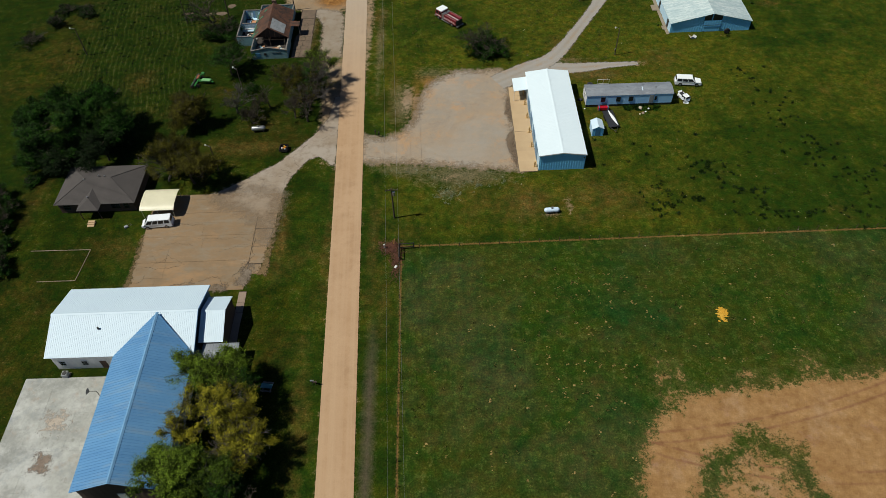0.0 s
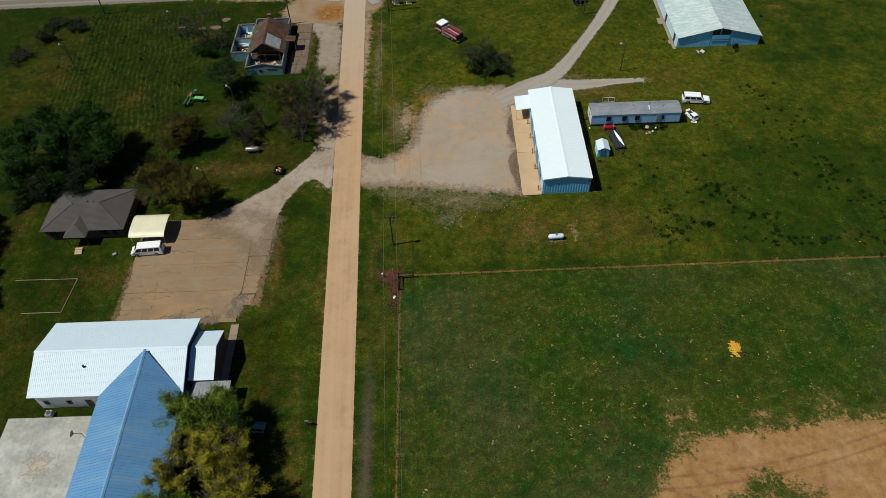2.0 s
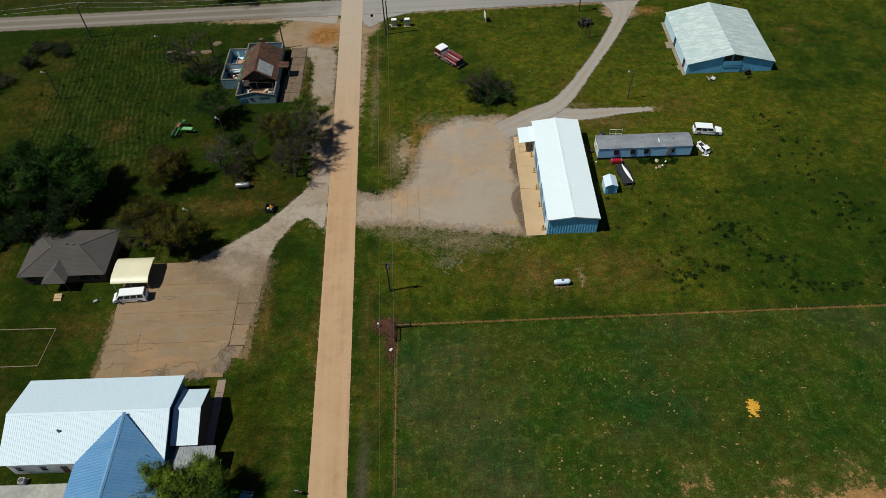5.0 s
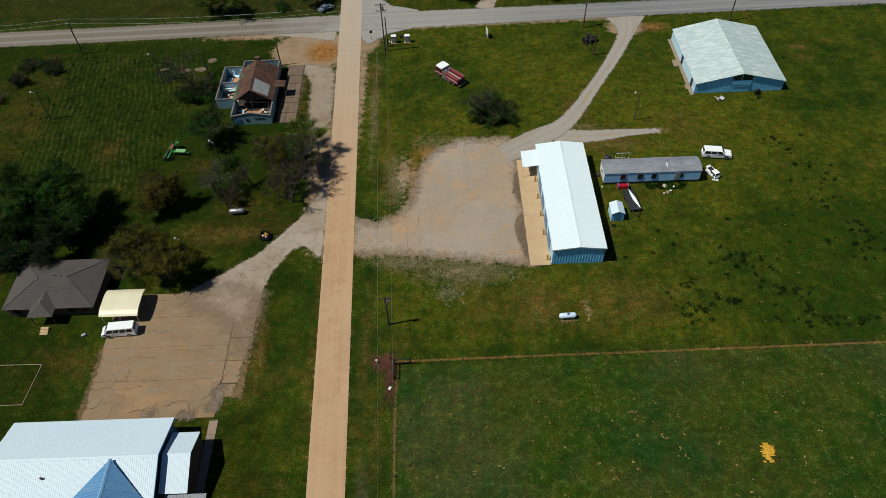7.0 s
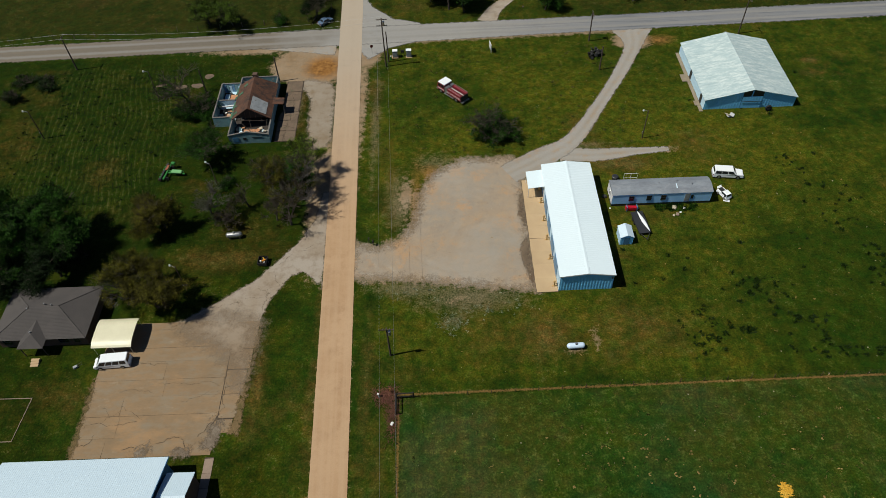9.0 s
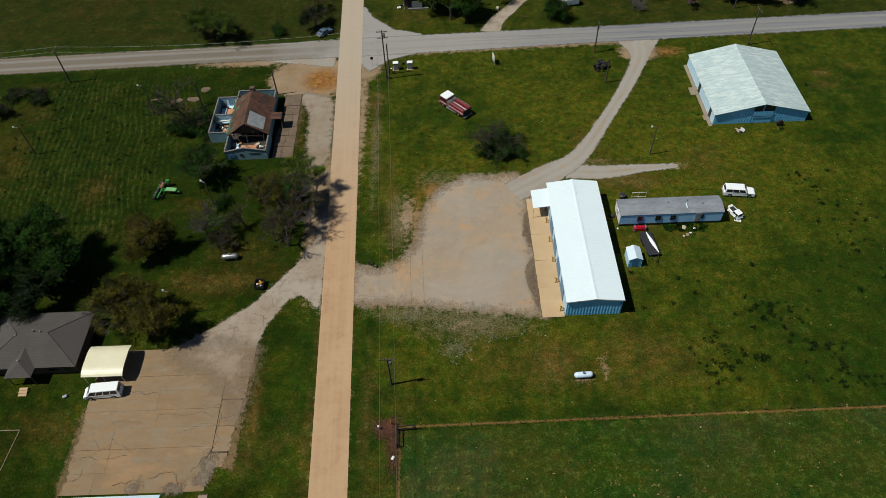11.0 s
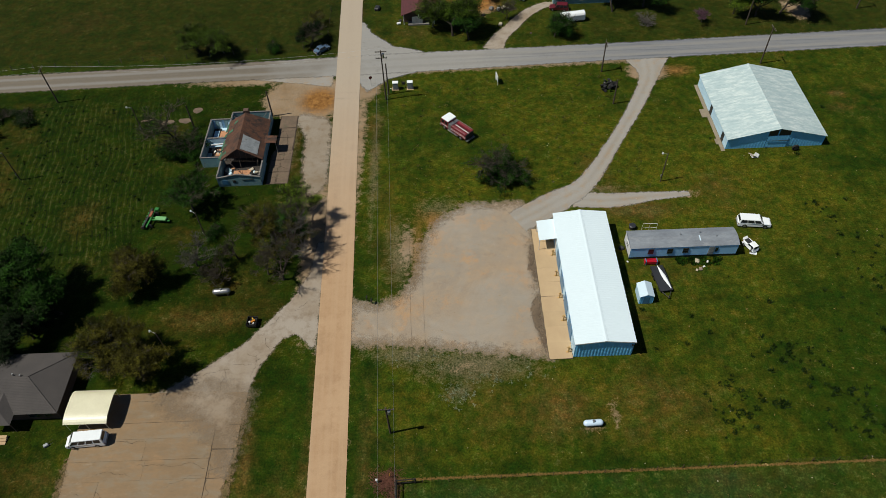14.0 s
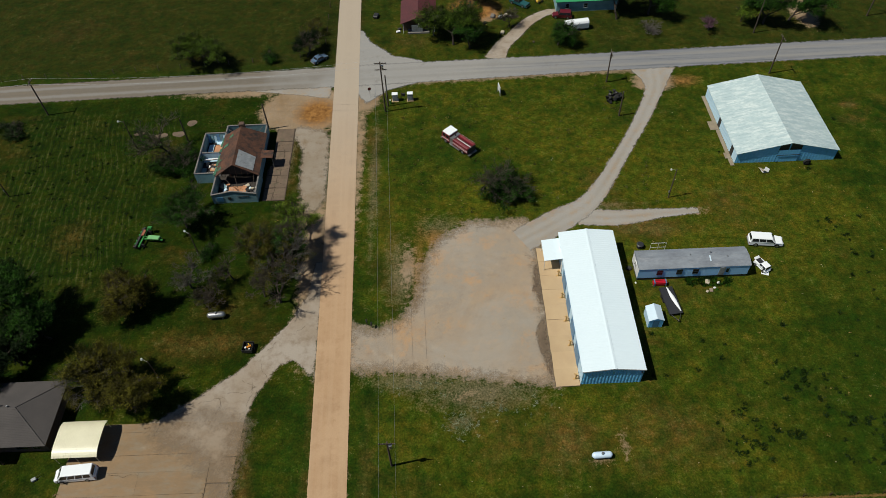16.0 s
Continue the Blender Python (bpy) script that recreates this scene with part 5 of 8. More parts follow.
def carport():
    g = thing("carport", (0, 0, 0), "cream metal carport with rounded eaves on thin posts", "carport")
    x0, x1, y0, y1, h = -57.7, -51.2, 95.5, 101.1, 2.3
    bm = bmnew()
    prof = [((y0 + y1) / 2 + u * (y1 - y0) / 2, h - 0.2 + 0.55 * (1 - abs(u) ** 4)) for u in (k / 9 for k in range(-9, 10))]
    inner = [(y, z - 0.06) for y, z in reversed(prof)]
    ring = [(x0, y, z) for y, z in prof + inner]
    prism(bm, ring, (x1 - x0, 0, 0))
    n = 26
    for k in range(n + 1):
        xx = x0 + 0.02 + k * (x1 - x0 - 0.06) / n
        for (ya, za), (yb, zb) in zip(prof, prof[1:]):
            prism(bm, [(xx, ya, za), (xx + 0.04, ya, za), (xx + 0.04, ya, za + 0.014), (xx, ya, za + 0.014)], (0, yb - ya, zb - za))
    part("roof", bm, M_CREAM, g, "cream ribbed metal roof")
    for x in (x0 + 0.3, (x0 + x1) / 2, x1 - 0.3):
        for y in (y0 + 0.1, y1 - 0.1):
            part("post", box(bmnew(), x - 0.03, y - 0.03, 0, x + 0.03, y + 0.03, h - 0.1), M_CREAM, g)


def ruined_house():
    """A roofless, half-fallen house: broken walls, one rusty gable roof left over its middle."""
    g = thing("ruined_house", (0, 0, 0), "derelict house with open rooms and rusty brown gable roof", "house")

    def wall(x0, y0, x1, y1, h=2.6, mat=M_TEAL, label=""):
        t = 0.11
        bm = bmnew()
        if abs(x1 - x0) > abs(y1 - y0):
            box(bm, x0, y0 - t, 0, x1, y0 + t, h)
        else:
            box(bm, x0 - t, y0, 0, x0 + t, y1, h)
        w = part("wall", bm, mat, g, label)
        bm = bmnew()
        if abs(x1 - x0) > abs(y1 - y0):
            box(bm, x0, y0 - t - 0.03, h, x1, y0 + t + 0.03, h + 0.1)
        else:
            box(bm, x0 - t - 0.03, y0, h, x0 + t + 0.03, y1, h + 0.1)
        part("wall_plate", bm, M_OLD_WOOD, w)

    # west rooms
    wall(-48.6, 152.3, -44.0, 152.3, 2.5, M_TEAL, "faded teal boarded wall")
    wall(-48.6, 152.3, -48.6, 164.1, 2.5)
    wall(-48.6, 164.1, -44.2, 164.1, 2.5)
    wall(-48.4, 158.4, -44.4, 158.4, 2.3, M_PALE_WALL)
    part("floor", box(bmnew(), -48.5, 152.4, 0, -44.0, 164.0, 0.25), M_DARKROOM, g, "dark littered floor")
    part("fallen_ceiling", box(bmnew(), -46.9, 160.0, 0.25, -44.6, 163.2, 0.42), M_PEACH, g, "fallen peach ceiling board")
    part("fallen_ceiling", box(bmnew(), -46.7, 155.2, 0.25, -45.4, 157.2, 0.4), M_PEACH, g)
    for x, y, w, d, m in ((-45.2, 154.2, 0.8, 0.5, M_TRIM), (-46.6, 153.3, 0.5, 0.7, M_TRIM), (-47.6, 161.6, 0.5, 1.2, M_PALE_WALL), (-46.0, 163.3, 1.2, 0.4, M_PALE_WALL), (-45.6, 158.9, 0.4, 0.5, M_OLD_WOOD), (-47.9, 154.6, 0.4, 1.3, M_TEAL)):
        part("debris_board", box(bmnew(), x - w, y - d, 0.25, x + w, y + d, 0.55), m, g)
    part("fallen_panel", prism(bmnew(), [(-48.3, 157.7, 0.4), (-44.6, 157.9, 0.4), (-44.6, 159.0, 1.4), (-48.3, 158.8, 1.4)], (0, 0, 0.1)), M_PALE_WALL, g, "leaning pale blue panel")
    for k in range(6):
        part("wall_sheet", prism(bmnew(), [(-48.4 + k * 0.62, 163.7, 0.3), (-47.9 + k * 0.62, 163.7, 0.3), (-47.9 + k * 0.62, 163.95, 2.3 - 0.2 * (k % 3)), (-48.4 + k * 0.62, 163.95, 2.3 - 0.2 * (k % 3))], (0, 0.03, 0)), (M_BLUE_CAP, M_TEAL, M_PALE_WALL)[k % 3], g, "blue wall sheet")
    part("fallen_beam", prism(bmnew(), [(-48.2, 157.2, 1.2), (-44.4, 157.6, 1.25), (-44.4, 157.9, 1.25), (-48.2, 157.5, 1.2)], (0, 0, 0.2)), M_TRIM, g, "white painted beam across the room")
    # north room
    wall(-44.4, 166.2, -36.4, 166.2, 2.5)
    wall(-44.4, 162.0, -44.4, 166.2, 2.5)
    wall(-36.4, 160.0, -36.4, 166.2, 2.4)
    part("floor", box(bmnew(), -44.0, 146.7, 0, -36.2, 166.1, 0.22), M_DARKROOM, g)
    for k, (a, b) in enumerate((((-44, 165, 2.5), (-40.5, 162.5, 2.2)), ((-40, 165.5, 2.4), (-37, 162, 1.2)), ((-37.2, 165.8, 2.4), (-38.8, 162, 2.0)))):
        part("rafter", tube(bmnew(), a, b, 0.07, n=5), M_OLD_WOOD, g)
    # south room with its low gable front
    bm = bmnew()
    prism(bm, [(-44.4, 146.5, 0), (-35.9, 146.5, 0), (-35.9, 146.5, 2.15), (-40.3, 146.5, 3.0), (-44.4, 146.5, 2.15)], (0, 0.2, 0))
    f = part("front_gable", bm, M_TEAL, g, "faded teal gable front")
    part("gable_trim", prism(bmnew(), [(-44.5, 146.42, 2.15), (-40.3, 146.42, 3.0), (-35.8, 146.42, 2.15), (-35.8, 146.42, 2.3), (-40.3, 146.42, 3.15), (-44.5, 146.42, 2.3)], (0, 0.28, 0)), M_OLD_WOOD, f)
    for x, w, z0, z1 in ((-42.9, 1.2, 0.6, 1.6), (-41.1, 0.6, 1.0, 1.6), (-38.4, 2.2, 1.55, 1.7)):
        part("boarded_window", box(bmnew(), x - w / 2, 146.44, z0, x + w / 2, 146.496, z1), M_BLUE_TRIM if w > 1 and w < 2 else M_DARK, f)
    wall(-44.3, 146.7, -44.3, 152.2, 2.4)
    wall(-36.0, 146.7, -36.0, 152.5, 2.4, M_TEAL)
    wall(-36.2, 152.6, -36.2, 160.0, 2.6)
    part("fallen_ceiling", box(bmnew(), -42.0, 147.2, 0.22, -38.6, 150.4, 0.5), M_PEACH, g)
    rng = random.Random(5)
    for k in range(130):
        x, y = rng.uniform(-39.4, -36.4), rng.uniform(147.0, 150.8)
        if k > 24:
            x, y = rng.uniform(-48, -44.6), rng.uniform(152.8, 163.5)
        if k > 36:
            x, y = rng.uniform(-43.8, -41.8), rng.uniform(149, 151.4)
        if k > 46:
            x, y = rng.choice(((rng.uniform(-48.2, -44.8), rng.uniform(152.8, 163.6)), (rng.uniform(-43.6, -36.8), rng.uniform(147.0, 150.6)), (rng.uniform(-43.8, -37.0), rng.uniform(163.6, 165.8))))
        s = rng.uniform(0.15, 0.55) if k <= 46 else rng.uniform(0.1, 0.34)
        bm = box(bmnew(), -s, -s * 0.6, 0, s, s * 0.6, s * 0.4)
        bmesh.ops.rotate(bm, verts=bm.verts, matrix=Euler((rng.uniform(-0.4, 0.4), rng.uniform(-0.4, 0.4), rng.uniform(0, 3))).to_matrix())
        bmesh.ops.translate(bm, verts=bm.verts, vec=(x, y, 0.35))
        part("rubble", bm, rng.choice((M_RUBBLE, M_RUBBLE, M_OLD_WOOD, M_WHITE_WALL, M_TEAL, M_PALE_WALL, M_PEACH, M_DARK)), g)
    # the surviving roof
    e, r, rx = 2.8, 5.4, -40.4
    for ex, lab in ((-44.3, "rusty brown roof"), (-35.8, "")):
        part("roof_slope", slope(bmnew(), (ex, 150.9, e), (ex, 163.0, e), (rx, 162.4, r), (rx, 151.3, r), 0.12, 0.6, 0.012), M_RUST_ROOF, g, lab)
    nrm = Vector((2.6, 0, 4.6)).normalized() * 0.05
    part("tin_patch", slope(bmnew(), Vector((-36.9, 151.6, 3.42)) + nrm, Vector((-36.9, 155.4, 3.42)) + nrm, Vector((-39.9, 155.9, 5.12)) + nrm, Vector((-39.9, 151.6, 5.12)) + nrm, 0.03, 0.4, 0.02), M_TIN, g, "grey tin roof patch")
    for ya, yb, zz in ((151.2, 153.6, 2.72), (153.9, 157.2, 2.62), (157.8, 159.0, 2.7), (159.6, 162.4, 2.58)):
        part("eave_board", prism(bmnew(), [(-44.75, ya, zz), (-44.2, ya + 0.2, zz + 0.1), (-44.15, yb, zz + 0.12), (-44.6, yb - 0.15, zz - 0.05)], (0, 0, 0.1)), M_OLDGREEN, g, "peeling green eave board")
    for ya, xa, w in ((152.4, -43.6, 0.5), (155.0, -43.9, 0.35), (158.8, -43.3, 0.6), (161.0, -42.4, 0.5)):
        zz = 2.8 + (xa + 44.3) * 2.6 / 3.9 + 0.03
        part("moss_patch", prism(bmnew(), [(xa - w, ya - w * 0.7, zz - w * 0.667), (xa + w, ya - w * 0.4, zz + w * 0.667), (xa + w * 0.8, ya + w, zz + w * 0.533), (xa - w * 0.7, ya + w * 0.6, zz - w * 0.467)], (-0.02, 0, 0.03)), M_OLDGREEN, g, "green moss on the roof")
    part("dormer", prism(bmnew(), [(-36.4, 155.6, 2.9), (-33.8, 155.6, 2.75), (-33.8, 157.8, 2.75), (-36.4, 157.8, 2.9)], (0, 0, 0.12)), M_RUST_ROOF, g, "rusty porch hood")
    for y in (155.8, 157.6):
        part("porch_post", tube(bmnew(), (-34.0, y, 0), (-34.0, y, 2.75), 0.07), M_OLD_WOOD, g)
    for k in range(7):
        xa = -43.6 + k * 1.1
        top_ = 5.0 - abs(xa + 40.4) * 0.6
        part("gable_stud", tube(bmnew(), (xa, 151.45, 2.5 - 0.3 * (k % 2)), (xa + 0.12, 151.5, top_), 0.05, n=5), M_BRICK, g)
    for a, b in (((-43.9, 151.2, 2.5), (-37.4, 151.0, 2.3)), ((-42.6, 150.9, 2.2), (-39.2, 148.2, 0.5)), ((-37.0, 151.3, 2.5), (-36.3, 147.3, 1.6)), ((-40.6, 151.2, 2.7), (-40.0, 149.2, 0.6))):
        part("fallen_rafter", tube(bmnew(), a, b, 0.045, n=5), M_WOODPOLE, g)
    # Dark sheet across the ruin's gable opening, for the shade behind it.
    part("gable_shade_sheet", prism(bmnew(), [(-44.0, 151.6, 2.7), (-36.2, 151.6, 2.7), (-40.4, 151.6, 5.2)], (0, 0.1, 0)), M_DARKROOM, g, "dark sheet for the shade inside the open gable")
    part("chimney", box(bmnew(), -40.9, 162.6, 0, -39.9, 163.5, 5.7), M_BRICK, g, "broken brick chimney")


white_hall()
barn()
mobile_home()
shed()
church_hall()
ranch_house()
carport()
ruined_house()


# ---- pavements in pieces ----
def slabs(name, label, base_ring, base_mat, cells, z, material, category="pavement", seed=1, gap=0.015, jag=0.05):
    base = area_mesh(name, base_ring, z - 0.03, base_mat, 0.12)
    tagged(base, label, category, kind="structure")
    rng = random.Random(seed)
    for (x0, y0, x1, y1) in cells:
        j = lambda: rng.uniform(-jag, jag)
        g = gap
        dz = rng.uniform(-0.012, 0.012)
        ring = [(x0 + g + j(), y0 + g + j()), (x1 - g + j(), y0 + g + j()), (x1 - g + j(), y1 - g + j()), (x0 + g + j(), y1 - g + j())]
        bm = bmnew()
        prism(bm, [(p[0], p[1], z - 0.1 + dz) for p in ring], (0, 0, 0.1))
        part("slab", bm, material, base)
    return base


rng = random.Random(3)
cells = []
y = 77.6
for h in (3.1, 3.6, 3.2, 3.0, 3.3, 2.6, 3.6, 1.4):
    cuts = [-56.4, -51 + rng.uniform(-1.5, 1.5), -46 + rng.uniform(-1.5, 1.5), -40.5 + rng.uniform(-1.2, 1.2), -35.6]
    for k in range(2):
        cuts.pop(rng.randrange(1, len(cuts) - 1))
    cells += [(a, y, b, y + h) for a, b in zip(cuts, cuts[1:])]
    y += h
for a, b, xr in ((81.0, 83.2, -33.2), (83.4, 87.4, -32.7), (87.5, 91.7, -32.3), (91.9, 95.6, -31.9), (95.7, 101.0, -31.6)):
    cells.append((-35.5, a, xr, b))
LOT = slabs("concrete_lot", "old cracked tan concrete parking lot", [(-56.3, 77.7), (-35.7, 77.7), (-35.4, 81.1), (-33.5, 81.2), (-33.0, 85), (-32.6, 90), (-32.1, 95), (-31.9, 100.9), (-56.2, 101.3)], M_CRACK, cells, 0.06, M_SLAB, gap=0.008, jag=0.03)
cells = [(15.4, 104.8 + k * 3.04, 19.15, 104.8 + (k + 1) * 3.04) for k in range(9)]
slabs("shop_apron", "smooth tan concrete apron along the shop", [(15.38, 104.75), (19.18, 104.75), (19.18, 132.2), (15.38, 132.2)], M_CRACK, cells, 0.09, M_APRON, seed=2)
cells = [(-67.6 + a * 4.9, 61 - (b + 1) * 6.2, -67.6 + (a + 1) * 4.9, 61 - b * 6.2) for a in range(3) for b in range(5)]
slabs("patio", "pale stained concrete slab beside the hall wing", [(-67.65, 61.05), (-52.6, 61.05), (-52.6, 30), (-67.65, 30)], M_PATIO, cells, 0.09, M_PATIO, seed=4, gap=0.006, jag=0.01)
cells = []
for k, (a, b) in enumerate(((146.7, 149.9), (150.0, 153.4), (153.5, 156.3), (156.4, 160.3), (160.4, 163.3), (163.4, 167.3))):
    s = 0.25 * k / 5
    if k in (0, 1, 2):
        m = -33.0 + (k - 1) * 0.4
        cells += [(-35.2 + s, a, m, b), (m, a, -31.0, b)]
    else:
        cells.append((-34.2 - s * 2, a, -31.1, b))
WALK = slabs("house_walk", "broken reddish concrete porch slab of the derelict house", [(-35.3, 146.6), (-30.9, 146.6), (-31.0, 167.4), (-34.8, 167.4), (-34.5, 157), (-35.3, 155)], M_CRACK, cells, 0.10, M_RUINWALK, seed=6, gap=0.06, jag=0.12)


def crack(parent, x, y, bearing, length, width, seed, z=0.078):
    """A ragged open crack, wandering along a bearing."""
    rg_ = random.Random(seed)
    bm = bmnew()
    prev, p, a = None, Vector((x, y)), radians(bearing)
    n = max(3, int(length / 0.35))
    for k in range(n + 1):
        d = Vector((math.cos(a), math.sin(a)))
        w = width * rg_.uniform(0.3, 1.0) * (0.4 if k in (0, n) else 1)
        q = [bm.verts.new((*(p + Vector((-d.y, d.x)) * s * w), z)) for s in (-0.5, 0.5)]
        if prev:
            bm.faces.new((prev[0], q[0], q[1], prev[1]))
        prev = q
        p = p + d * length / n
        a = radians(bearing) + rg_.gauss(0, 0.45)
    part("crack", bm, M_CRACK, parent)


rng = random.Random(9)
for x, y, b_, ln, w in ((-56, 82.5, 5, 9, 0.2), (-47, 83.5, 150, 5, 0.12), (-49, 78.8, 10, 4, 0.3), (-44, 79.6, 20, 4, 0.25), (-52, 88.4, 0, 6, 0.12), (-46, 89.8, 4, 11, 0.12), (-50, 93.6, 2, 5, 0.16), (-38, 80.5, 70, 3, 0.3), (-36.4, 81.5, 80, 3, 0.5), (-35.5, 84, 95, 16, 0.16), (-44.2, 101, -95, 2.2, 0.25), (-54, 86, -60, 3, 0.12), (-42, 86.4, 5, 7, 0.08), (-35.4, 88.6, 8, 3.6, 0.14), (-35.4, 93.8, 5, 3.6, 0.14), (-50, 97, 90, 3, 0.08), (-55.5, 79.6, 30, 3, 0.25), (-40.5, 80.5, -60, 2.4, 0.2), (-53.2, 83.2, 60, 4, 0.08)):
    crack(LOT, x, y, b_, ln, w * 0.45, rng.randrange(999))

for x, y, b_, ln in ((-42, 102.4, 40, 5), (-36, 101.2, 95, 4.5), (-35, 105.8, 20, 5), (-33, 108, -30, 3), (-30, 113, 60, 3.5), (-29.2, 108.4, 110, 3), (-26, 116, 30, 3), (-31.6, 103, 70, 5), (-38, 104.6, 10, 3)):
    crack(TONGUE, x, y, b_, ln, 0.055, rng.randrange(999), 0.044)
for x, y, b_, ln in ((-35.0, 148.2, 8, 3.6), (-34.6, 152, -10, 3.4), (-34, 155, 12, 3), (-33.2, 147, 85, 6), (-32.4, 158, 100, 4), (-34.4, 162, 5, 3.2)):
    crack(WALK, x, y, b_, ln, 0.12, rng.randrange(999), 0.118)

tagged(spread("lot_dust", [(-45, 100.6), (-43.5, 98.0), (-39.5, 96.6), (-35.5, 93), (-33.2, 88), (-32.4, 90), (-31.9, 96), (-31.4, 101), (-37, 103), (-42, 102.4)], 0.080, gravel_material("pale_dust_film", (0.240, 0.180, 0.125), (0.285, 0.235, 0.185), (0.200, 0.145, 0.098), fray=6.0, depth=0.04, soft=0.5), 2.6, 0.5), "pale worn concrete where the lot meets the driveway", "pavement", kind="structure")
for ring in ([(-37.5, 78.2), (-35.2, 78.4), (-34.2, 81.4), (-35.8, 84.0), (-36.8, 81)], [(-41.5, 77.4), (-38.5, 77.4), (-38.8, 79.0), (-41, 78.8)], [(-47.5, 78.0), (-44.6, 77.6), (-45.2, 79.8)]):
    tagged(spread("crumbled_edge", ring, 0.082, M_CRUMBLE, 1.6, 0.3), "crumbled gravelly concrete at the lot edge", "rubble", kind="structure")
for ring in ([(-56.8, 77), (-56.2, 77), (-55.8, 81), (-56.2, 84), (-55.9, 88), (-56.3, 91), (-56.8, 91)], [(-33.6, 80.8), (-32.0, 80.5), (-31.0, 100), (-31.7, 100.5), (-32.0, 95), (-32.4, 90), (-32.9, 86)]):
    tagged(spread("soil_rim", ring, 0.078, M_RIMSOIL, 1.0, 0.3), "dry soil and dead grass along the lot edge", "soil", kind="structure")

for ring in ([(-61.7, 45.6), (-59.2, 45.3), (-59.0, 47.8), (-61, 48.4)], [(-61.5, 52), (-58.5, 52.5), (-59, 55), (-62, 54.4)]):
    tagged(spread("scorch_mark", ring, 0.106, M_SCORCH if ring[0][1] < 50 else M_RUSTSTAIN, 3.4, 0.4), "dark scorched stain on the patio", "stain", kind="structure")

slabs("entry_walk", "narrow reddish concrete walk beside the annex", [(-36.2, 66.0), (-34.9, 66.0), (-34.9, 77.2), (-36.2, 77.2)], M_CRACK, [(-36.2, 66 + k * 2.2, -34.9, 68.2 + k * 2.2) for k in range(5)], 0.07, M_WALK, seed=8)


# ---- trees and shrubs ----
def grow(rng, segs, tips, p, d, length, rad, depth, spread, up, kids):
    """One limb in three bent pieces, then its forks."""
    q = p
    for k in range(3):
        d = (d + Vector((rng.gauss(0, 0.13), rng.gauss(0, 0.13), rng.gauss(0, 0.08) + up * 0.05))).normalized()
        n = q + d * length / 3
        segs.append((q, n, rad * (1 - 0.13 * k), rad * (1 - 0.13 * (k + 1)), depth))
        q = n
        if k and depth > 0 and rng.random() < 0.55:
            s = (d + Vector((rng.uniform(-1, 1), rng.uniform(-1, 1), rng.uniform(-0.2, 0.7))) * spread).normalized()
            grow(rng, segs, tips, q, s, length * rng.uniform(0.5, 0.7), rad * 0.42, depth - 1, spread, up, kids)
    if depth == 0:
        tips.append(q)
        return
    for k in range(kids):
        s = (d + Vector((rng.uniform(-1, 1), rng.uniform(-1, 1), rng.uniform(-0.25, 0.6))) * spread).normalized()
        grow(rng, segs, tips, q, s, length * rng.uniform(0.62, 0.85), rad * 0.64, depth - 1, spread, up, kids)


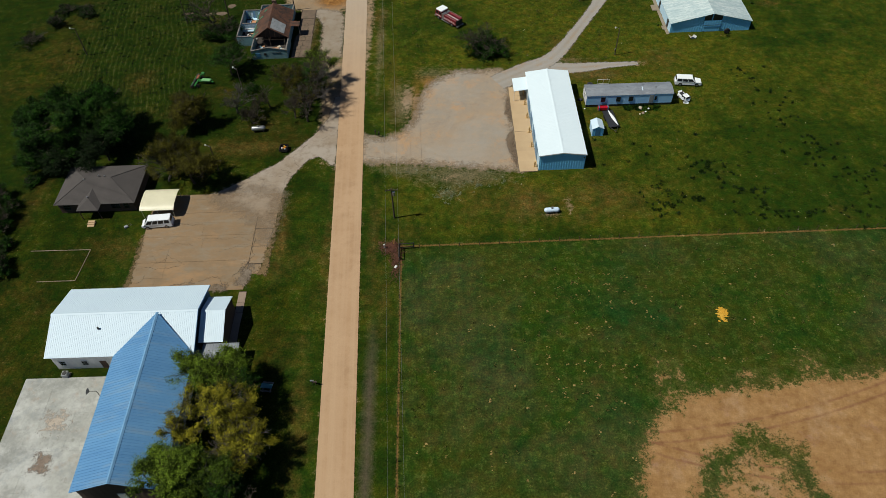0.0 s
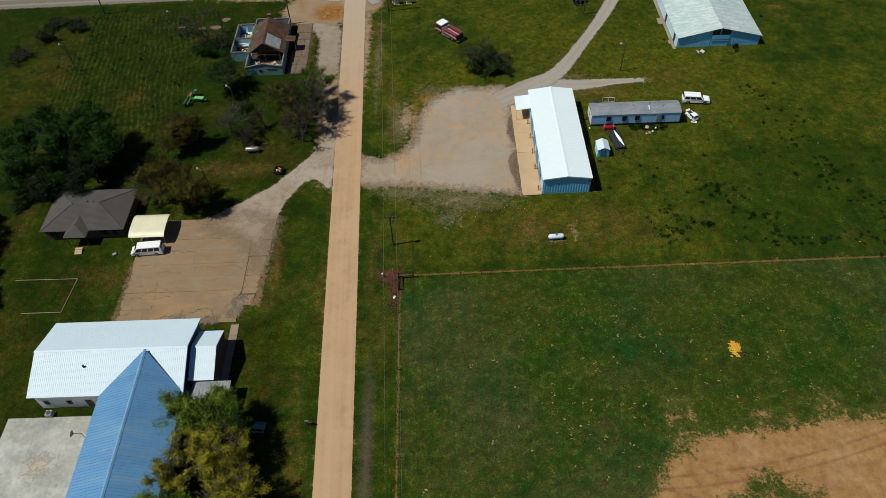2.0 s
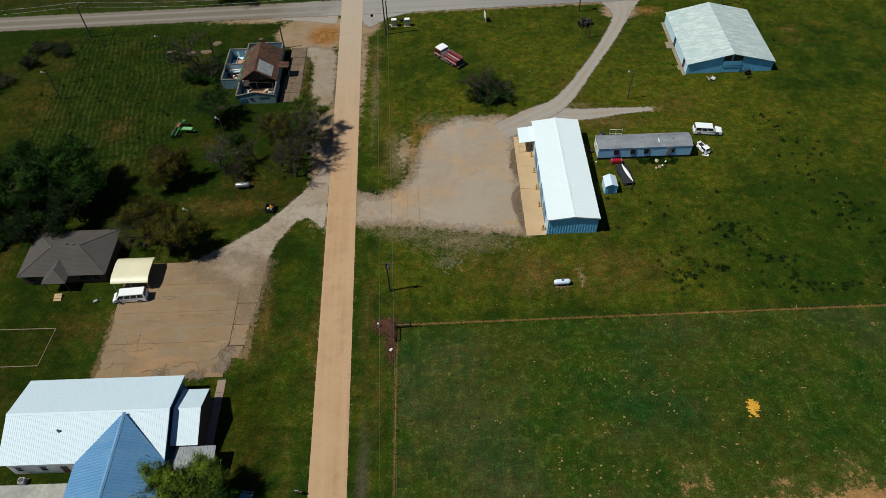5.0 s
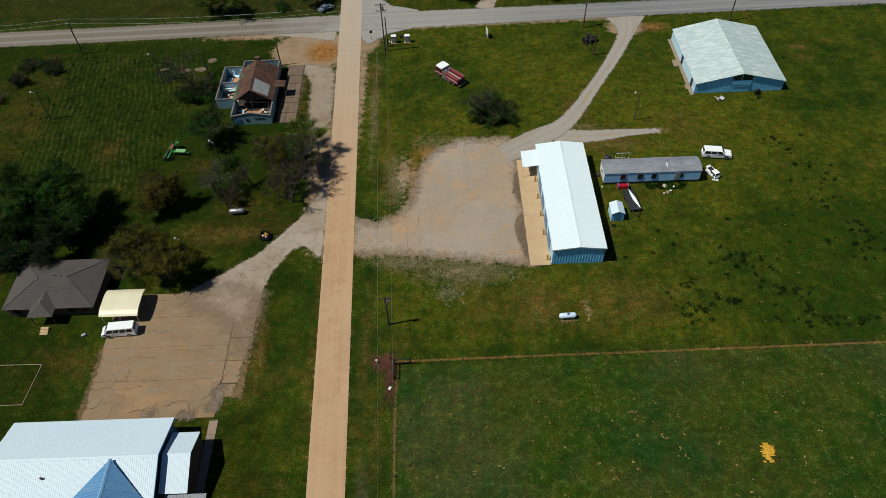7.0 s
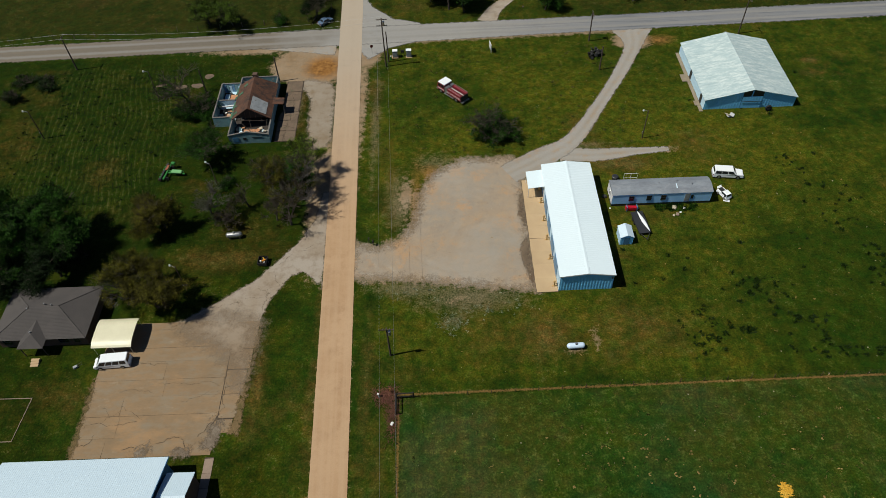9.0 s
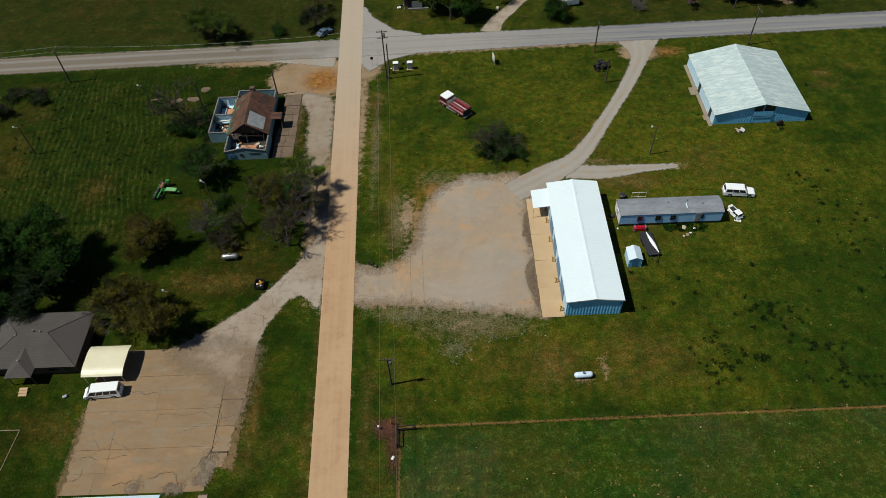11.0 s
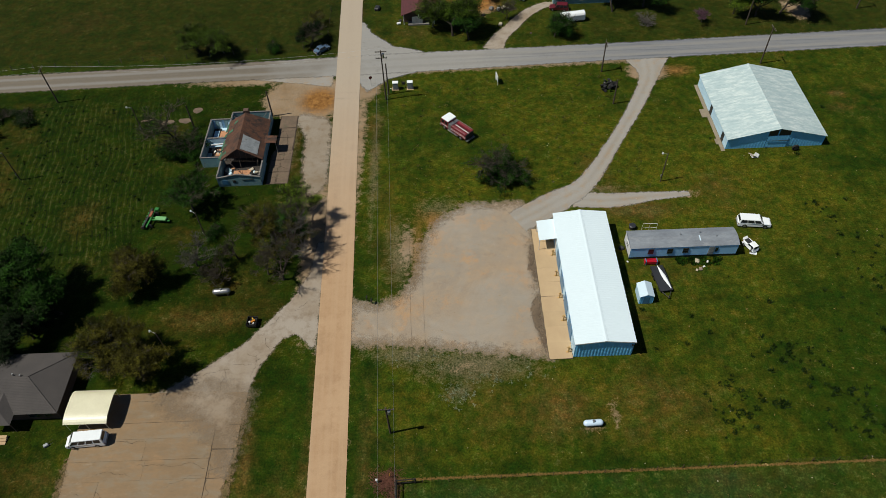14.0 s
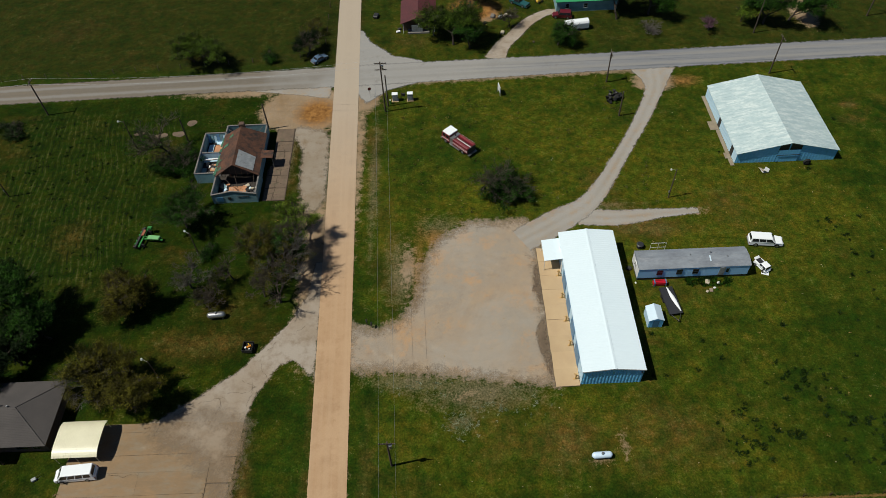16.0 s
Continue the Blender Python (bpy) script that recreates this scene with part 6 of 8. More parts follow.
def tree(x, y, h, r, leaf, count, size, label, seed, bark=None, depth=4, name="tree", group="", low=0.0, stems=1, kids=3, lean=(0, 0), clump=0.55, dense=170):
    rng, nrng = random.Random(seed), np.random.RandomState(seed)
    segs, tips = [], []
    for s in range(stems):
        a = rng.uniform(0, 6.28)
        d = Vector((math.cos(a) * 0.35 * (stems > 1) + lean[0], math.sin(a) * 0.35 * (stems > 1) + lean[1], 1)).normalized()
        grow(rng, segs, tips, Vector((0, 0, -0.15)), d, h * (0.30 if not low else 0.2), 0.034 * h / stems ** 0.4, depth, 0.85, 1, kids)
    tip = np.array([t[:] for t in tips])
    # fit the crown to its height and spread
    sx = r / max(np.percentile(np.hypot(tip[:, 0] - tip[:, 0].mean(), tip[:, 1] - tip[:, 1].mean()), 92), 0.1)
    sz = h / max(tip[:, 2].max(), 0.1)
    fit_ = Vector((sx, sx, sz))
    g = thing(name, (x, y, 0), label, "tree" if h > 3 else "bush", group)
    verts, faces = [], []
    for p, q, r0, r1, dep in segs:
        p, q = Vector(a * b for a, b in zip(p, fit_)), Vector(a * b for a, b in zip(q, fit_))
        p.z = max(p.z, -0.15)
        dd = (q - p)
        if dd.length < 1e-4:
            continue
        dd.normalize()
        u = dd.cross(Vector((0.3, 0.2, 1)) if abs(dd.z) < 0.9 else Vector((1, 0, 0))).normalized()
        w = dd.cross(u)
        n = 7 if dep >= depth else 4 if dep > 1 else 3
        b = len(verts)
        for c, rr in ((p, max(r0, 0.022)), (q, max(r1, 0.015))):
            verts += [tuple(c + (u * math.cos(6.2832 * i / n) + w * math.sin(6.2832 * i / n)) * rr) for i in range(n)]
        faces += [(b + i, b + (i + 1) % n, b + n + (i + 1) % n, b + n + i) for i in range(n)]
    t = new("trunk", raw_mesh("trunk", verts, faces, bark or M_BARK))
    t.parent = g
    tagged(t, "branching trunk and limbs")
    if count:
        # leaves grow along short sprays, and the sprays sit in clumps round some of the twig ends
        per = 10
        sprays, size = int(count * 0.42), size * 0.56
        count = sprays * per
        tip = tip * np.array(fit_[:])
        if low:
            tip[:, 2] *= 1 - low * nrng.rand(len(tip))
        pick = nrng.choice(len(tip), min(len(tip), max(24, sprays // (dense // 4))), replace=False)
        k = pick[nrng.randint(0, len(pick), sprays)]
        c = tip[k] + nrng.normal(0, 1, (sprays, 3)) * np.array((clump, clump, clump * 0.6)) * (0.35 + 0.65 * nrng.rand(len(tip))[k])[:, None]
        mid_ = np.array((tip[:, 0].mean(), tip[:, 1].mean(), tip[:, 2].mean() * 0.8))
        inner = nrng.rand(sprays) < (0.16 if sprays > 2500 else 0.0)
        c[inner] = mid_ + (c[inner] - mid_) * 0.62
        way = 0.9 * (c - mid_) / np.array((r, r, h * 0.5)) + np.array((0, 0, 0.25)) + nrng.normal(0, 0.45, (sprays, 3))
        way /= np.linalg.norm(way, axis=1, keepdims=True)
        along = np.tile(np.linspace(-0.45, 0.5, per), sprays) * np.repeat(0.55 + 0.9 * nrng.rand(sprays), per)
        c = np.repeat(c, per, 0) + np.repeat(way, per, 0) * along[:, None] + nrng.normal(0, 0.055, (count, 3))
        c[:, 2] = np.maximum(c[:, 2], 0.15)
        face = 0.8 * np.repeat(way, per, 0) + np.array((-0.1, 0, 0.4)) + nrng.normal(0, 0.5, (count, 3))
        face /= np.linalg.norm(face, axis=1, keepdims=True)
        u = np.cross(face, nrng.normal(0, 1, (count, 3)))
        u /= np.linalg.norm(u, axis=1, keepdims=True)
        w = np.cross(face, u)
        sc = (size * (0.6 + 0.8 * nrng.rand(count)) * np.where(np.repeat(inner, per), 1.6, 1.0))[:, None]
        v = np.stack((c - u * sc, c + u * sc, c + w * sc * 1.15), 1).reshape(-1, 3)
        cr = new("crown", many_triangles("crown", v, leaf))
        cr.parent = g
        tagged(cr, "crown of many small leaves")
    return g


GREENTREE, BARE, OLIVE = "broad tree with dense dark green crown", "bare grey-branched tree just budding", "rounded tree with olive spring leaves"
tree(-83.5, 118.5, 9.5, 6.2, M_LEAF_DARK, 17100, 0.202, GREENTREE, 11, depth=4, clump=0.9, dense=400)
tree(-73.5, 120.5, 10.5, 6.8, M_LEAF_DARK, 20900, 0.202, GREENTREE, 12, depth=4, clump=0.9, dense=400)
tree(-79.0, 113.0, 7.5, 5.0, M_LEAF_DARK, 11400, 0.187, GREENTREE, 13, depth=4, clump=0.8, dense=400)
# Two added near-black trees fill in the big trees' shade behind the house.
tree(-69.0, 112.4, 7.0, 5.0, M_LEAF_NEARBLACK, 12000, 0.18, "added near-black tree standing in for shade behind the house", 94, depth=4, clump=0.8, low=0.3)
tree(-74.6, 110.8, 6.4, 4.4, M_LEAF_NEARBLACK, 8000, 0.18, "added near-black tree standing in for shade behind the house", 95, depth=4, clump=0.8, low=0.3)
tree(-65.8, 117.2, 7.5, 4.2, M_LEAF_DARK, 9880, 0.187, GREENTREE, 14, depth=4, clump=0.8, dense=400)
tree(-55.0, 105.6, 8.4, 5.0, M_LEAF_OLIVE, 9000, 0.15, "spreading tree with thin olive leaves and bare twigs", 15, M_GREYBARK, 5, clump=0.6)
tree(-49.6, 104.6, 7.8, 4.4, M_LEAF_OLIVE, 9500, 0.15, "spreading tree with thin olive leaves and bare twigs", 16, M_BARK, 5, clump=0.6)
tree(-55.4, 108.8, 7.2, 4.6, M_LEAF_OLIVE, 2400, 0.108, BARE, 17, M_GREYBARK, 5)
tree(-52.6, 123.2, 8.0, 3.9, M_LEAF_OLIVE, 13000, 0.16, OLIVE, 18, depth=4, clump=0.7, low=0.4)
tree(-44.6, 126.6, 6.6, 3.6, M_LEAF_OLIVE, 300, 0.1, BARE, 19, M_GREYBARK, 5)
tree(-40.6, 124.3, 4.2, 3.4, M_LEAF_OLIVE, 500, 0.12, "low bare brushy tree beside the gas tank", 20, M_BARK, 5, low=0.4, stems=3)
tree(-37.6, 128.0, 5.4, 1.9, None, 0, 0.1, BARE, 21, M_BARK, 4)
tree(-31.2, 131.4, 8.2, 4.4, M_LEAF_OLIVE, 6080, 0.122, OLIVE, 22, depth=5, clump=0.5)
tree(-29.4, 127.8, 9.2, 5.0, M_LEAF_OLIVE, 700, 0.13, BARE, 23, M_GREYBARK, 5)
tree(-28.8, 122.8, 7.6, 4.8, M_LEAF_OLIVE, 350, 0.12, BARE, 24, M_BARK, 5)
tree(-27.4, 136.2, 7.6, 4.0, M_LEAF_GREEN, 4940, 0.115, "slender tree with fresh green leaves by the road", 25, depth=5, clump=0.5)
tree(-28.6, 130.8, 8.4, 4.6, M_LEAF_DARK, 5200, 0.12, "dark budding tree overhanging the road", 59, M_BARK, 5, clump=0.4)
tree(-31.6, 124.0, 5.0, 2.6, None, 0, 0.1, BARE, 26, M_BARK, 5)
tree(-56.0, 161.4, 7.8, 5.6, M_LEAF_DARK, 260, 0.14, BARE, 27, M_BARK, 5)
tree(-53.4, 156.6, 3.8, 4.2, M_LEAF_DARK, 9000, 0.144, "low dark green thicket", 28, depth=4, low=0.7, stems=3)
tree(-48.3, 140.6, 6.4, 4.8, M_LEAF_DARK, 7600, 0.122, "spreading tree with sparse dark green leaves", 29, depth=5, clump=0.5)
tree(-42.6, 133.6, 1.8, 1.6, M_LEAF_DARK, 2280, 0.115, "small dark green bush", 30, depth=3, name="bush", low=0.8, stems=3)
# the tall trees by the hall wing
FRESH, BUDS, SPARSE = "tall tree with fresh green leaves beside the hall", "tall tree with yellow-green leaves and bare limbs", "tall tree with sparse dark leaves"
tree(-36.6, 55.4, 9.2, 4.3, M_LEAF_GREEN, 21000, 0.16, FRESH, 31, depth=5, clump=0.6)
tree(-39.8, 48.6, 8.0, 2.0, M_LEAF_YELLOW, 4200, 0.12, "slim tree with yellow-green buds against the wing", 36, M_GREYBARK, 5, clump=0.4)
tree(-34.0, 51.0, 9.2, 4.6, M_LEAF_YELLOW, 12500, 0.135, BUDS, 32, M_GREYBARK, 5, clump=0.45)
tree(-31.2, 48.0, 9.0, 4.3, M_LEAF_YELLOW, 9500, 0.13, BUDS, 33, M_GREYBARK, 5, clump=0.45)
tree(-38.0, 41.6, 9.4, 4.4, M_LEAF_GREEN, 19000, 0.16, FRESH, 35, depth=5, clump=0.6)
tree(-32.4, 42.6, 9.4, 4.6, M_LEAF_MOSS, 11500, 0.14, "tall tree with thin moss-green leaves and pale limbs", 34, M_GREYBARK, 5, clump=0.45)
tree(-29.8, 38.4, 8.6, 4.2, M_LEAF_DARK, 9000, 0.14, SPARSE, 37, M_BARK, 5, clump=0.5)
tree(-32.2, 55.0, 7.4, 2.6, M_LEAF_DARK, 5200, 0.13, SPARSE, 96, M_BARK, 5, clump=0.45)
# the yard tree, bare above and thick below
tree(10.6, 147.6, 6.8, 4.2, M_LEAF_DARK, 500, 0.12, "bare tree with dark tangled branches in the yard", 38, M_BARK, 4)
tree(12.2, 145.8, 3.0, 4.8, M_LEAF_DARK, 9000, 0.17, "dark thicket round the bare yard tree", 39, M_BARK, 4, name="thicket", low=0.7, stems=5)
# north of the crossroad
tree(-57.5, 192.6, 6.0, 4.4, M_LEAF_MOSS, 6700, 0.144, "wide tree with fresh green leaves at the pasture edge", 40, depth=4, clump=0.7, stems=2)
tree(-51.6, 192.0, 6.2, 4.2, M_LEAF_MOSS, 6700, 0.144, "wide tree with fresh green leaves at the pasture edge", 41, depth=4, clump=0.7, stems=2)
tree(-39.6, 192.4, 2.2, 1.5, M_LEAF_DARK, 2660, 0.115, "small dark cedar bush by the road", 42, depth=3, name="bush", low=0.8, stems=2)
tree(-31.2, 192.8, 5.4, 3.4, M_LEAF_NEARBLACK, 2500, 0.15, "dark scrubby tree by the road", 43, M_BARK, 5, stems=2)
tree(-30.4, 201.0, 3.8, 2.6, M_LEAF_OLIVE, 700, 0.15, "thin roadside scrub tree", 44, M_BARK, 4)
tree(3.2, 195.4, 9.4, 6.2, M_LEAF_MOSS, 20000, 0.173, "large round tree with bright green leaves", 45, depth=4, clump=0.85, low=0.3)
tree(7.0, 193.6, 6.0, 3.0, M_LEAF_DARK, 6000, 0.158, "dark green tree by the road", 46, depth=4, clump=0.7)
tree(-1.4, 199.5, 6.5, 2.6, None, 0, 0.1, BARE, 47, M_GREYBARK, 5)
tree(27.4, 193.4, 5.6, 3.1, M_LEAF_DARK, 7980, 0.13, "dense dark cedar beside the road", 48, depth=4, low=0.6, clump=0.6)
tree(43.0, 203.2, 8.5, 4.6, M_LEAF_DARK, 9500, 0.173, GREENTREE, 49, depth=4, clump=0.8, dense=400)
tree(51.0, 204.6, 8.5, 4.8, M_LEAF_DARK, 9500, 0.173, GREENTREE, 50, depth=4, clump=0.8, dense=400)
tree(77.0, 198.6, 8.0, 4.2, M_LEAF_DARK, 8740, 0.173, GREENTREE, 51, depth=4, clump=0.8, dense=400)
tree(83.2, 199.4, 8.4, 4.6, M_LEAF_DARK, 9500, 0.173, GREENTREE, 52, depth=4, clump=0.8, dense=400)
tree(72.0, 200.0, 4.5, 2.4, M_LEAF_GREEN, 3040, 0.144, "small green roadside tree", 53, depth=4, clump=0.6)
tree(16.6, 201.6, 4.4, 2.8, M_LEAF_DARK, 120, 0.12, BARE, 54, M_BARK, 5)
tree(63.4, 196.8, 3.2, 1.7, M_LEAF_PINK, 900, 0.13, "small redbud with pink blossom", 55, M_BARK, 4)
tree(50.2, 197.2, 1.6, 3.0, None, 0, 0.1, "fallen grey limbs lying in the grass", 56, M_GREYBARK, 4, name="fallen_branches", stems=4)
tree(8.0, 212.0, 7.0, 4.0, M_LEAF_GREEN, 5700, 0.173, "green tree behind the red-roofed house", 57, depth=4, clump=0.8)
tree(14.0, 216.5, 7.0, 4.0, M_LEAF_DARK, 5700, 0.173, GREENTREE, 58, depth=4, clump=0.8)
# scrub along the west ditch
for k, (x, y, h, r) in enumerate(((-84.5, 97.0, 3.4, 2.6), (-87.0, 100.5, 3.6, 2.8), (-85.5, 92.5, 3.0, 2.4), (-79.5, 84.0, 3.2, 2.6), (-82.3, 106.5, 1.6, 1.4), (-83.5, 111.5, 1.4, 1.4), (-81.5, 89.0, 1.8, 1.6))):
    tree(x, y, h, r, M_LEAF_DARK, 1600, 0.2, "dark ditch-side scrub bush", 60 + k, M_BARK, 4, name="scrub_bush", low=0.6, stems=3, group="ditch scrub")
for k, (x, y, h, r) in enumerate(((-92.0, 171.0, 1.2, 2.2), (-97, 170.4, 1.4, 2.6), (-101, 158, 1.6, 3.0), (-96.5, 163.2, 2.6, 2.0), (-90.5, 168.0, 1.8, 1.5))):
    tree(x, y, h, r, M_WEED, 700, 0.2, "low dark scrub at the field edge", 70 + k, M_BARK, 4, name="scrub_bush", low=0.6, stems=3, group="field scrub")


def scatter(name, pts, sizes, blades, material, label, seed, height=0.6):
    """Many small tufts in one mesh."""
    nrng = np.random.RandomState(seed)
    n = len(pts) * blades
    c = np.repeat(np.array(pts), blades, 0)
    s = np.repeat(np.array(sizes), blades)
    off = nrng.normal(0, 0.45, (n, 2)) * s[:, None]
    base = np.column_stack((c + off, np.full(n, 0.0)))
    tipv = base + np.column_stack((nrng.normal(0, 0.35, (n, 2)) * s[:, None], s * height * (0.5 + nrng.rand(n))))
    a = nrng.rand(n) * 6.28
    side = np.column_stack((np.cos(a), np.sin(a), np.zeros(n))) * (0.16 * s)[:, None]
    v = np.stack((base - side, base + side, tipv + side * 0.4, tipv - side * 0.4), 1).reshape(-1, 3)
    ob = new(name, raw_mesh(name, v.tolist(), np.arange(n * 4).reshape(-1, 4).tolist(), material))
    return tagged(ob, label, "grass", kind="stuff")


nr = np.random.RandomState(7)
pts, sz = [], []
for cx, cy, rx, ry, n in ((42, 97, 4.5, 3.0, 26), (41, 94, 3, 2.5, 14), (48.5, 96, 1.2, 1.5, 12), (54, 104, 4, 3, 30), (58, 98, 4, 2, 14), (66, 91.5, 9, 1.6, 30), (60, 95, 5, 3, 10), (76, 108, 4, 5, 24), (84, 100, 6, 6, 26), (73, 122, 5, 9, 26), (69, 132, 3, 5, 14), (80, 92, 8, 3, 20), (60, 110, 22, 12, 26), (70, 160, 14, 10, 14)):
    for k in range(n):
        pts.append((cx + nr.normal() * rx * 0.55, cy + nr.normal() * ry * 0.55))
        sz.append(nr.uniform(0.2, 0.55))
scatter("weed_clumps", pts, sz, 26, M_WEED, "dark clumps of weeds in the grass", 8)
pts = [(nr.uniform(-92, -58), nr.uniform(124, 174)) for k in range(420)]
scatter("stubble_clumps", pts, [nr.uniform(0.15, 0.4) for p in pts], 14, M_WEED, "dark stubble tufts in the mown lot", 9)
pts = [(nr.uniform(-6, 78), nr.uniform(44, 84)) for k in range(520)] + [(nr.uniform(-50, -38), nr.uniform(138, 172)) for k in range(160)] + [(nr.uniform(-14, 40), nr.uniform(140, 178)) for k in range(350)]
px_, py_ = np.array(pts).T
clear_ = np.maximum.reduce([sdf(px_, py_, YARD_RING), sdf(px_, py_, DIRT_RING)] + [q.z / 2 - np.hypot(px_ - q.x, py_ - q.y) for q in spline(DRIVE, 1.0) + spline(SPUR, 1.0)]) < -1.0
pts = [p for p, ok in zip(pts, clear_) if ok]
scatter("grass_tufts", pts, [nr.uniform(0.15, 0.42) for p in pts], 12, leaf_material("dry_tufts", (0.05, 0.06, 0.012), (0.16, 0.14, 0.045), 0.1), "small dry tufts of grass", 10)

pts = [(sr_x, sr_y) for sr_x, sr_y in zip(nr.normal(1.0, 1.5, 60), nr.normal(99.6, 1.3, 60))] + [(x_, y_) for x_, y_ in zip(nr.normal(8.0, 3.0, 50), nr.normal(101.8, 1.2, 50))] + [(x_, y_) for x_, y_ in zip(nr.normal(-5.0, 3.0, 25), nr.normal(105.6, 0.8, 25))]
scatter("pale_weeds", pts, [nr.uniform(0.15, 0.4) for q in pts], 10, leaf_material("grey_green_weeds", (0.10, 0.13, 0.07), (0.30, 0.32, 0.22), 0.0), "pale grey-green dry weeds at the yard edge", 14, 0.4)


def litter(name, pts, size, material, label, seed):
    """Small low flat clumps lying in the grass, each an uneven five-sided mound."""
    rg_ = random.Random(seed)
    v, f = [], []
    for x, y in pts:
        for q in range(rg_.randint(1, 4)):
            s, b, o = size * rg_.uniform(0.4, 1.2), len(v), rg_.uniform(0, 6.28)
            cx, cy, st = x + rg_.gauss(0, size * 0.9), y + rg_.gauss(0, size * 0.9), rg_.uniform(0.35, 1)
            for k in range(6):
                e, rr = o + k * 1.047, s * rg_.uniform(0.5, 1.1)
                v.append((cx + math.cos(e) * rr, cy + math.sin(e) * rr * st, 0.01))
            v.append((cx, cy, 0.05 + s * 0.2))
            f += [(b + k, b + (k + 1) % 6, b + 6) for k in range(6)]
    return tagged(new(name, raw_mesh(name, v, f, material)), label, "straw", kind="stuff")


M_STRAW = leaf_material("dead_straw", (0.16, 0.115, 0.04), (0.36, 0.25, 0.10), 0.0)
sr = random.Random(31)
pts = [(sr.gauss(cx, sx), sr.gauss(cy, sy)) for cx, cy, sx, sy, n in ((27, 74.5, 4.5, 2.2, 20), (8, 71, 5, 4, 9), (20, 76.5, 4, 2, 7), (33, 71, 3, 2.5, 8), (15, 60, 8, 6, 16), (24, 48, 4, 7, 22), (22, 57, 5, 3, 14), (48, 66, 14, 6, 26), (60, 76, 12, 5, 20), (5, 50, 8, 8, 12), (40, 62, 10, 3, 16)) for k in range(n)]
litter("straw_clumps", pts, 0.20, M_STRAW, "small tan clumps of dead straw in the pasture", 32)
litter("pale_tufts", [(sr.uniform(-6, 85), sr.uniform(89, 150)) for k in range(120)], 0.12, M_STRAW, "tiny pale dry tufts in the lawn", 33)
litter("sulphur_heap", [(46 + 0.75 * math.cos(k * 2.4) * math.sqrt(k / 46), 69.4 + 0.85 * math.sin(k * 2.4) * math.sqrt(k / 46)) for k in range(46)] + [(sr.gauss(45.8, 0.22), sr.gauss(68.2, 0.35)) for k in range(14)], 0.26, leaf_material("yellow_feed", (0.50, 0.27, 0.03), (0.62, 0.38, 0.06), 0.0), "bright yellow scattered feed heap in the field", 34)


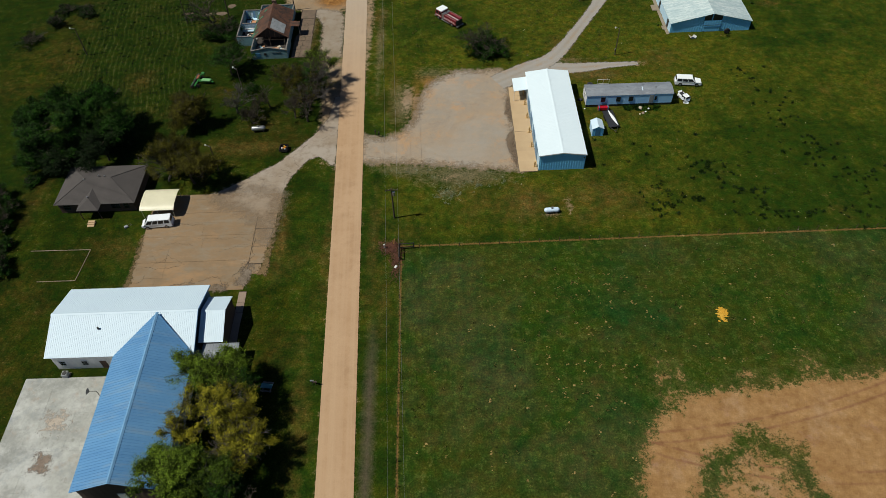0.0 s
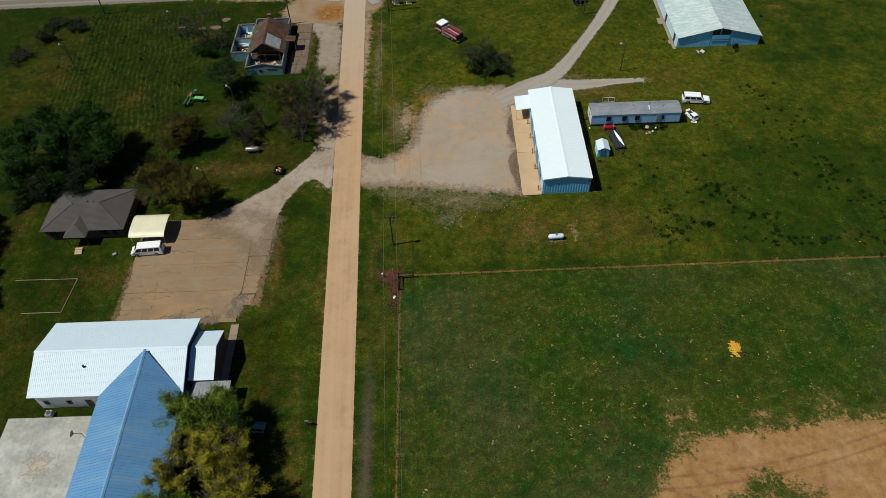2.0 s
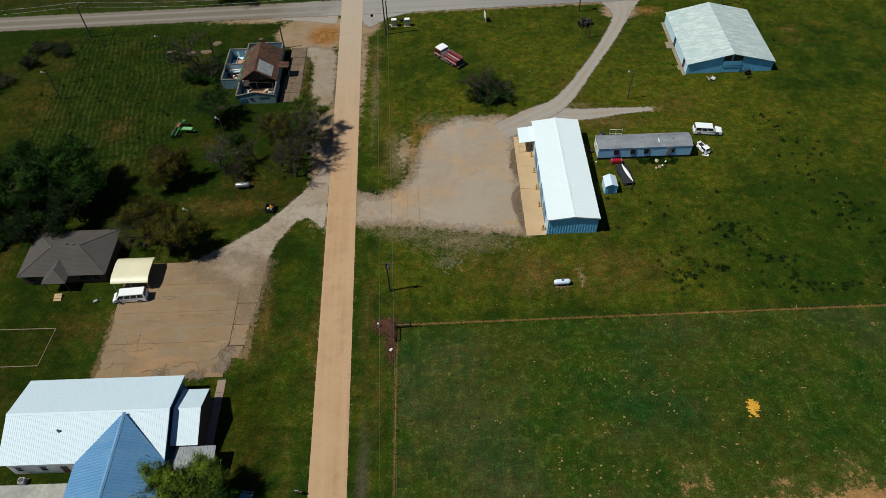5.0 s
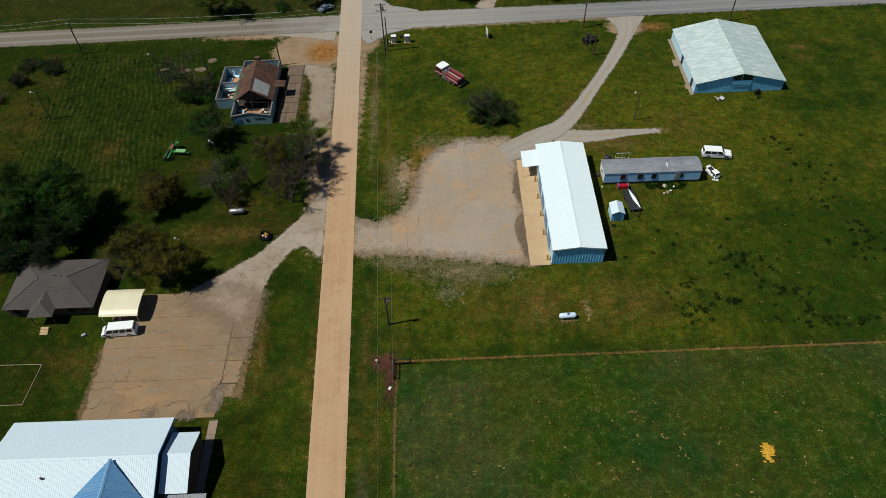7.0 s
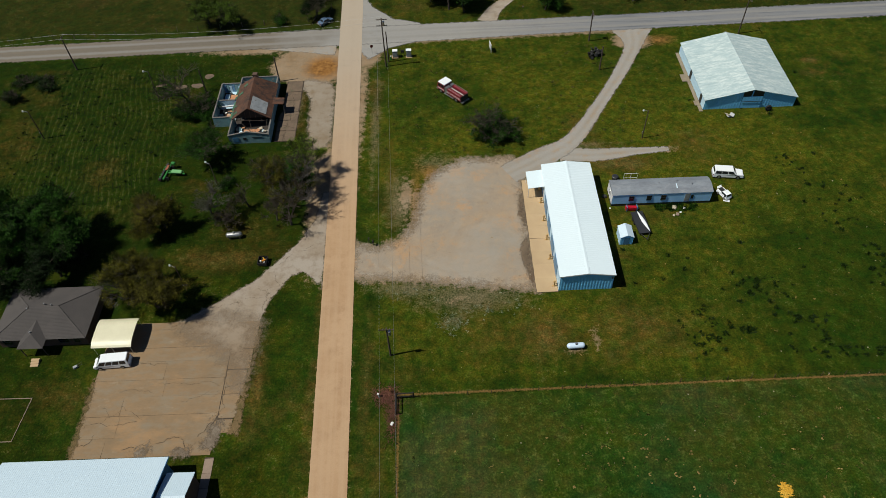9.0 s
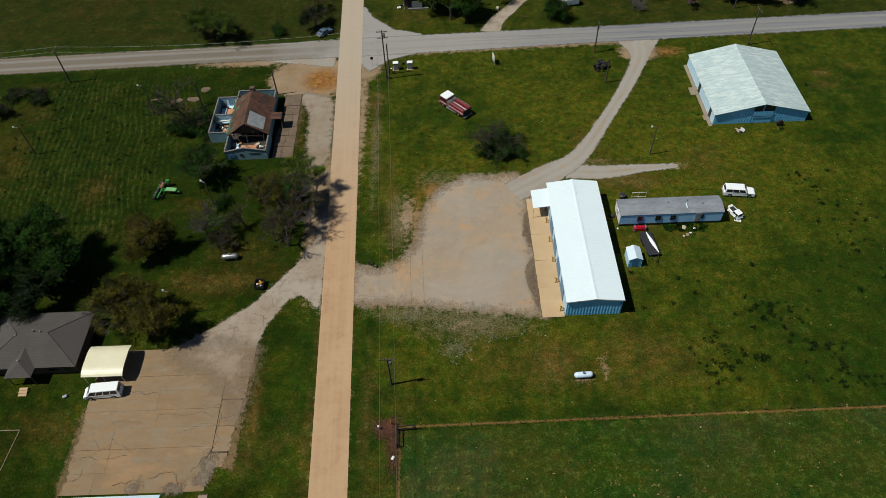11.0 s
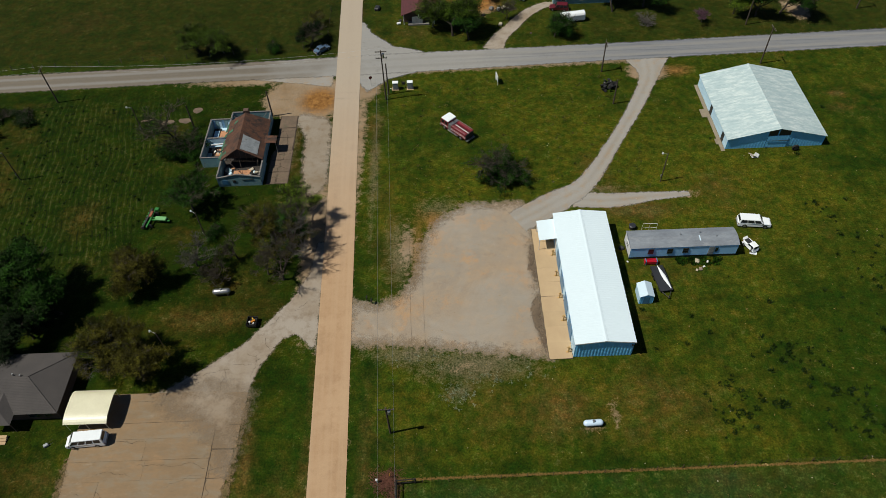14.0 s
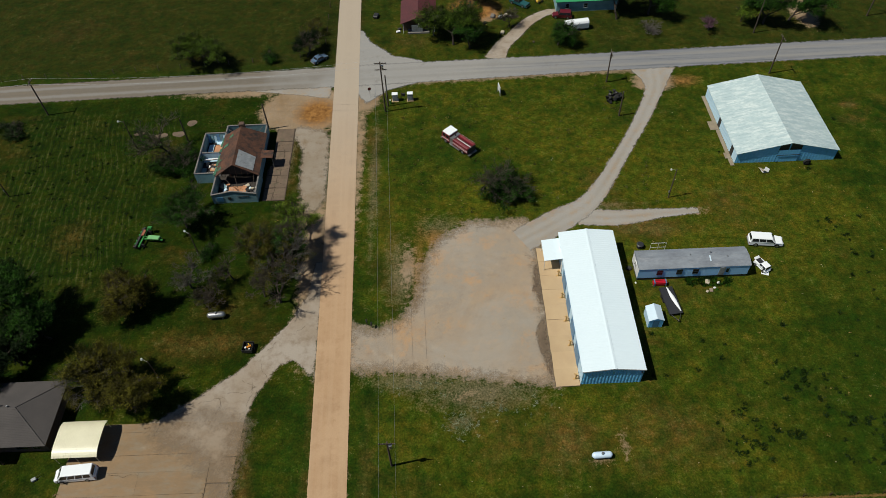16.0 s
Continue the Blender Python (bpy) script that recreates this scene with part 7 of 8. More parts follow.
# ---- vehicles ----
def vehicle(name, at, turn, L, W, H, label, paint, belt=0.95, cab=(-0.45, 0.28, -0.42, 0.16), nose=0.72, side_windows=3, category="car", sill=0.32, group="", wheel_r=0.38, roof_mat=None):
    """A car facing +x: bevelled body, tapered cabin with panes, bumpers, lamps and wheels. cab: its ends at the belt and at the roof, in lengths."""
    g = thing(name, (*at, 0), label, category, group, turn)
    w = W / 2
    f, b = L / 2, -L / 2
    bm = prism(bmnew(), [(b, -w, sill), (f - 0.1, -w, sill), (f, -w, sill + 0.25), (f - 0.03, -w, nose - 0.12), (f - 0.22, -w, nose + 0.03), (cab[1] * L, -w, belt - 0.03), (cab[1] * L - 0.25, -w, belt), (cab[0] * L, -w, belt), (b + 0.02, -w, belt - 0.02)], (0, W, 0))
    for v in bm.verts:
        u = max(0.0, (v.co.x - cab[1] * L) / (f - cab[1] * L))
        v.co.y *= (1 - 0.16 * u * u) * (0.95 if v.co.z > sill + 0.4 else 1.0)
    part("body", bevel(bm, 0.11, 4), paint, g, "")
    x0, x1, x2, x3 = (c * L for c in cab)
    wb, wt = w - 0.05, w - 0.2
    low = [Vector(p) for p in ((x0, -wb, belt - 0.03), (x1, -wb, belt - 0.03), (x1, wb, belt - 0.03), (x0, wb, belt - 0.03))]
    up = [Vector(p) for p in ((x2, -wt, H), (x3, -wt, H), (x3, wt, H), (x2, wt, H))]
    bm = bmnew()
    lv, uv = [bm.verts.new(p) for p in low], [bm.verts.new(p) for p in up]
    bm.faces.new(lv), bm.faces.new(uv)
    for i in range(4):
        bm.faces.new((lv[i], lv[(i + 1) % 4], uv[(i + 1) % 4], uv[i]))
    cabin = part("cabin", bevel(bm, 0.08, 3), roof_mat or paint, g)

    def pane(i, u0, u1, v0=0.14, v1=0.84, nm="window"):
        a0, a1, c1, c0 = low[i], low[(i + 1) % 4], up[(i + 1) % 4], up[i]
        at_ = lambda u, v: a0.lerp(a1, u).lerp(c0.lerp(c1, u), v)
        ring = [at_(u0, v0), at_(u1, v0), at_(u1, v1), at_(u0, v1)]
        n = (ring[1] - ring[0]).cross(ring[3] - ring[0]).normalized()
        part(nm, prism(bmnew(), [p - n * 0.03 for p in ring], n * 0.045), M_GLASS, cabin)

    for k in range(side_windows):
        pane(0, 0.05 + k * 0.92 / side_windows, 0.02 + (k + 1) * 0.92 / side_windows)
        pane(2, 0.05 + k * 0.92 / side_windows, 0.02 + (k + 1) * 0.92 / side_windows)
    pane(1, 0.08, 0.92, 0.08, 0.9, "windscreen")
    pane(3, 0.1, 0.9, 0.2, 0.85, "rear_window")
    part("bumper", bevel(box(bmnew(), f - 0.1, -w * 0.8, sill, f + 0.06, w * 0.8, sill + 0.2), 0.05, 2), paint, g)
    part("bumper", bevel(box(bmnew(), b - 0.1, -w + 0.03, sill, b + 0.05, w - 0.03, sill + 0.22), 0.03), M_STEEL, g)
    for s in (-1, 1):
        part("headlight", box(bmnew(), f - 0.16, s * w * 0.6 - 0.12, nose - 0.24, f - 0.005, s * w * 0.6 + 0.12, nose - 0.1), M_TRIM, g)
        part("tail_light", box(bmnew(), b - 0.02, s * (w - 0.14) - 0.07, 0.6, b + 0.06, s * (w - 0.14) + 0.07, 1.0), M_RED, g)
        part("mirror", box(bmnew(), x1 - 0.35, s * (w + 0.12) - 0.1, belt, x1 - 0.2, s * (w + 0.12) + 0.1, belt + 0.2), M_DARK, g)
        for x in (f - L * 0.18, b + L * 0.2):
            t = part("wheel", bevel(tube(bmnew(), (x, s * (w - 0.26), wheel_r), (x, s * (w + 0.01), wheel_r), wheel_r, n=16), 0.03), M_BLACK, g, "black tyre")
            part("rim", tube(bmnew(), (x, s * (w - 0.05), wheel_r), (x, s * (w + 0.03), wheel_r), wheel_r * 0.58, n=12), M_STEEL, t)
    return g


vehicle("passenger_van", (-54.2, 93.65), 184, 5.75, 2.0, 2.15, "long white passenger van with dark windows parked on the lot", M_CARWHITE, 1.15, (-0.49, 0.40, -0.475, 0.25), 0.95, 4, "van")
vehicle("large_suv", (55.6, 131.4), -8, 5.75, 2.03, 1.95, "large white sport utility vehicle parked on the grass", M_CARWHITE, 1.15, (-0.49, 0.26, -0.46, 0.13), 1.04, 3, "car", wheel_r=0.42)
g = vehicle("wrecked_car", (53.4, 126.0), -66, 2.7, 1.5, 1.4, "stripped white car with its front end taken apart", M_CARWHITE, 0.95, (-0.1, 0.46, -0.02, 0.42), 0.8, 2, "car", wheel_r=0.3)
part("open_hood", prism(bmnew(), [(-1.2, -0.6, 0.8), (-1.2, 0.5, 0.8), (-1.7, 0.5, 1.15), (-1.7, -0.5, 1.1)], (0, 0, 0.05)), M_CARWHITE, g, "raised white panel")
part("engine", box(bmnew(), -1.3, -0.45, 0.6, -0.3, 0.45, 1.0), M_DARK, g, "exposed dark engine")
solid("loose_panel", bevel(box(bmnew(), -0.6, -0.35, 0.0, 0.6, 0.35, 0.12), 0.03), M_CARWHITE, "white body panel lying in the grass", "car part", at=(53.6, 124.7, 0.0), turn=-20)
vehicle("blue_car", (-28.0, 191.2), 42, 4.0, 1.7, 1.4, "blue-grey sedan parked by the crossroad", M_BLUECAR, 0.9, (-0.32, 0.22, -0.22, 0.08), 0.7, 2)
vehicle("maroon_suv", (30.0, 205.0), 170, 4.7, 1.9, 1.75, "maroon utility vehicle beside the white trailer", M_MAROON, 1.0, (-0.47, 0.22, -0.43, 0.12), 0.85, 3)
vehicle("teal_pickup", (20.2, 211.4), 140, 5.2, 1.9, 1.75, "dark teal pickup truck by the yard", M_TEALCAR, 1.0, (-0.1, 0.22, -0.06, 0.13), 0.9, 1)


def fire_truck():
    g = thing("fire_truck", (2.95, 160.0, 0), "old red fire engine with white cab roof on the lawn", "fire truck", turn=132)
    part("chassis", box(bmnew(), -3.7, -1.0, 0.5, 3.7, 1.0, 0.85), M_DARK, g)
    part("cab", bevel(prism(bmnew(), [(1.5, -1.2, 0.6), (3.75, -1.2, 0.6), (3.8, -1.2, 1.55), (3.55, -1.2, 2.45), (1.5, -1.2, 2.45)], (0, 2.4, 0)), 0.08, 2), M_RED, g, "red cab")
    part("cab_roof", bevel(box(bmnew(), 1.45, -1.18, 2.42, 3.5, 1.18, 2.68), 0.08, 2), M_CARWHITE, g, "white cab roof")
    for s in (-1, 1):
        for x in (1.7, 2.65):
            part("window", box(bmnew(), x, s * 1.2 - 0.02, 1.6, x + 0.75, s * 1.2 + 0.02, 2.3), M_GLASS, g)
        for x in (2.6, -2.2):
            t = part("wheel", bevel(tube(bmnew(), (x, s * 0.9, 0.5), (x, s * 1.22, 0.5), 0.5, n=16), 0.04), M_BLACK, g, "black tyre")
            part("rim", tube(bmnew(), (x, s * 1.1, 0.5), (x, s * 1.25, 0.5), 0.27, n=12), M_STEEL, t)
        part("side_body", bevel(box(bmnew(), -3.6, s * 0.85 - 0.36, 0.75, 0.6, s * 0.85 + 0.36, 2.0), 0.05), M_RED, g, "red locker body with stripes")
        for z in (1.15, 1.4):
            part("stripe", box(bmnew(), -3.55, s * 1.215 - 0.012, z, 0.55, s * 1.215 + 0.012, z + 0.07), M_TRIM, g)
        part("running_board", box(bmnew(), -1.4, s * 1.25 - 0.15, 0.5, 1.5, s * 1.25 + 0.15, 0.58), M_STEEL, g)
    part("windscreen", prism(bmnew(), [(3.80, -1.05, 1.6), (3.80, 1.05, 1.6), (3.585, 1.05, 2.36), (3.585, -1.05, 2.36)], (0.03, 0, 0.01)), M_GLASS, g)
    part("pump_panel", box(bmnew(), 0.62, -1.15, 0.75, 1.45, 1.15, 2.1), M_STEEL, g, "steel pump panel with dials")
    part("hose_bed", box(bmnew(), -3.5, -0.48, 1.4, 0.55, 0.48, 1.72), M_DARK, g, "dark open hose bed")
    for y in (-0.3, 0.02, 0.34):
        part("hose_rail", box(bmnew(), -3.45, y - 0.06, 1.725, 0.5, y + 0.06, 1.85), M_MAROON if abs(y) > 0.1 else M_TRIM, g)
    for s in (-1, 1):
        part("locker_lid", box(bmnew(), -3.4, s * 0.85 - 0.12, 2.0, 0.4, s * 0.85 + 0.12, 2.06), M_PINKISH, g, "faded pale stripe on the locker top")
        part("grab_rail", tube(bmnew(), (-3.5, s * 1.15, 2.15), (0.5, s * 1.15, 2.15), 0.03), M_STEEL, g)
        part("cab_stripe", box(bmnew(), 1.55, s * 1.2 - 0.03, 1.05, 3.6, s * 1.2 + 0.03, 1.2), M_TRIM, g)
    part("rear_panel", box(bmnew(), -3.66, -1.1, 0.8, -3.6, 1.1, 2.0), M_DARK, g)
    part("rear_step", box(bmnew(), -4.1, -1.15, 0.5, -3.62, 1.15, 0.6), M_STEEL, g, "diamond-plate rear step")
    part("bumper", box(bmnew(), 3.78, -1.2, 0.5, 4.05, 1.2, 0.8), M_STEEL, g, "chrome bumper")
    part("deck_gun", tube(bmnew(), (0.9, 0, 2.1), (1.1, 0, 2.75), 0.1), M_DARK, g)


fire_truck()


def gas_tank(x, y, L, r, turn, material, label):
    g = thing("propane_tank", (x, y, 0), label, "gas tank", "propane tanks", turn)
    bm = bmnew()
    prof = [(-L / 2, 0.02)] + [(-L / 2 + r * (1 - math.cos(a)), r * math.sin(a)) for a in (0.4, 0.8, 1.2, 1.57)]
    prof += [(-p[0], p[1]) for p in reversed(prof)]
    rings = [[bm.verts.new((px, pr * math.cos(t), r + 0.22 + pr * math.sin(t))) for t in (2 * math.pi * i / 16 for i in range(16))] for px, pr in prof]
    for a, b in zip(rings, rings[1:]):
        for i in range(16):
            bm.faces.new((a[i], a[(i + 1) % 16], b[(i + 1) % 16], b[i]))
    bm.faces.new(rings[0]), bm.faces.new(rings[-1])
    for f in bm.faces:
        f.smooth = True
    part("tank", bm, material, g)
    part("dome", tube(bmnew(), (0, 0, 2 * r + 0.16), (0, 0, 2 * r + 0.42), 0.22, 0.19, 12), M_STEEL, g, "valve dome")
    for xx in (-L * 0.3, L * 0.3):
        part("saddle", box(bmnew(), xx - 0.1, -r * 0.7, -0.03, xx + 0.1, r * 0.7, 0.36), M_WALK, g, "concrete saddle block")


gas_tank(20.4, 93.5, 2.95, 0.48, 2, surface("pale_blue_white_enamel", (0.60, 0.74, 0.90), (0.54, 0.68, 0.85), 0.35, bump=0), "white propane tank on concrete blocks in the grass")
gas_tank(-39.0, 120.1, 3.1, 0.55, 3, M_STEEL, "silver propane tank on concrete blocks")


# ---- poles, lamps and wires ----
def lathe_pole(g, h, r=0.14):
    return part("pole", tube(bmnew(), (0, 0, -0.3), (0, 0, h), r, r * 0.7, 10), M_WOODPOLE, g)


def power_pole(x, y, h, arms=1, turn=0.0, transformer=False):
    g = thing("power_pole", (x, y, 0), "dark wooden power pole with crossarm and insulators", "utility pole", "power poles", turn)
    lathe_pole(g, h, 0.17)
    for k in range(arms):
        z = h - 0.3 - k * 1.5
        a = part("crossarm", box(bmnew(), -1.2, -0.2, z - 0.07, 1.2, -0.08, z + 0.07), M_WOODPOLE, g)
        for xx in (-1.1, -0.5, 0.5, 1.1):
            part("insulator", tube(bmnew(), (xx, -0.14, z + 0.05), (xx, -0.14, z + 0.3), 0.06, 0.04, 8), M_STEEL, a)
    if transformer:
        part("transformer", tube(bmnew(), (0.38, -0.1, h - 1.7), (0.38, -0.1, h - 0.8), 0.25, n=12), M_STEEL, g, "grey can transformer")
    return g


def yard_light(x, y, h, turn=180.0, label="wooden yard light pole with a small lamp arm"):
    g = thing("light_pole", (x, y, 0), label, "street lamp", "yard lights", turn)
    lathe_pole(g, h, 0.12)
    part("lamp_arm", tube(bmnew(), (0, 0, h - 0.3), (1.0, 0, h + 0.05), 0.04), M_STEEL, g)
    part("lamp_head", tube(bmnew(), (1.0, 0, h - 0.12), (1.0, 0, h + 0.15), 0.2, 0.12, 10), M_TRIM, g, "pale lamp head")
    part("meter_box", box(bmnew(), 0.1, -0.12, 1.3, 0.25, 0.12, 1.75), M_STEEL, g)
    return g


power_pole(-9.4, 93.4, 7.9, 1, 0, True)
power_pole(-12.25, 171.8, 12.6, 2, 0, True)
power_pole(-11.7, 173.6, 8.0, 0)
power_pole(-85.9, 175.4, 9.0, 1, 88)
power_pole(36.2, 178.8, 7.6, 1, 88, True)
power_pole(72.2, 179.5, 9.2, 1, 92)
power_pole(73.6, 195.1, 8.5, 0, 90)
power_pole(102.2, 200.1, 8.0, 1, 90)
yard_light(-85.3, 150.7, 7.4)
yard_light(-63.5, 163.2, 7.3)
yard_light(41.5, 143.3, 7.3)
yard_light(-44.3, 133.0, 7.0, 150)
yard_light(-45.5, 108.2, 6.6, 160)
yard_light(-68.9, 122.0, 7.4, 170, "wooden light pole among dark trees")
power_pole(36.8, 167.3, 6.2, 0)
power_pole(-36.7, 167.7, 6.6, 0)
power_pole(-53.1, 164.8, 6.0, 0)


def wires(name, runs, label, r=0.014):
    g = thing(name, runs[0][0], label, "cable", "overhead wires")
    o = Vector(runs[0][0])
    for a, b, sag in runs:
        bm = bmnew()
        a, b = Vector(a) - o, Vector(b) - o
        n = 12
        pt = lambda t: a.lerp(b, t) - Vector((0, 0, sag * 4 * t * (1 - t)))
        for k in range(n):
            tube(bm, pt(k / n), pt((k + 1) / n), r, n=4, caps=False)
        bmesh.ops.remove_doubles(bm, verts=bm.verts[:], dist=0.001)
        part("wire", bm, M_STEEL, g)


wires("road_wires", [((-9.4 + dx, 93.26, 7.85), (-12.25 + dx, 171.66, 10.9), 1.2) for dx in (-1.1, 1.1)] + [((-9.4 + dx, 93.26, 7.85), (-6.6 + dx, 10.0, 7.85), 1.2) for dx in (-1.1, 1.1)], "thin overhead power lines along the dirt road")
wires("cross_wires", [((-85.9, 175.4 + dy, 8.9), (-12.25, 171.8 + dy, 12.4), 1.4) for dy in (-1, 1)] + [((-85.9, 175.4 + dy, 8.9), (-160, 172 + dy, 8.9), 1.2) for dy in (-1, 1)], "thin overhead power lines along the crossroad")


# ---- fences ----
def fence(name, pts, step, label, h=1.15, post_r=0.05, wires_n=3, material=None):
    g = thing(name, (*pts[0], 0), label, "fence")
    o = Vector(pts[0])
    post = mesh_of(tube(bmnew(), (0, 0, -0.2), (0, 0, h), post_r, post_r, 6), "post", material or M_RUSTPIPE)
    for a, b in zip(pts, pts[1:]):
        a, b = Vector(a), Vector(b)
        n = max(1, int((b - a).length / step))
        for k in range(n + 1):
            q = a.lerp(b, k / n) - o
            p = new("post", post)
            p.parent = g
            p.location = (q.x, q.y, 0)
        for k in range(wires_n):
            z = h * (0.35 + 0.3 * k)
            part("wire", tube(bmnew(), (*(a - o), z), (*(b - o), z), 0.004, n=4), M_RUSTPIPE, g)
    return g


fence("field_fence", [(-8.2, 12.0), (-8.0, 60.0), (-8.3, 85.6), (42.8, 86.8), (130.0, 87.4)], 3.6, "barbed-wire fence with thin rusty posts round the field")
fence("pasture_fence", [(-130.0, 187.8), (-101.0, 188.3), (-60.0, 190.2), (-27.0, 192.6), (-27.5, 240)], 5.0, "wire fence with dark wooden posts along the pasture", 1.3, 0.08, 3, M_WOODPOLE)
g = thing("corner_brace", (-8.3, 85.6, 0), "rusty pipe H-brace at the fence corner", "fence brace")
for p in ((0, 0), (2.6, 0.15), (0.0, -2.6)):
    part("post", tube(bmnew(), (*p, -0.2), (*p, 1.6), 0.11, n=8), M_BLACK, g)
    if p != (0, 0):
        for z in (0.5, 1.45):
            part("rail", tube(bmnew(), (0, 0, z), (*p, z), 0.09, n=8), M_BLACK, g)
bs = bmnew()
rg = random.Random(21)
for k in range(1100):
    x, y = (-9.9 + rg.gauss(0, 1.0), 86.1 + rg.gauss(0, 0.8)) if k % 5 < 3 else (-8.9 + rg.gauss(0, 0.45), 82.6 + rg.gauss(0, 1.9))
    a, el, ln = rg.uniform(0, 6.28), rg.uniform(-0.1, 0.3), rg.uniform(0.3, 1.0)
    p = Vector((x, y, rg.uniform(0.02, 0.16)))
    tube(bs, p, p + Vector((math.cos(a) * ln, math.sin(a) * ln, math.sin(el) * 0.4)), 0.025, 0.01, 4)
tagged(new("brush_pile", mesh_of(bs, "brush_pile", surface("dead_red_brush", (0.16, 0.060, 0.036), (0.085, 0.034, 0.022), 0.9))), "pile of dead brown brush by the fence corner", "brush pile", kind="stuff")

for x, y, a, b_, tn in ((-59.2, 166.9, 1.7, 0.8, 10), (-55.6, 167.2, 1.5, 1.0, -6), (-53.6, 170.6, 1.2, 1.0, 20), (-64.0, 167.8, 1.5, 0.45, 12)):
    rp = random.Random(int(x * 10))
    ring = [(a * math.cos(e) * rp.uniform(0.8, 1.1), b_ * math.sin(e) * rp.uniform(0.75, 1.1), -0.05) for e in (k * math.pi / 5 for k in range(10))]
    solid("old_pad", prism(bmnew(), ring, (0, 0, 0.09)), M_RUINWALK, "broken brown concrete pad sunk in grass", "slab", "broken pads", at=(x, y, 0), turn=tn)

# low concrete remains of an old enclosure in the grass
g = thing("old_foundation", (-71.0, 84.4, 0), "low pale concrete edging remaining in grass", "foundation")
for a, b in (((-5.6, 3.7), (5.5, 3.6)), ((5.5, 3.6), (4.9, -3.6)), ((4.9, -3.6), (-2.0, -3.6))):
    d = (Vector(b) - Vector(a)).normalized() * 0.05
    n = Vector((-d.y, d.x))
    part("edging", prism(bmnew(), [(*(Vector(a) - n), -0.05), (*(Vector(b) - n), -0.05), (*(Vector(b) + n), -0.05), (*(Vector(a) + n), -0.05)], (0, 0, 0.13)), M_WALK, g)


# ---- yard things ----
def utility_trailer():
    g = thing("flatbed_trailer", (36.2, 119.5, 0), "black flatbed trailer with a white canoe along one edge", "trailer", turn=6)
    part("deck", bevel(box(bmnew(), -1.05, -2.7, 0.55, 1.05, 2.7, 0.68), 0.02), M_SLATE, g, "black deck")
    for s in (-1, 1):
        part("side_rail", box(bmnew(), s * 1.08 - 0.03, -2.7, 0.5, s * 1.08 + 0.03, 2.7, 0.72), M_SLATE, g)
        for y in (0.3, 1.2):
            part("wheel", tube(bmnew(), (s * 0.95, y, 0.33), (s * 1.17, y, 0.33), 0.33, n=14), M_BLACK, g, "black tyre")
        part("tongue", tube(bmnew(), (s * 0.8, -2.7, 0.5), (0, -4.1, 0.5), 0.06), M_DARK, g)
    part("jack", tube(bmnew(), (0, -3.9, 0), (0, -3.9, 0.9), 0.05), M_DARK, g)
    bm = bmnew()
    rings = []
    for k in range(9):
        t = k / 8
        w, y = 0.32 * math.sin(math.pi * min(max(t, 0.02), 0.98)) + 0.02, 2.6 - 5.0 * t
        x = 0.15 + 0.75 * t
        rings.append([bm.verts.new((x + w * math.cos(a), y, 0.70 + 0.33 * max(0, math.sin(a)) * (0.4 + w))) for a in (math.pi * i / 6 for i in range(7))])
    for a, b in zip(rings, rings[1:]):
        for i in range(6):
            bm.faces.new((a[i], a[i + 1], b[i + 1], b[i]))
    solid("canoe", bm, M_CARWHITE, "narrow white hull lying upside down on the trailer", "boat", at=(36.2, 119.5, 0), turn=6)


utility_trailer()
g = thing("red_toolbox", (35.3, 123.3, 0), "bright red metal bench box against the mobile home", "box")
part("box", bevel(box(bmnew(), -1.15, -0.4, 0.15, 1.15, 0.4, 0.85), 0.06, 2), surface("bright_red", (0.55, 0.01, 0.03), rough=0.35, bump=0), g)
for s in (-1, 1):
    part("leg", box(bmnew(), s * 0.95 - 0.08, -0.45, 0, s * 0.95 + 0.08, 0.45, 0.95), M_BLUE_TRIM, g, "blue end frame")
    part("slat", box(bmnew(), -1.1, s * 0.2 - 0.05, 0.86, 1.1, s * 0.2 + 0.05, 0.9), M_MAROON, g)
g = thing("burn_barrel", (33.7, 131.6, 0), "squat black bin in the grass", "bin")
part("drum", tube(bmnew(), (0, 0, 0), (0, 0, 0.75), 0.55, 0.62, 12), M_BLACK, g)
part("lid", tube(bmnew(), (0, 0, 0.75), (0, 0, 0.85), 0.66, 0.5, 12), M_SLATE, g)
g = thing("tyre", (30.9, 126.9, 0), "old black tyre by the mobile home", "tyre")
part("tread", bevel(tube(bmnew(), (0, 0, 0.0), (0, 0, 0.3), 0.5, n=14), 0.06), M_BLACK, g)
part("hub", tube(bmnew(), (0, 0, 0.28), (0, 0, 0.33), 0.25, n=10), M_DARK, g)
for x, y, s, m, lab in ((43.4, 123.3, 0.45, M_RUBBLE, "pale appliance among weeds"), (45.2, 123.1, 0.28, M_TRIM, "white bucket standing among weeds"), (43.6, 121.6, 0.35, M_WALK, "broken concrete block in weeds"), (42.9, 121.4, 0.25, M_RUBBLE, "broken concrete block in weeds"), (44.3, 122.1, 0.22, M_TRIM, "white jug standing among weeds"), (31.4, 123.8, 0.2, M_TRIM, "white bucket by the wall")):
    solid("yard_clutter", bevel(box(bmnew(), -s, -s * 0.8, 0, s, s * 0.8, s * 0.7), 0.07), m, lab, "clutter", "yard clutter", at=(x, y, 0), turn=x * 37 % 90)
scatter("yard_weeds", [(nr.uniform(40, 48), 123.6 + nr.normal() * 0.6) for k in range(60)], [nr.uniform(0.3, 0.6) for k in range(60)], 24, M_LEAF_DARK, "green weeds along the mobile home", 12)
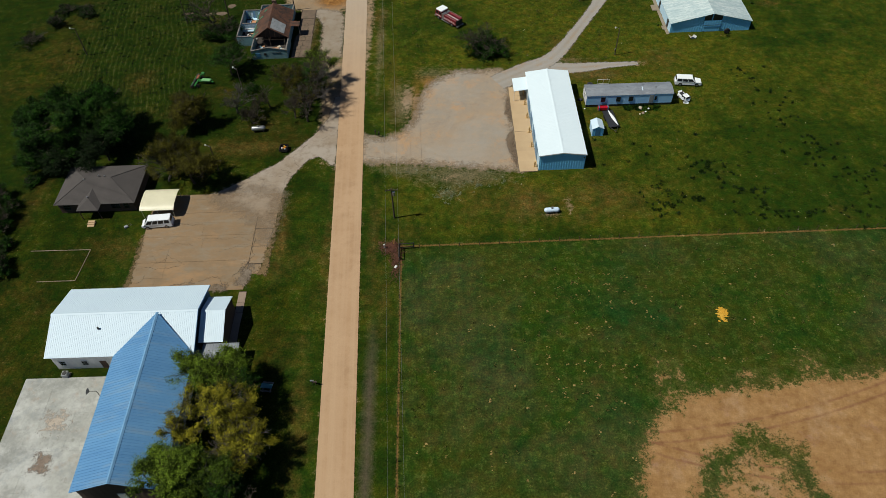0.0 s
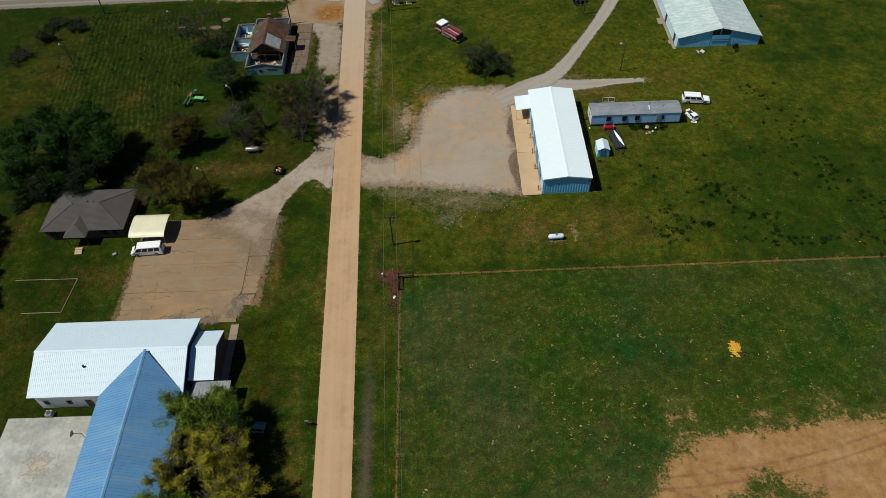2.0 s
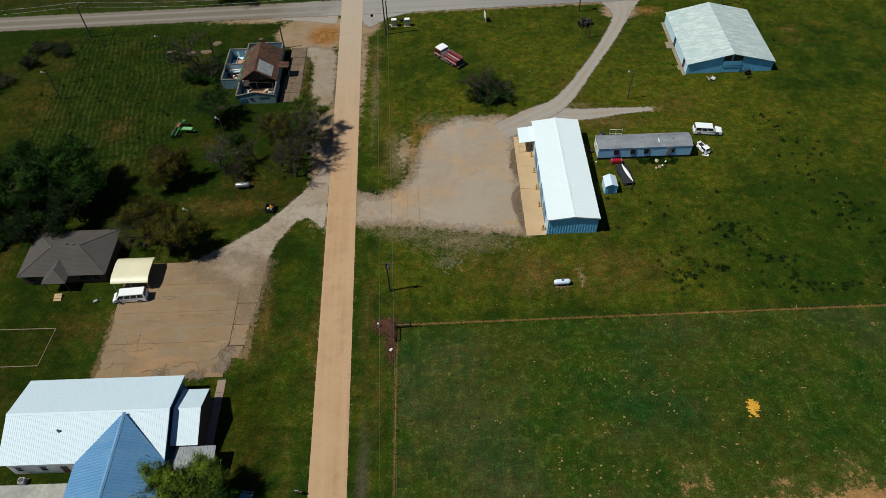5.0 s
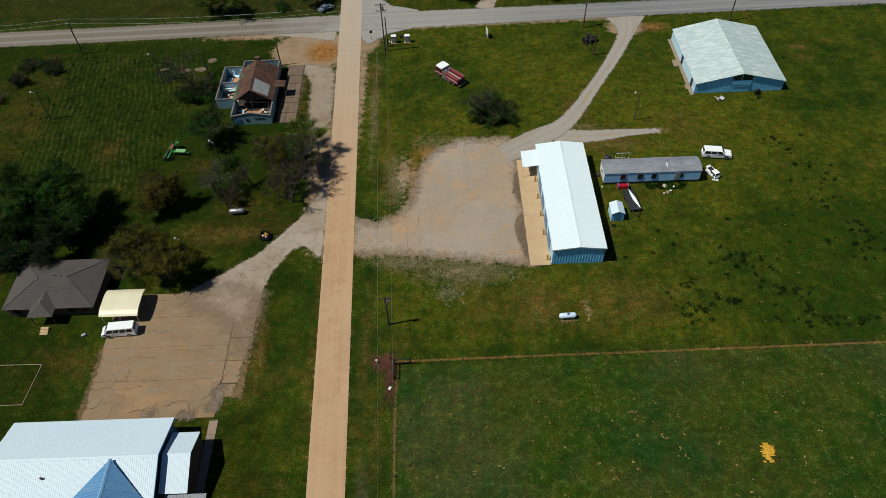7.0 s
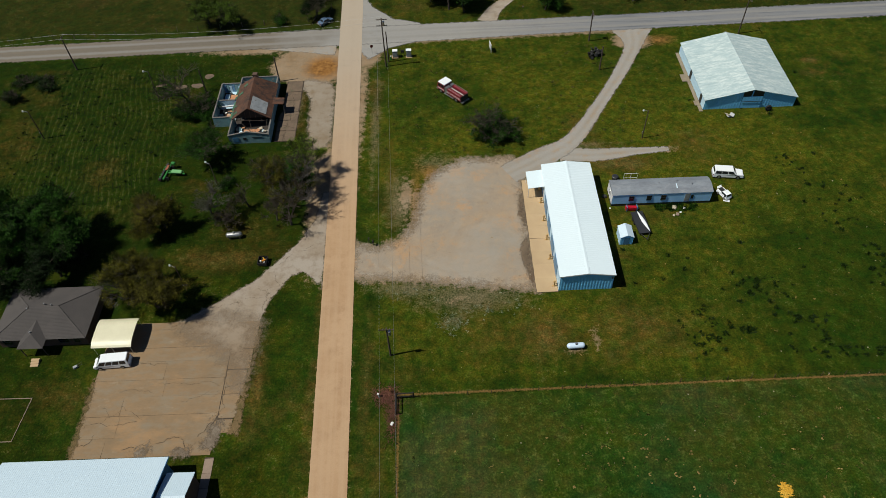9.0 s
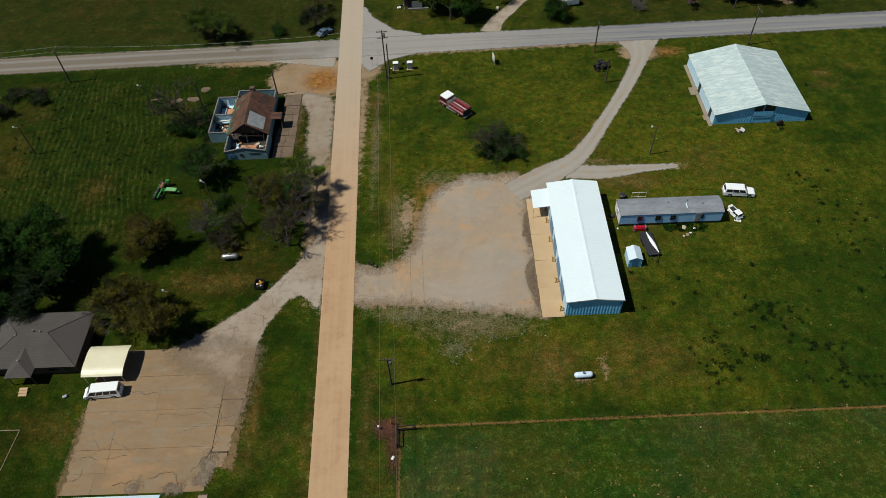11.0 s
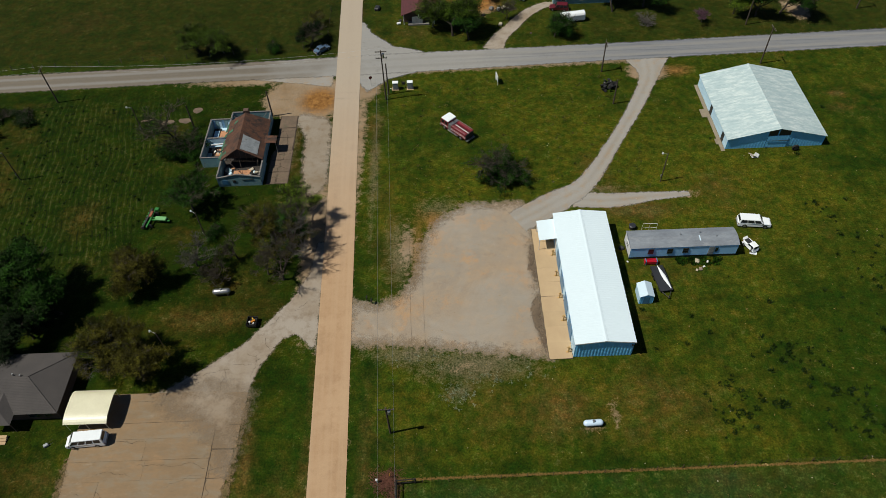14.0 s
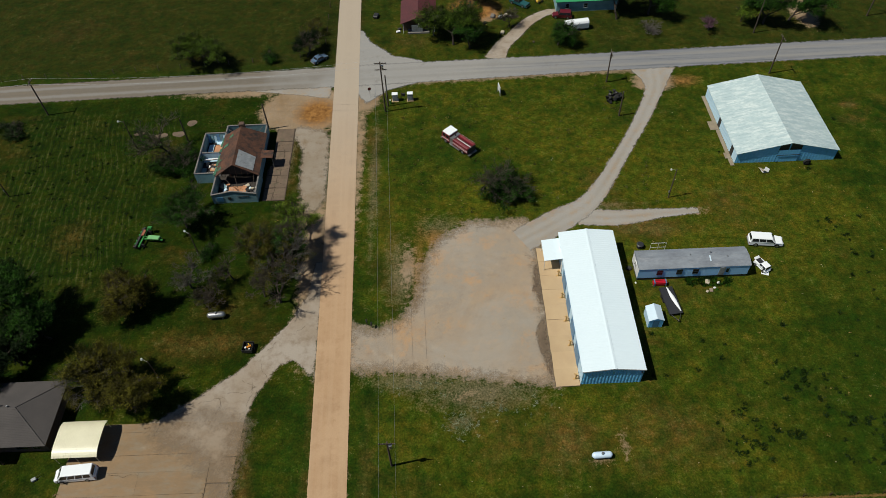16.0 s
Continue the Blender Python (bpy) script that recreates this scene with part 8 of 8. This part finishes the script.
# beside the barn
g = thing("scrap_heap", (61.3, 149.1, 0), "small heap of pale scrap sheet in the grass", "scrap")
for k, (x, y, a) in enumerate(((0, 0, 0.3), (0.5, 0.2, 1.0), (-0.4, 0.1, 2.0))):
    bm = box(bmnew(), -0.7, -0.45, 0, 0.7, 0.45, 0.1)
    bmesh.ops.rotate(bm, verts=bm.verts, matrix=Euler((0.25 * k, 0.2, a)).to_matrix())
    bmesh.ops.translate(bm, verts=bm.verts, vec=(x, y, 0.15 + 0.12 * k))
    part("sheet", bm, M_TRIM if k < 2 else M_RUBBLE, g)
g = thing("tractor_tyre", (69.8, 150.5, 0), "large black tractor tyre leaning at the barn front", "tyre")
part("tread", bevel(tube(bmnew(), (0, -0.2, 0.68), (0, 0.25, 0.72), 0.7, n=18), 0.07), M_BLACK, g)
part("hub", tube(bmnew(), (0, -0.24, 0.68), (0, -0.2, 0.68), 0.35, n=12), M_DARK, g)
g = thing("tyre_pile", (36.6, 172.8, 0), "heap of old black tyres in the grass", "tyre pile")
tm = mesh_of(bevel(tube(bmnew(), (0, 0, -0.11), (0, 0, 0.11), 0.38, n=12), 0.05), "tyre", M_BLACK)
hm = mesh_of(tube(bmnew(), (0, 0, -0.12), (0, 0, 0.12), 0.19, n=8), "hub", M_DARK)
for k in range(34):
    t = new("tyre", tm)
    t.parent = g
    t.matrix_local = pose(rg.gauss(0, 0.8), rg.gauss(0, 0.75), rg.uniform(0.2, 1.25), rg.uniform(-70, 70), rg.uniform(-60, 60), 0)
    hb = new("hub", hm)
    hb.parent = t

# farm implement in the mown lot
g = thing("farm_implement", (-54.8, 137.8, 0), "green tractor-drawn farm implement with a rusty toolbar", "farm machine", turn=-8)
part("toolbar", box(bmnew(), -1.5, -2.4, 0.7, -1.2, 2.4, 0.95), M_DARK, g)
part("toolbar", box(bmnew(), -0.8, -2.3, 0.75, -0.55, 2.3, 0.95), M_GREEN, g)
for k in range(7):
    y = -2.1 + k * 0.7
    u = part("row_unit", box(bmnew(), -1.9, y - 0.16, 0.3, -1.1, y + 0.16, 0.7), M_GREEN if k % 3 else M_RUSTPIPE, g)
    part("disc", tube(bmnew(), (-1.6, y - 0.03, 0.3), (-1.6, y + 0.03, 0.3), 0.3, n=12), M_DARK, u)
part("seat_deck", box(bmnew(), -1.15, 0.2, 0.96, -0.7, 1.6, 1.15), surface("rust_orange", (0.30, 0.10, 0.05), rough=0.8), g, "rusty orange deck")
part("drawbar", box(bmnew(), -0.55, -0.35, 0.6, 3.0, -0.1, 0.8), M_GREEN, g, "green drawbar")
part("drawbar", box(bmnew(), -0.55, 0.15, 0.6, 2.6, 0.4, 0.8), M_GREEN, g)
part("tank", bevel(box(bmnew(), 0.2, -0.45, 0.82, 2.4, 0.45, 1.15), 0.08), surface("pale_green", (0.20, 0.48, 0.20), rough=0.4, bump=0), g, "pale green hopper")
part("hopper", bevel(box(bmnew(), -0.5, 1.7, 0.96, 0.3, 2.3, 1.5), 0.06), M_GREEN, g)
for y in (-1.6, 1.6):
    part("wheel", tube(bmnew(), (-0.3, y - 0.12, 0.42), (-0.3, y + 0.12, 0.42), 0.42, n=14), M_BLACK, g, "black tyre")

# the small loaded trailer beside the driveway
g = thing("box_trailer", (-32.8, 113.7, 0), "small black open trailer loaded with orange and white gear", "trailer", turn=-4)
g.scale = (0.74, 0.74, 0.8)
part("bed", box(bmnew(), -1.1, -1.2, 0.4, 1.1, 1.2, 0.5), M_BLACK, g)
for x0, y0, x1, y1 in ((-1.1, -1.2, 1.1, -1.12), (-1.1, 1.12, 1.1, 1.2), (-1.1, -1.12, -1.02, 1.12), (1.02, -1.12, 1.1, 1.12)):
    part("side", box(bmnew(), x0, y0, 0.5, x1, y1, 1.15), M_BLACK, g)
for s in (-1, 1):
    part("wheel", tube(bmnew(), (s * 1.12, 0, 0.33), (s * 1.32, 0, 0.33), 0.33, n=12), M_BLACK, g)
o = thing("garden_machine", (-32.8, 113.7, 0.4), "orange garden machine with white tank in the trailer", "machine", turn=30)
o.scale = (0.74, 0.74, 0.8)
part("body", bevel(box(bmnew(), -0.25, -0.25, 0.05, 0.75, 0.2, 0.5), 0.05), surface("orange_paint", (0.62, 0.22, 0.02), rough=0.4, bump=0), o, "orange body")
part("arm", box(bmnew(), 0.3, 0.2, 0.2, 0.5, 0.8, 0.55), M_YELLOW, o)
part("tank", bevel(box(bmnew(), -0.7, -0.1, 0.05, -0.3, 0.35, 0.5), 0.06), M_TRIM, o, "white tank")
part("cap", bevel(box(bmnew(), -0.1, -0.75, 0.05, 0.3, -0.4, 0.4), 0.06), M_TRIM, o)

# at the fence corner
g = thing("guy_marker", (-9.4, 86.9, 0), "yellow plastic guy-wire marker by the fence corner", "marker")
part("sleeve", tube(bmnew(), (0, 0, -0.1), (0.25, -0.5, 2.0), 0.05, n=8), M_YELLOW, g)
part("anchor", tube(bmnew(), (-0.02, 0.04, -0.1), (-0.01, 0.02, 0.12), 0.03, n=6), M_STEEL, g)
g = thing("white_marker", (-11.1, 86.0, 0), "short white marker post in the brush", "marker")
part("post", box(bmnew(), -0.06, -0.06, -0.1, 0.06, 0.06, 0.9), M_TRIM, g)
part("cap", box(bmnew(), -0.14, -0.14, 0.9, 0.14, 0.14, 1.05), M_TRIM, g)
solid("scrap_bag", bevel(box(bmnew(), -0.3, -0.2, 0.0, 0.3, 0.2, 0.25), 0.1, 2), M_TRIM, "crumpled white scrap lying in dead brush", "litter", at=(-8.9, 81.4, 0.05), turn=60)

# mailboxes and signs
def mailbox(x, y, mat, label, turn=0):
    g = thing("mailbox", (x, y, 0), label, "mailbox", "mailboxes", turn)
    part("post", box(bmnew(), -0.05, -0.05, -0.1, 0.05, 0.05, 1.0), M_WOODPOLE, g)
    bm = prism(bmnew(), [(-0.28, -0.12, 1.0), (-0.28, 0.12, 1.0), (-0.28, 0.12, 1.18), (-0.28, 0.07, 1.27), (-0.28, -0.07, 1.27), (-0.28, -0.12, 1.18)], (0.56, 0, 0))
    part("box", bm, mat, g)
    part("flag", box(bmnew(), 0.05, 0.125, 1.1, 0.09, 0.14, 1.4), M_RED, g)


mailbox(-21.5, 58.4, M_STEEL, "grey metal mailbox on a post by the road")
mailbox(-21.0, 58.2, M_WOODPOLE, "dark mailbox on a post by the road")
mailbox(-13.9, 117.5, M_BLACK, "black mailbox on a post at the yard corner", 90)
mailbox(-13.1, 116.9, M_BLACK, "black mailbox on a post at the yard corner", 90)
g = thing("stop_sign", (-15.7, 176.9, 0), "red octagonal road sign on a thin post", "road sign", turn=20)
part("post", tube(bmnew(), (0, 0, -0.2), (0, 0, 2.5), 0.035), M_STEEL, g)
part("plate", prism(bmnew(), [(0.4 * math.cos(math.pi * (k + 0.5) / 4), -0.06, 2.25 + 0.4 * math.sin(math.pi * (k + 0.5) / 4)) for k in range(8)], (0, 0.02, 0)), M_RED, g, "plain red plate")
g = thing("notice_sign", (12.4, 176.4, 0), "white two-sided notice sign on posts in the grass", "sign", turn=100)
part("panel", box(bmnew(), -1.0, -0.06, 0.7, 1.0, 0.06, 2.2), M_TRIM, g, "white panel")
part("panel", box(bmnew(), -0.75, -0.1, 0.95, 0.75, -0.065, 1.95), M_PALE_WALL, g)
for s in (-1, 1):
    part("post", box(bmnew(), s * 0.9 - 0.06, -0.06, -0.1, s * 0.9 + 0.06, 0.06, 0.7), M_TRIM, g)
for x in (-10.2, -6.95):
    g = thing("utility_cabinet", (x, 175.4, 0), "grey utility cabinet with white cap on a pad", "cabinet", "utility cabinets")
    part("pad", box(bmnew(), -0.75, -0.6, -0.05, 0.75, 0.6, 0.12), M_APRON, g)
    part("case", bevel(box(bmnew(), -0.58, -0.42, 0.12, 0.58, 0.42, 1.75), 0.03), M_TIN, g, "grey steel case")
    part("cap", bevel(box(bmnew(), -0.64, -0.48, 1.75, 0.64, 0.48, 1.92), 0.04), M_CARWHITE, g, "white cap")
    part("door", box(bmnew(), -0.5, -0.45, 0.25, -0.02, -0.425, 1.65), M_TIN, g)
    part("door", box(bmnew(), 0.02, -0.45, 0.25, 0.5, -0.425, 1.65), M_TIN, g)
g = thing("meter_rack", (-8.4, 175.6, 0), "dark pipe rack with meters between the cabinets", "meter")
for s in (-0.35, 0.35):
    part("pipe", tube(bmnew(), (s, 0, -0.1), (s, 0, 1.9), 0.06), M_RUSTPIPE, g)
part("meter", box(bmnew(), -0.4, -0.15, 1.1, 0.4, 0.12, 1.7), M_DARK, g)
g = thing("marker_post", (-11.2, 174.3, 0), "short pedestal with green cover", "pedestal")
part("pedestal", box(bmnew(), -0.14, -0.14, -0.1, 0.14, 0.14, 1.0), M_GREEN, g)
part("top", box(bmnew(), -0.16, -0.16, 1.0, 0.16, 0.16, 1.08), M_TRIM, g)

# beside the hall
g = thing("satellite_dish", (-54.2, 57.0, 0), "dark dish on a bent pole beside the wing", "satellite dish", turn=200)
part("mast", tube(bmnew(), (0, 0, 0), (0, 0, 2.6), 0.05), M_DARK, g)
part("arm", tube(bmnew(), (0, 0, 2.6), (0.9, 0, 3.2), 0.04), M_DARK, g)
part("dish", tube(bmnew(), (0.9, 0, 3.15), (1.05, 0, 3.3), 0.2, 0.5, 14), M_SLATE, g, "dark dish")
g = thing("air_conditioner", (-61.3, 61.4, 0), "grey outdoor air conditioner beside the hall", "air conditioner")
part("case", bevel(box(bmnew(), -0.45, -0.45, 0.05, 0.45, 0.45, 0.9), 0.04), M_TIN, g)
part("fan_grille", tube(bmnew(), (0, 0, 0.9), (0, 0, 0.94), 0.36, n=16), M_DARK, g, "dark round fan grille")
part("pad", box(bmnew(), -0.6, -0.6, -0.05, 0.6, 0.6, 0.05), M_WALK, g)
g = thing("picnic_table", (-28.6, 58.0, 0), "weathered teal table under the trees", "table", turn=-8)
part("tabletop", box(bmnew(), -0.9, -0.4, 0.7, 0.9, 0.4, 0.76), surface("teal_boards", (0.10, 0.26, 0.28), rough=0.7), g)
for s in (-1, 1):
    part("bench", box(bmnew(), -0.9, s * 0.75 - 0.13, 0.42, 0.9, s * 0.75 + 0.13, 0.47), M_OLD_WOOD, g)
    part("leg_frame", box(bmnew(), s * 0.6 - 0.05, -0.8, 0, s * 0.6 + 0.05, 0.8, 0.42), M_OLD_WOOD, g)
    part("leg", box(bmnew(), s * 0.6 - 0.05, -0.25, 0.42, s * 0.6 + 0.05, 0.25, 0.7), M_OLD_WOOD, g)
g = thing("wheelbarrow", (-60.3, 93.3, 0), "upturned wheelbarrow on the house lawn", "wheelbarrow", turn=30)
part("tray", bevel(box(bmnew(), -0.35, -0.25, 0.0, 0.35, 0.25, 0.4), 0.06), M_TIN, g)
for s in (-1, 1):
    part("handle", tube(bmnew(), (0.3, s * 0.2, 0.15), (1.1, s * 0.25, 0.45), 0.025), M_DARK, g)


# ---- houses north of the crossroad ----
def north_house():
    g = thing("red_roofed_house", (0, 0, 0), "small house with dark red roof and grey porch", "house")
    x0, x1, y0, y1, e, r = -9.2, -0.6, 200.6, 210.8, 2.7, 4.3
    part("wall", box(bmnew(), x0 + 0.4, y0 + 1.4, 0, x1 - 0.4, y1 - 0.4, e), M_BRICK, g, "brown walls")
    m = (x0 + x1) / 2
    part("roof_slope", slope(bmnew(), (x0, y0, e), (x0, y1, e), (m, y1, r), (m, y0, r), 0.12, 0.5, 0.02), M_REDROOF, g)
    part("roof_slope", slope(bmnew(), (x1, y1, e), (x1, y0, e), (m, y0, r), (m, y1, r), 0.12, 0.5, 0.02), M_REDROOF, g)
    part("gable", prism(bmnew(), [(x0 + 0.4, y0 + 1.4, e), (x1 - 0.4, y0 + 1.4, e), (m, y0 + 1.4, r - 0.2)], (0, 0.15, 0)), M_OLD_WOOD, g)
    part("porch_floor", box(bmnew(), x0 + 1.6, y0 - 0.2, 0, x1 - 1.8, y0 + 1.4, 0.35), M_OLD_WOOD, g)
    part("porch_screen", box(bmnew(), x0 + 2.6, y0 + 0.1, 0.35, x0 + 5.2, y0 + 0.18, 2.2), M_TIN, g, "grey porch screen")
    for x in (x0 + 0.6, m, x1 - 0.6):
        part("porch_post", tube(bmnew(), (x, y0 + 0.3, 0), (x, y0 + 0.3, e), 0.07), M_TRIM, g)
    g = thing("green_roofed_house", (0, 0, 0), "grey house with green metal roof behind the trees", "house")
    x0, x1, y0, y1, e, r = 28.6, 44.0, 207.0, 216.0, 2.8, 4.4
    m = (y0 + y1) / 2
    part("wall", box(bmnew(), x0 + 0.3, y0 + 0.3, 0, x1 - 0.3, y1 - 0.3, e), M_TEAL, g, "grey-blue siding walls")
    part("roof_slope", slope(bmnew(), (x0, y0, e), (x1, y0, e), (x1, m, r), (x0, m, r), 0.1, 0.5, 0.02), M_GREENROOF, g)
    part("roof_slope", slope(bmnew(), (x1, y1, e), (x0, y1, e), (x0, m, r), (x1, m, r), 0.1, 0.5, 0.02), M_GREENROOF, g)
    part("gable", prism(bmnew(), [(x0 + 0.3, y0 + 0.3, e), (x0 + 0.3, y1 - 0.3, e), (x0 + 0.3, m, r - 0.15)], (0.15, 0, 0)), M_TEAL, g)
    for x in (31.5, 36.0):
        window_on(g, x, y0 + 0.3, 1.0, 0.9, 1.1, "s")


north_house()
g = thing("white_trailer", (32.6, 199.7, 0), "rounded white enclosed stock trailer on the grass", "trailer", turn=8)
bm = prism(bmnew(), [(-2.9, -1.0, 0.5), (-2.9, 1.0, 0.5), (-2.9, 1.0, 1.9), (-2.9, 0.7, 2.3), (-2.9, 0.25, 2.45), (-2.9, -0.25, 2.45), (-2.9, -0.7, 2.3), (-2.9, -1.0, 1.9)], (5.8, 0, 0))
part("body", bevel(bm, 0.08), M_CARWHITE, g)
part("skirt", box(bmnew(), -2.7, -0.98, 0.3, 2.7, 0.98, 0.5), M_DARK, g)
for s in (-1, 1):
    for x in (-0.5, 0.5):
        part("wheel", tube(bmnew(), (x, s * 0.85, 0.36), (x, s * 1.05, 0.36), 0.36, n=12), M_BLACK, g)
for x, y, s, m, lab in ((13.2, 206.4, 0.7, M_OLD_WOOD, "grey wooden pallet stack"), (15.0, 206.0, 0.55, M_TIN, "grey scrap metal pile"), (16.3, 206.6, 0.6, M_RUBBLE, "pile of pale rubble"), (17.4, 206.2, 0.45, M_OLD_WOOD, "old boards on the ground"), (11.0, 203.6, 0.5, M_BLACK, "black tyre planter on the grass"), (17.7, 202.0, 0.35, M_BLACK, "black drum by the drive"), (-9.9, 201.4, 0.5, M_TRIM, "white clutter beside the porch"), (-9.6, 202.6, 0.45, M_DARK, "dark junk beside the porch"), (22.0, 195.0, 0.3, M_WOODPOLE, "small wooden marker in the grass"), (15.0, 199.2, 0.6, M_RUBBLE, "flat pale stone by the drive"), (-15.5, 208.5, 0.9, M_DARK, "dark brush heap on the lawn")):
    solid("junk", bevel(box(bmnew(), -s, -s * 0.7, 0, s, s * 0.7, s * 0.8), s * 0.2), m, lab, "junk", "yard junk", at=(x, y, 0), turn=x * 53 % 90)
g = thing("riding_mower", (25.2, 212.0, 0), "yellow riding mower on the lawn", "mower", turn=40)
part("body", bevel(box(bmnew(), -0.8, -0.4, 0.3, 0.9, 0.4, 0.85), 0.08), M_YELLOW, g)
part("seat", bevel(box(bmnew(), -0.6, -0.25, 0.85, -0.1, 0.25, 1.2), 0.05), M_BLACK, g)
for s in (-1, 1):
    for x in (-0.5, 0.6):
        part("wheel", tube(bmnew(), (x, s * 0.4, 0.28), (x, s * 0.6, 0.28), 0.28, n=12), M_BLACK, g)

# pale stones and litter lying about the fields
bs = bmnew()
for k in range(150):
    x, y = rg.uniform(-6, 80), rg.uniform(60, 175)
    if 14 < x < 52 and 103 < y < 134 or (54 < x < 78 and 150 < y < 174):
        continue
    s = rg.uniform(0.03, 0.09)
    v = [bs.verts.new((x + dx * s * rg.uniform(0.6, 1.2), y + dy * s * rg.uniform(0.6, 1.2), z)) for z, q in ((0, 1), (s * 0.7, 0.6)) for dx, dy in ((-q, -q), (q, -q), (q, q), (-q, q))]
    for f in ((4, 5, 6, 7), (0, 1, 5, 4), (1, 2, 6, 5), (2, 3, 7, 6), (3, 0, 4, 7)):
        bs.faces.new([v[i] for i in f])
tagged(new("scattered_stones", mesh_of(bs, "scattered_stones", M_RUBBLE)), "small pale stones scattered in the grass", "stones", kind="stuff")
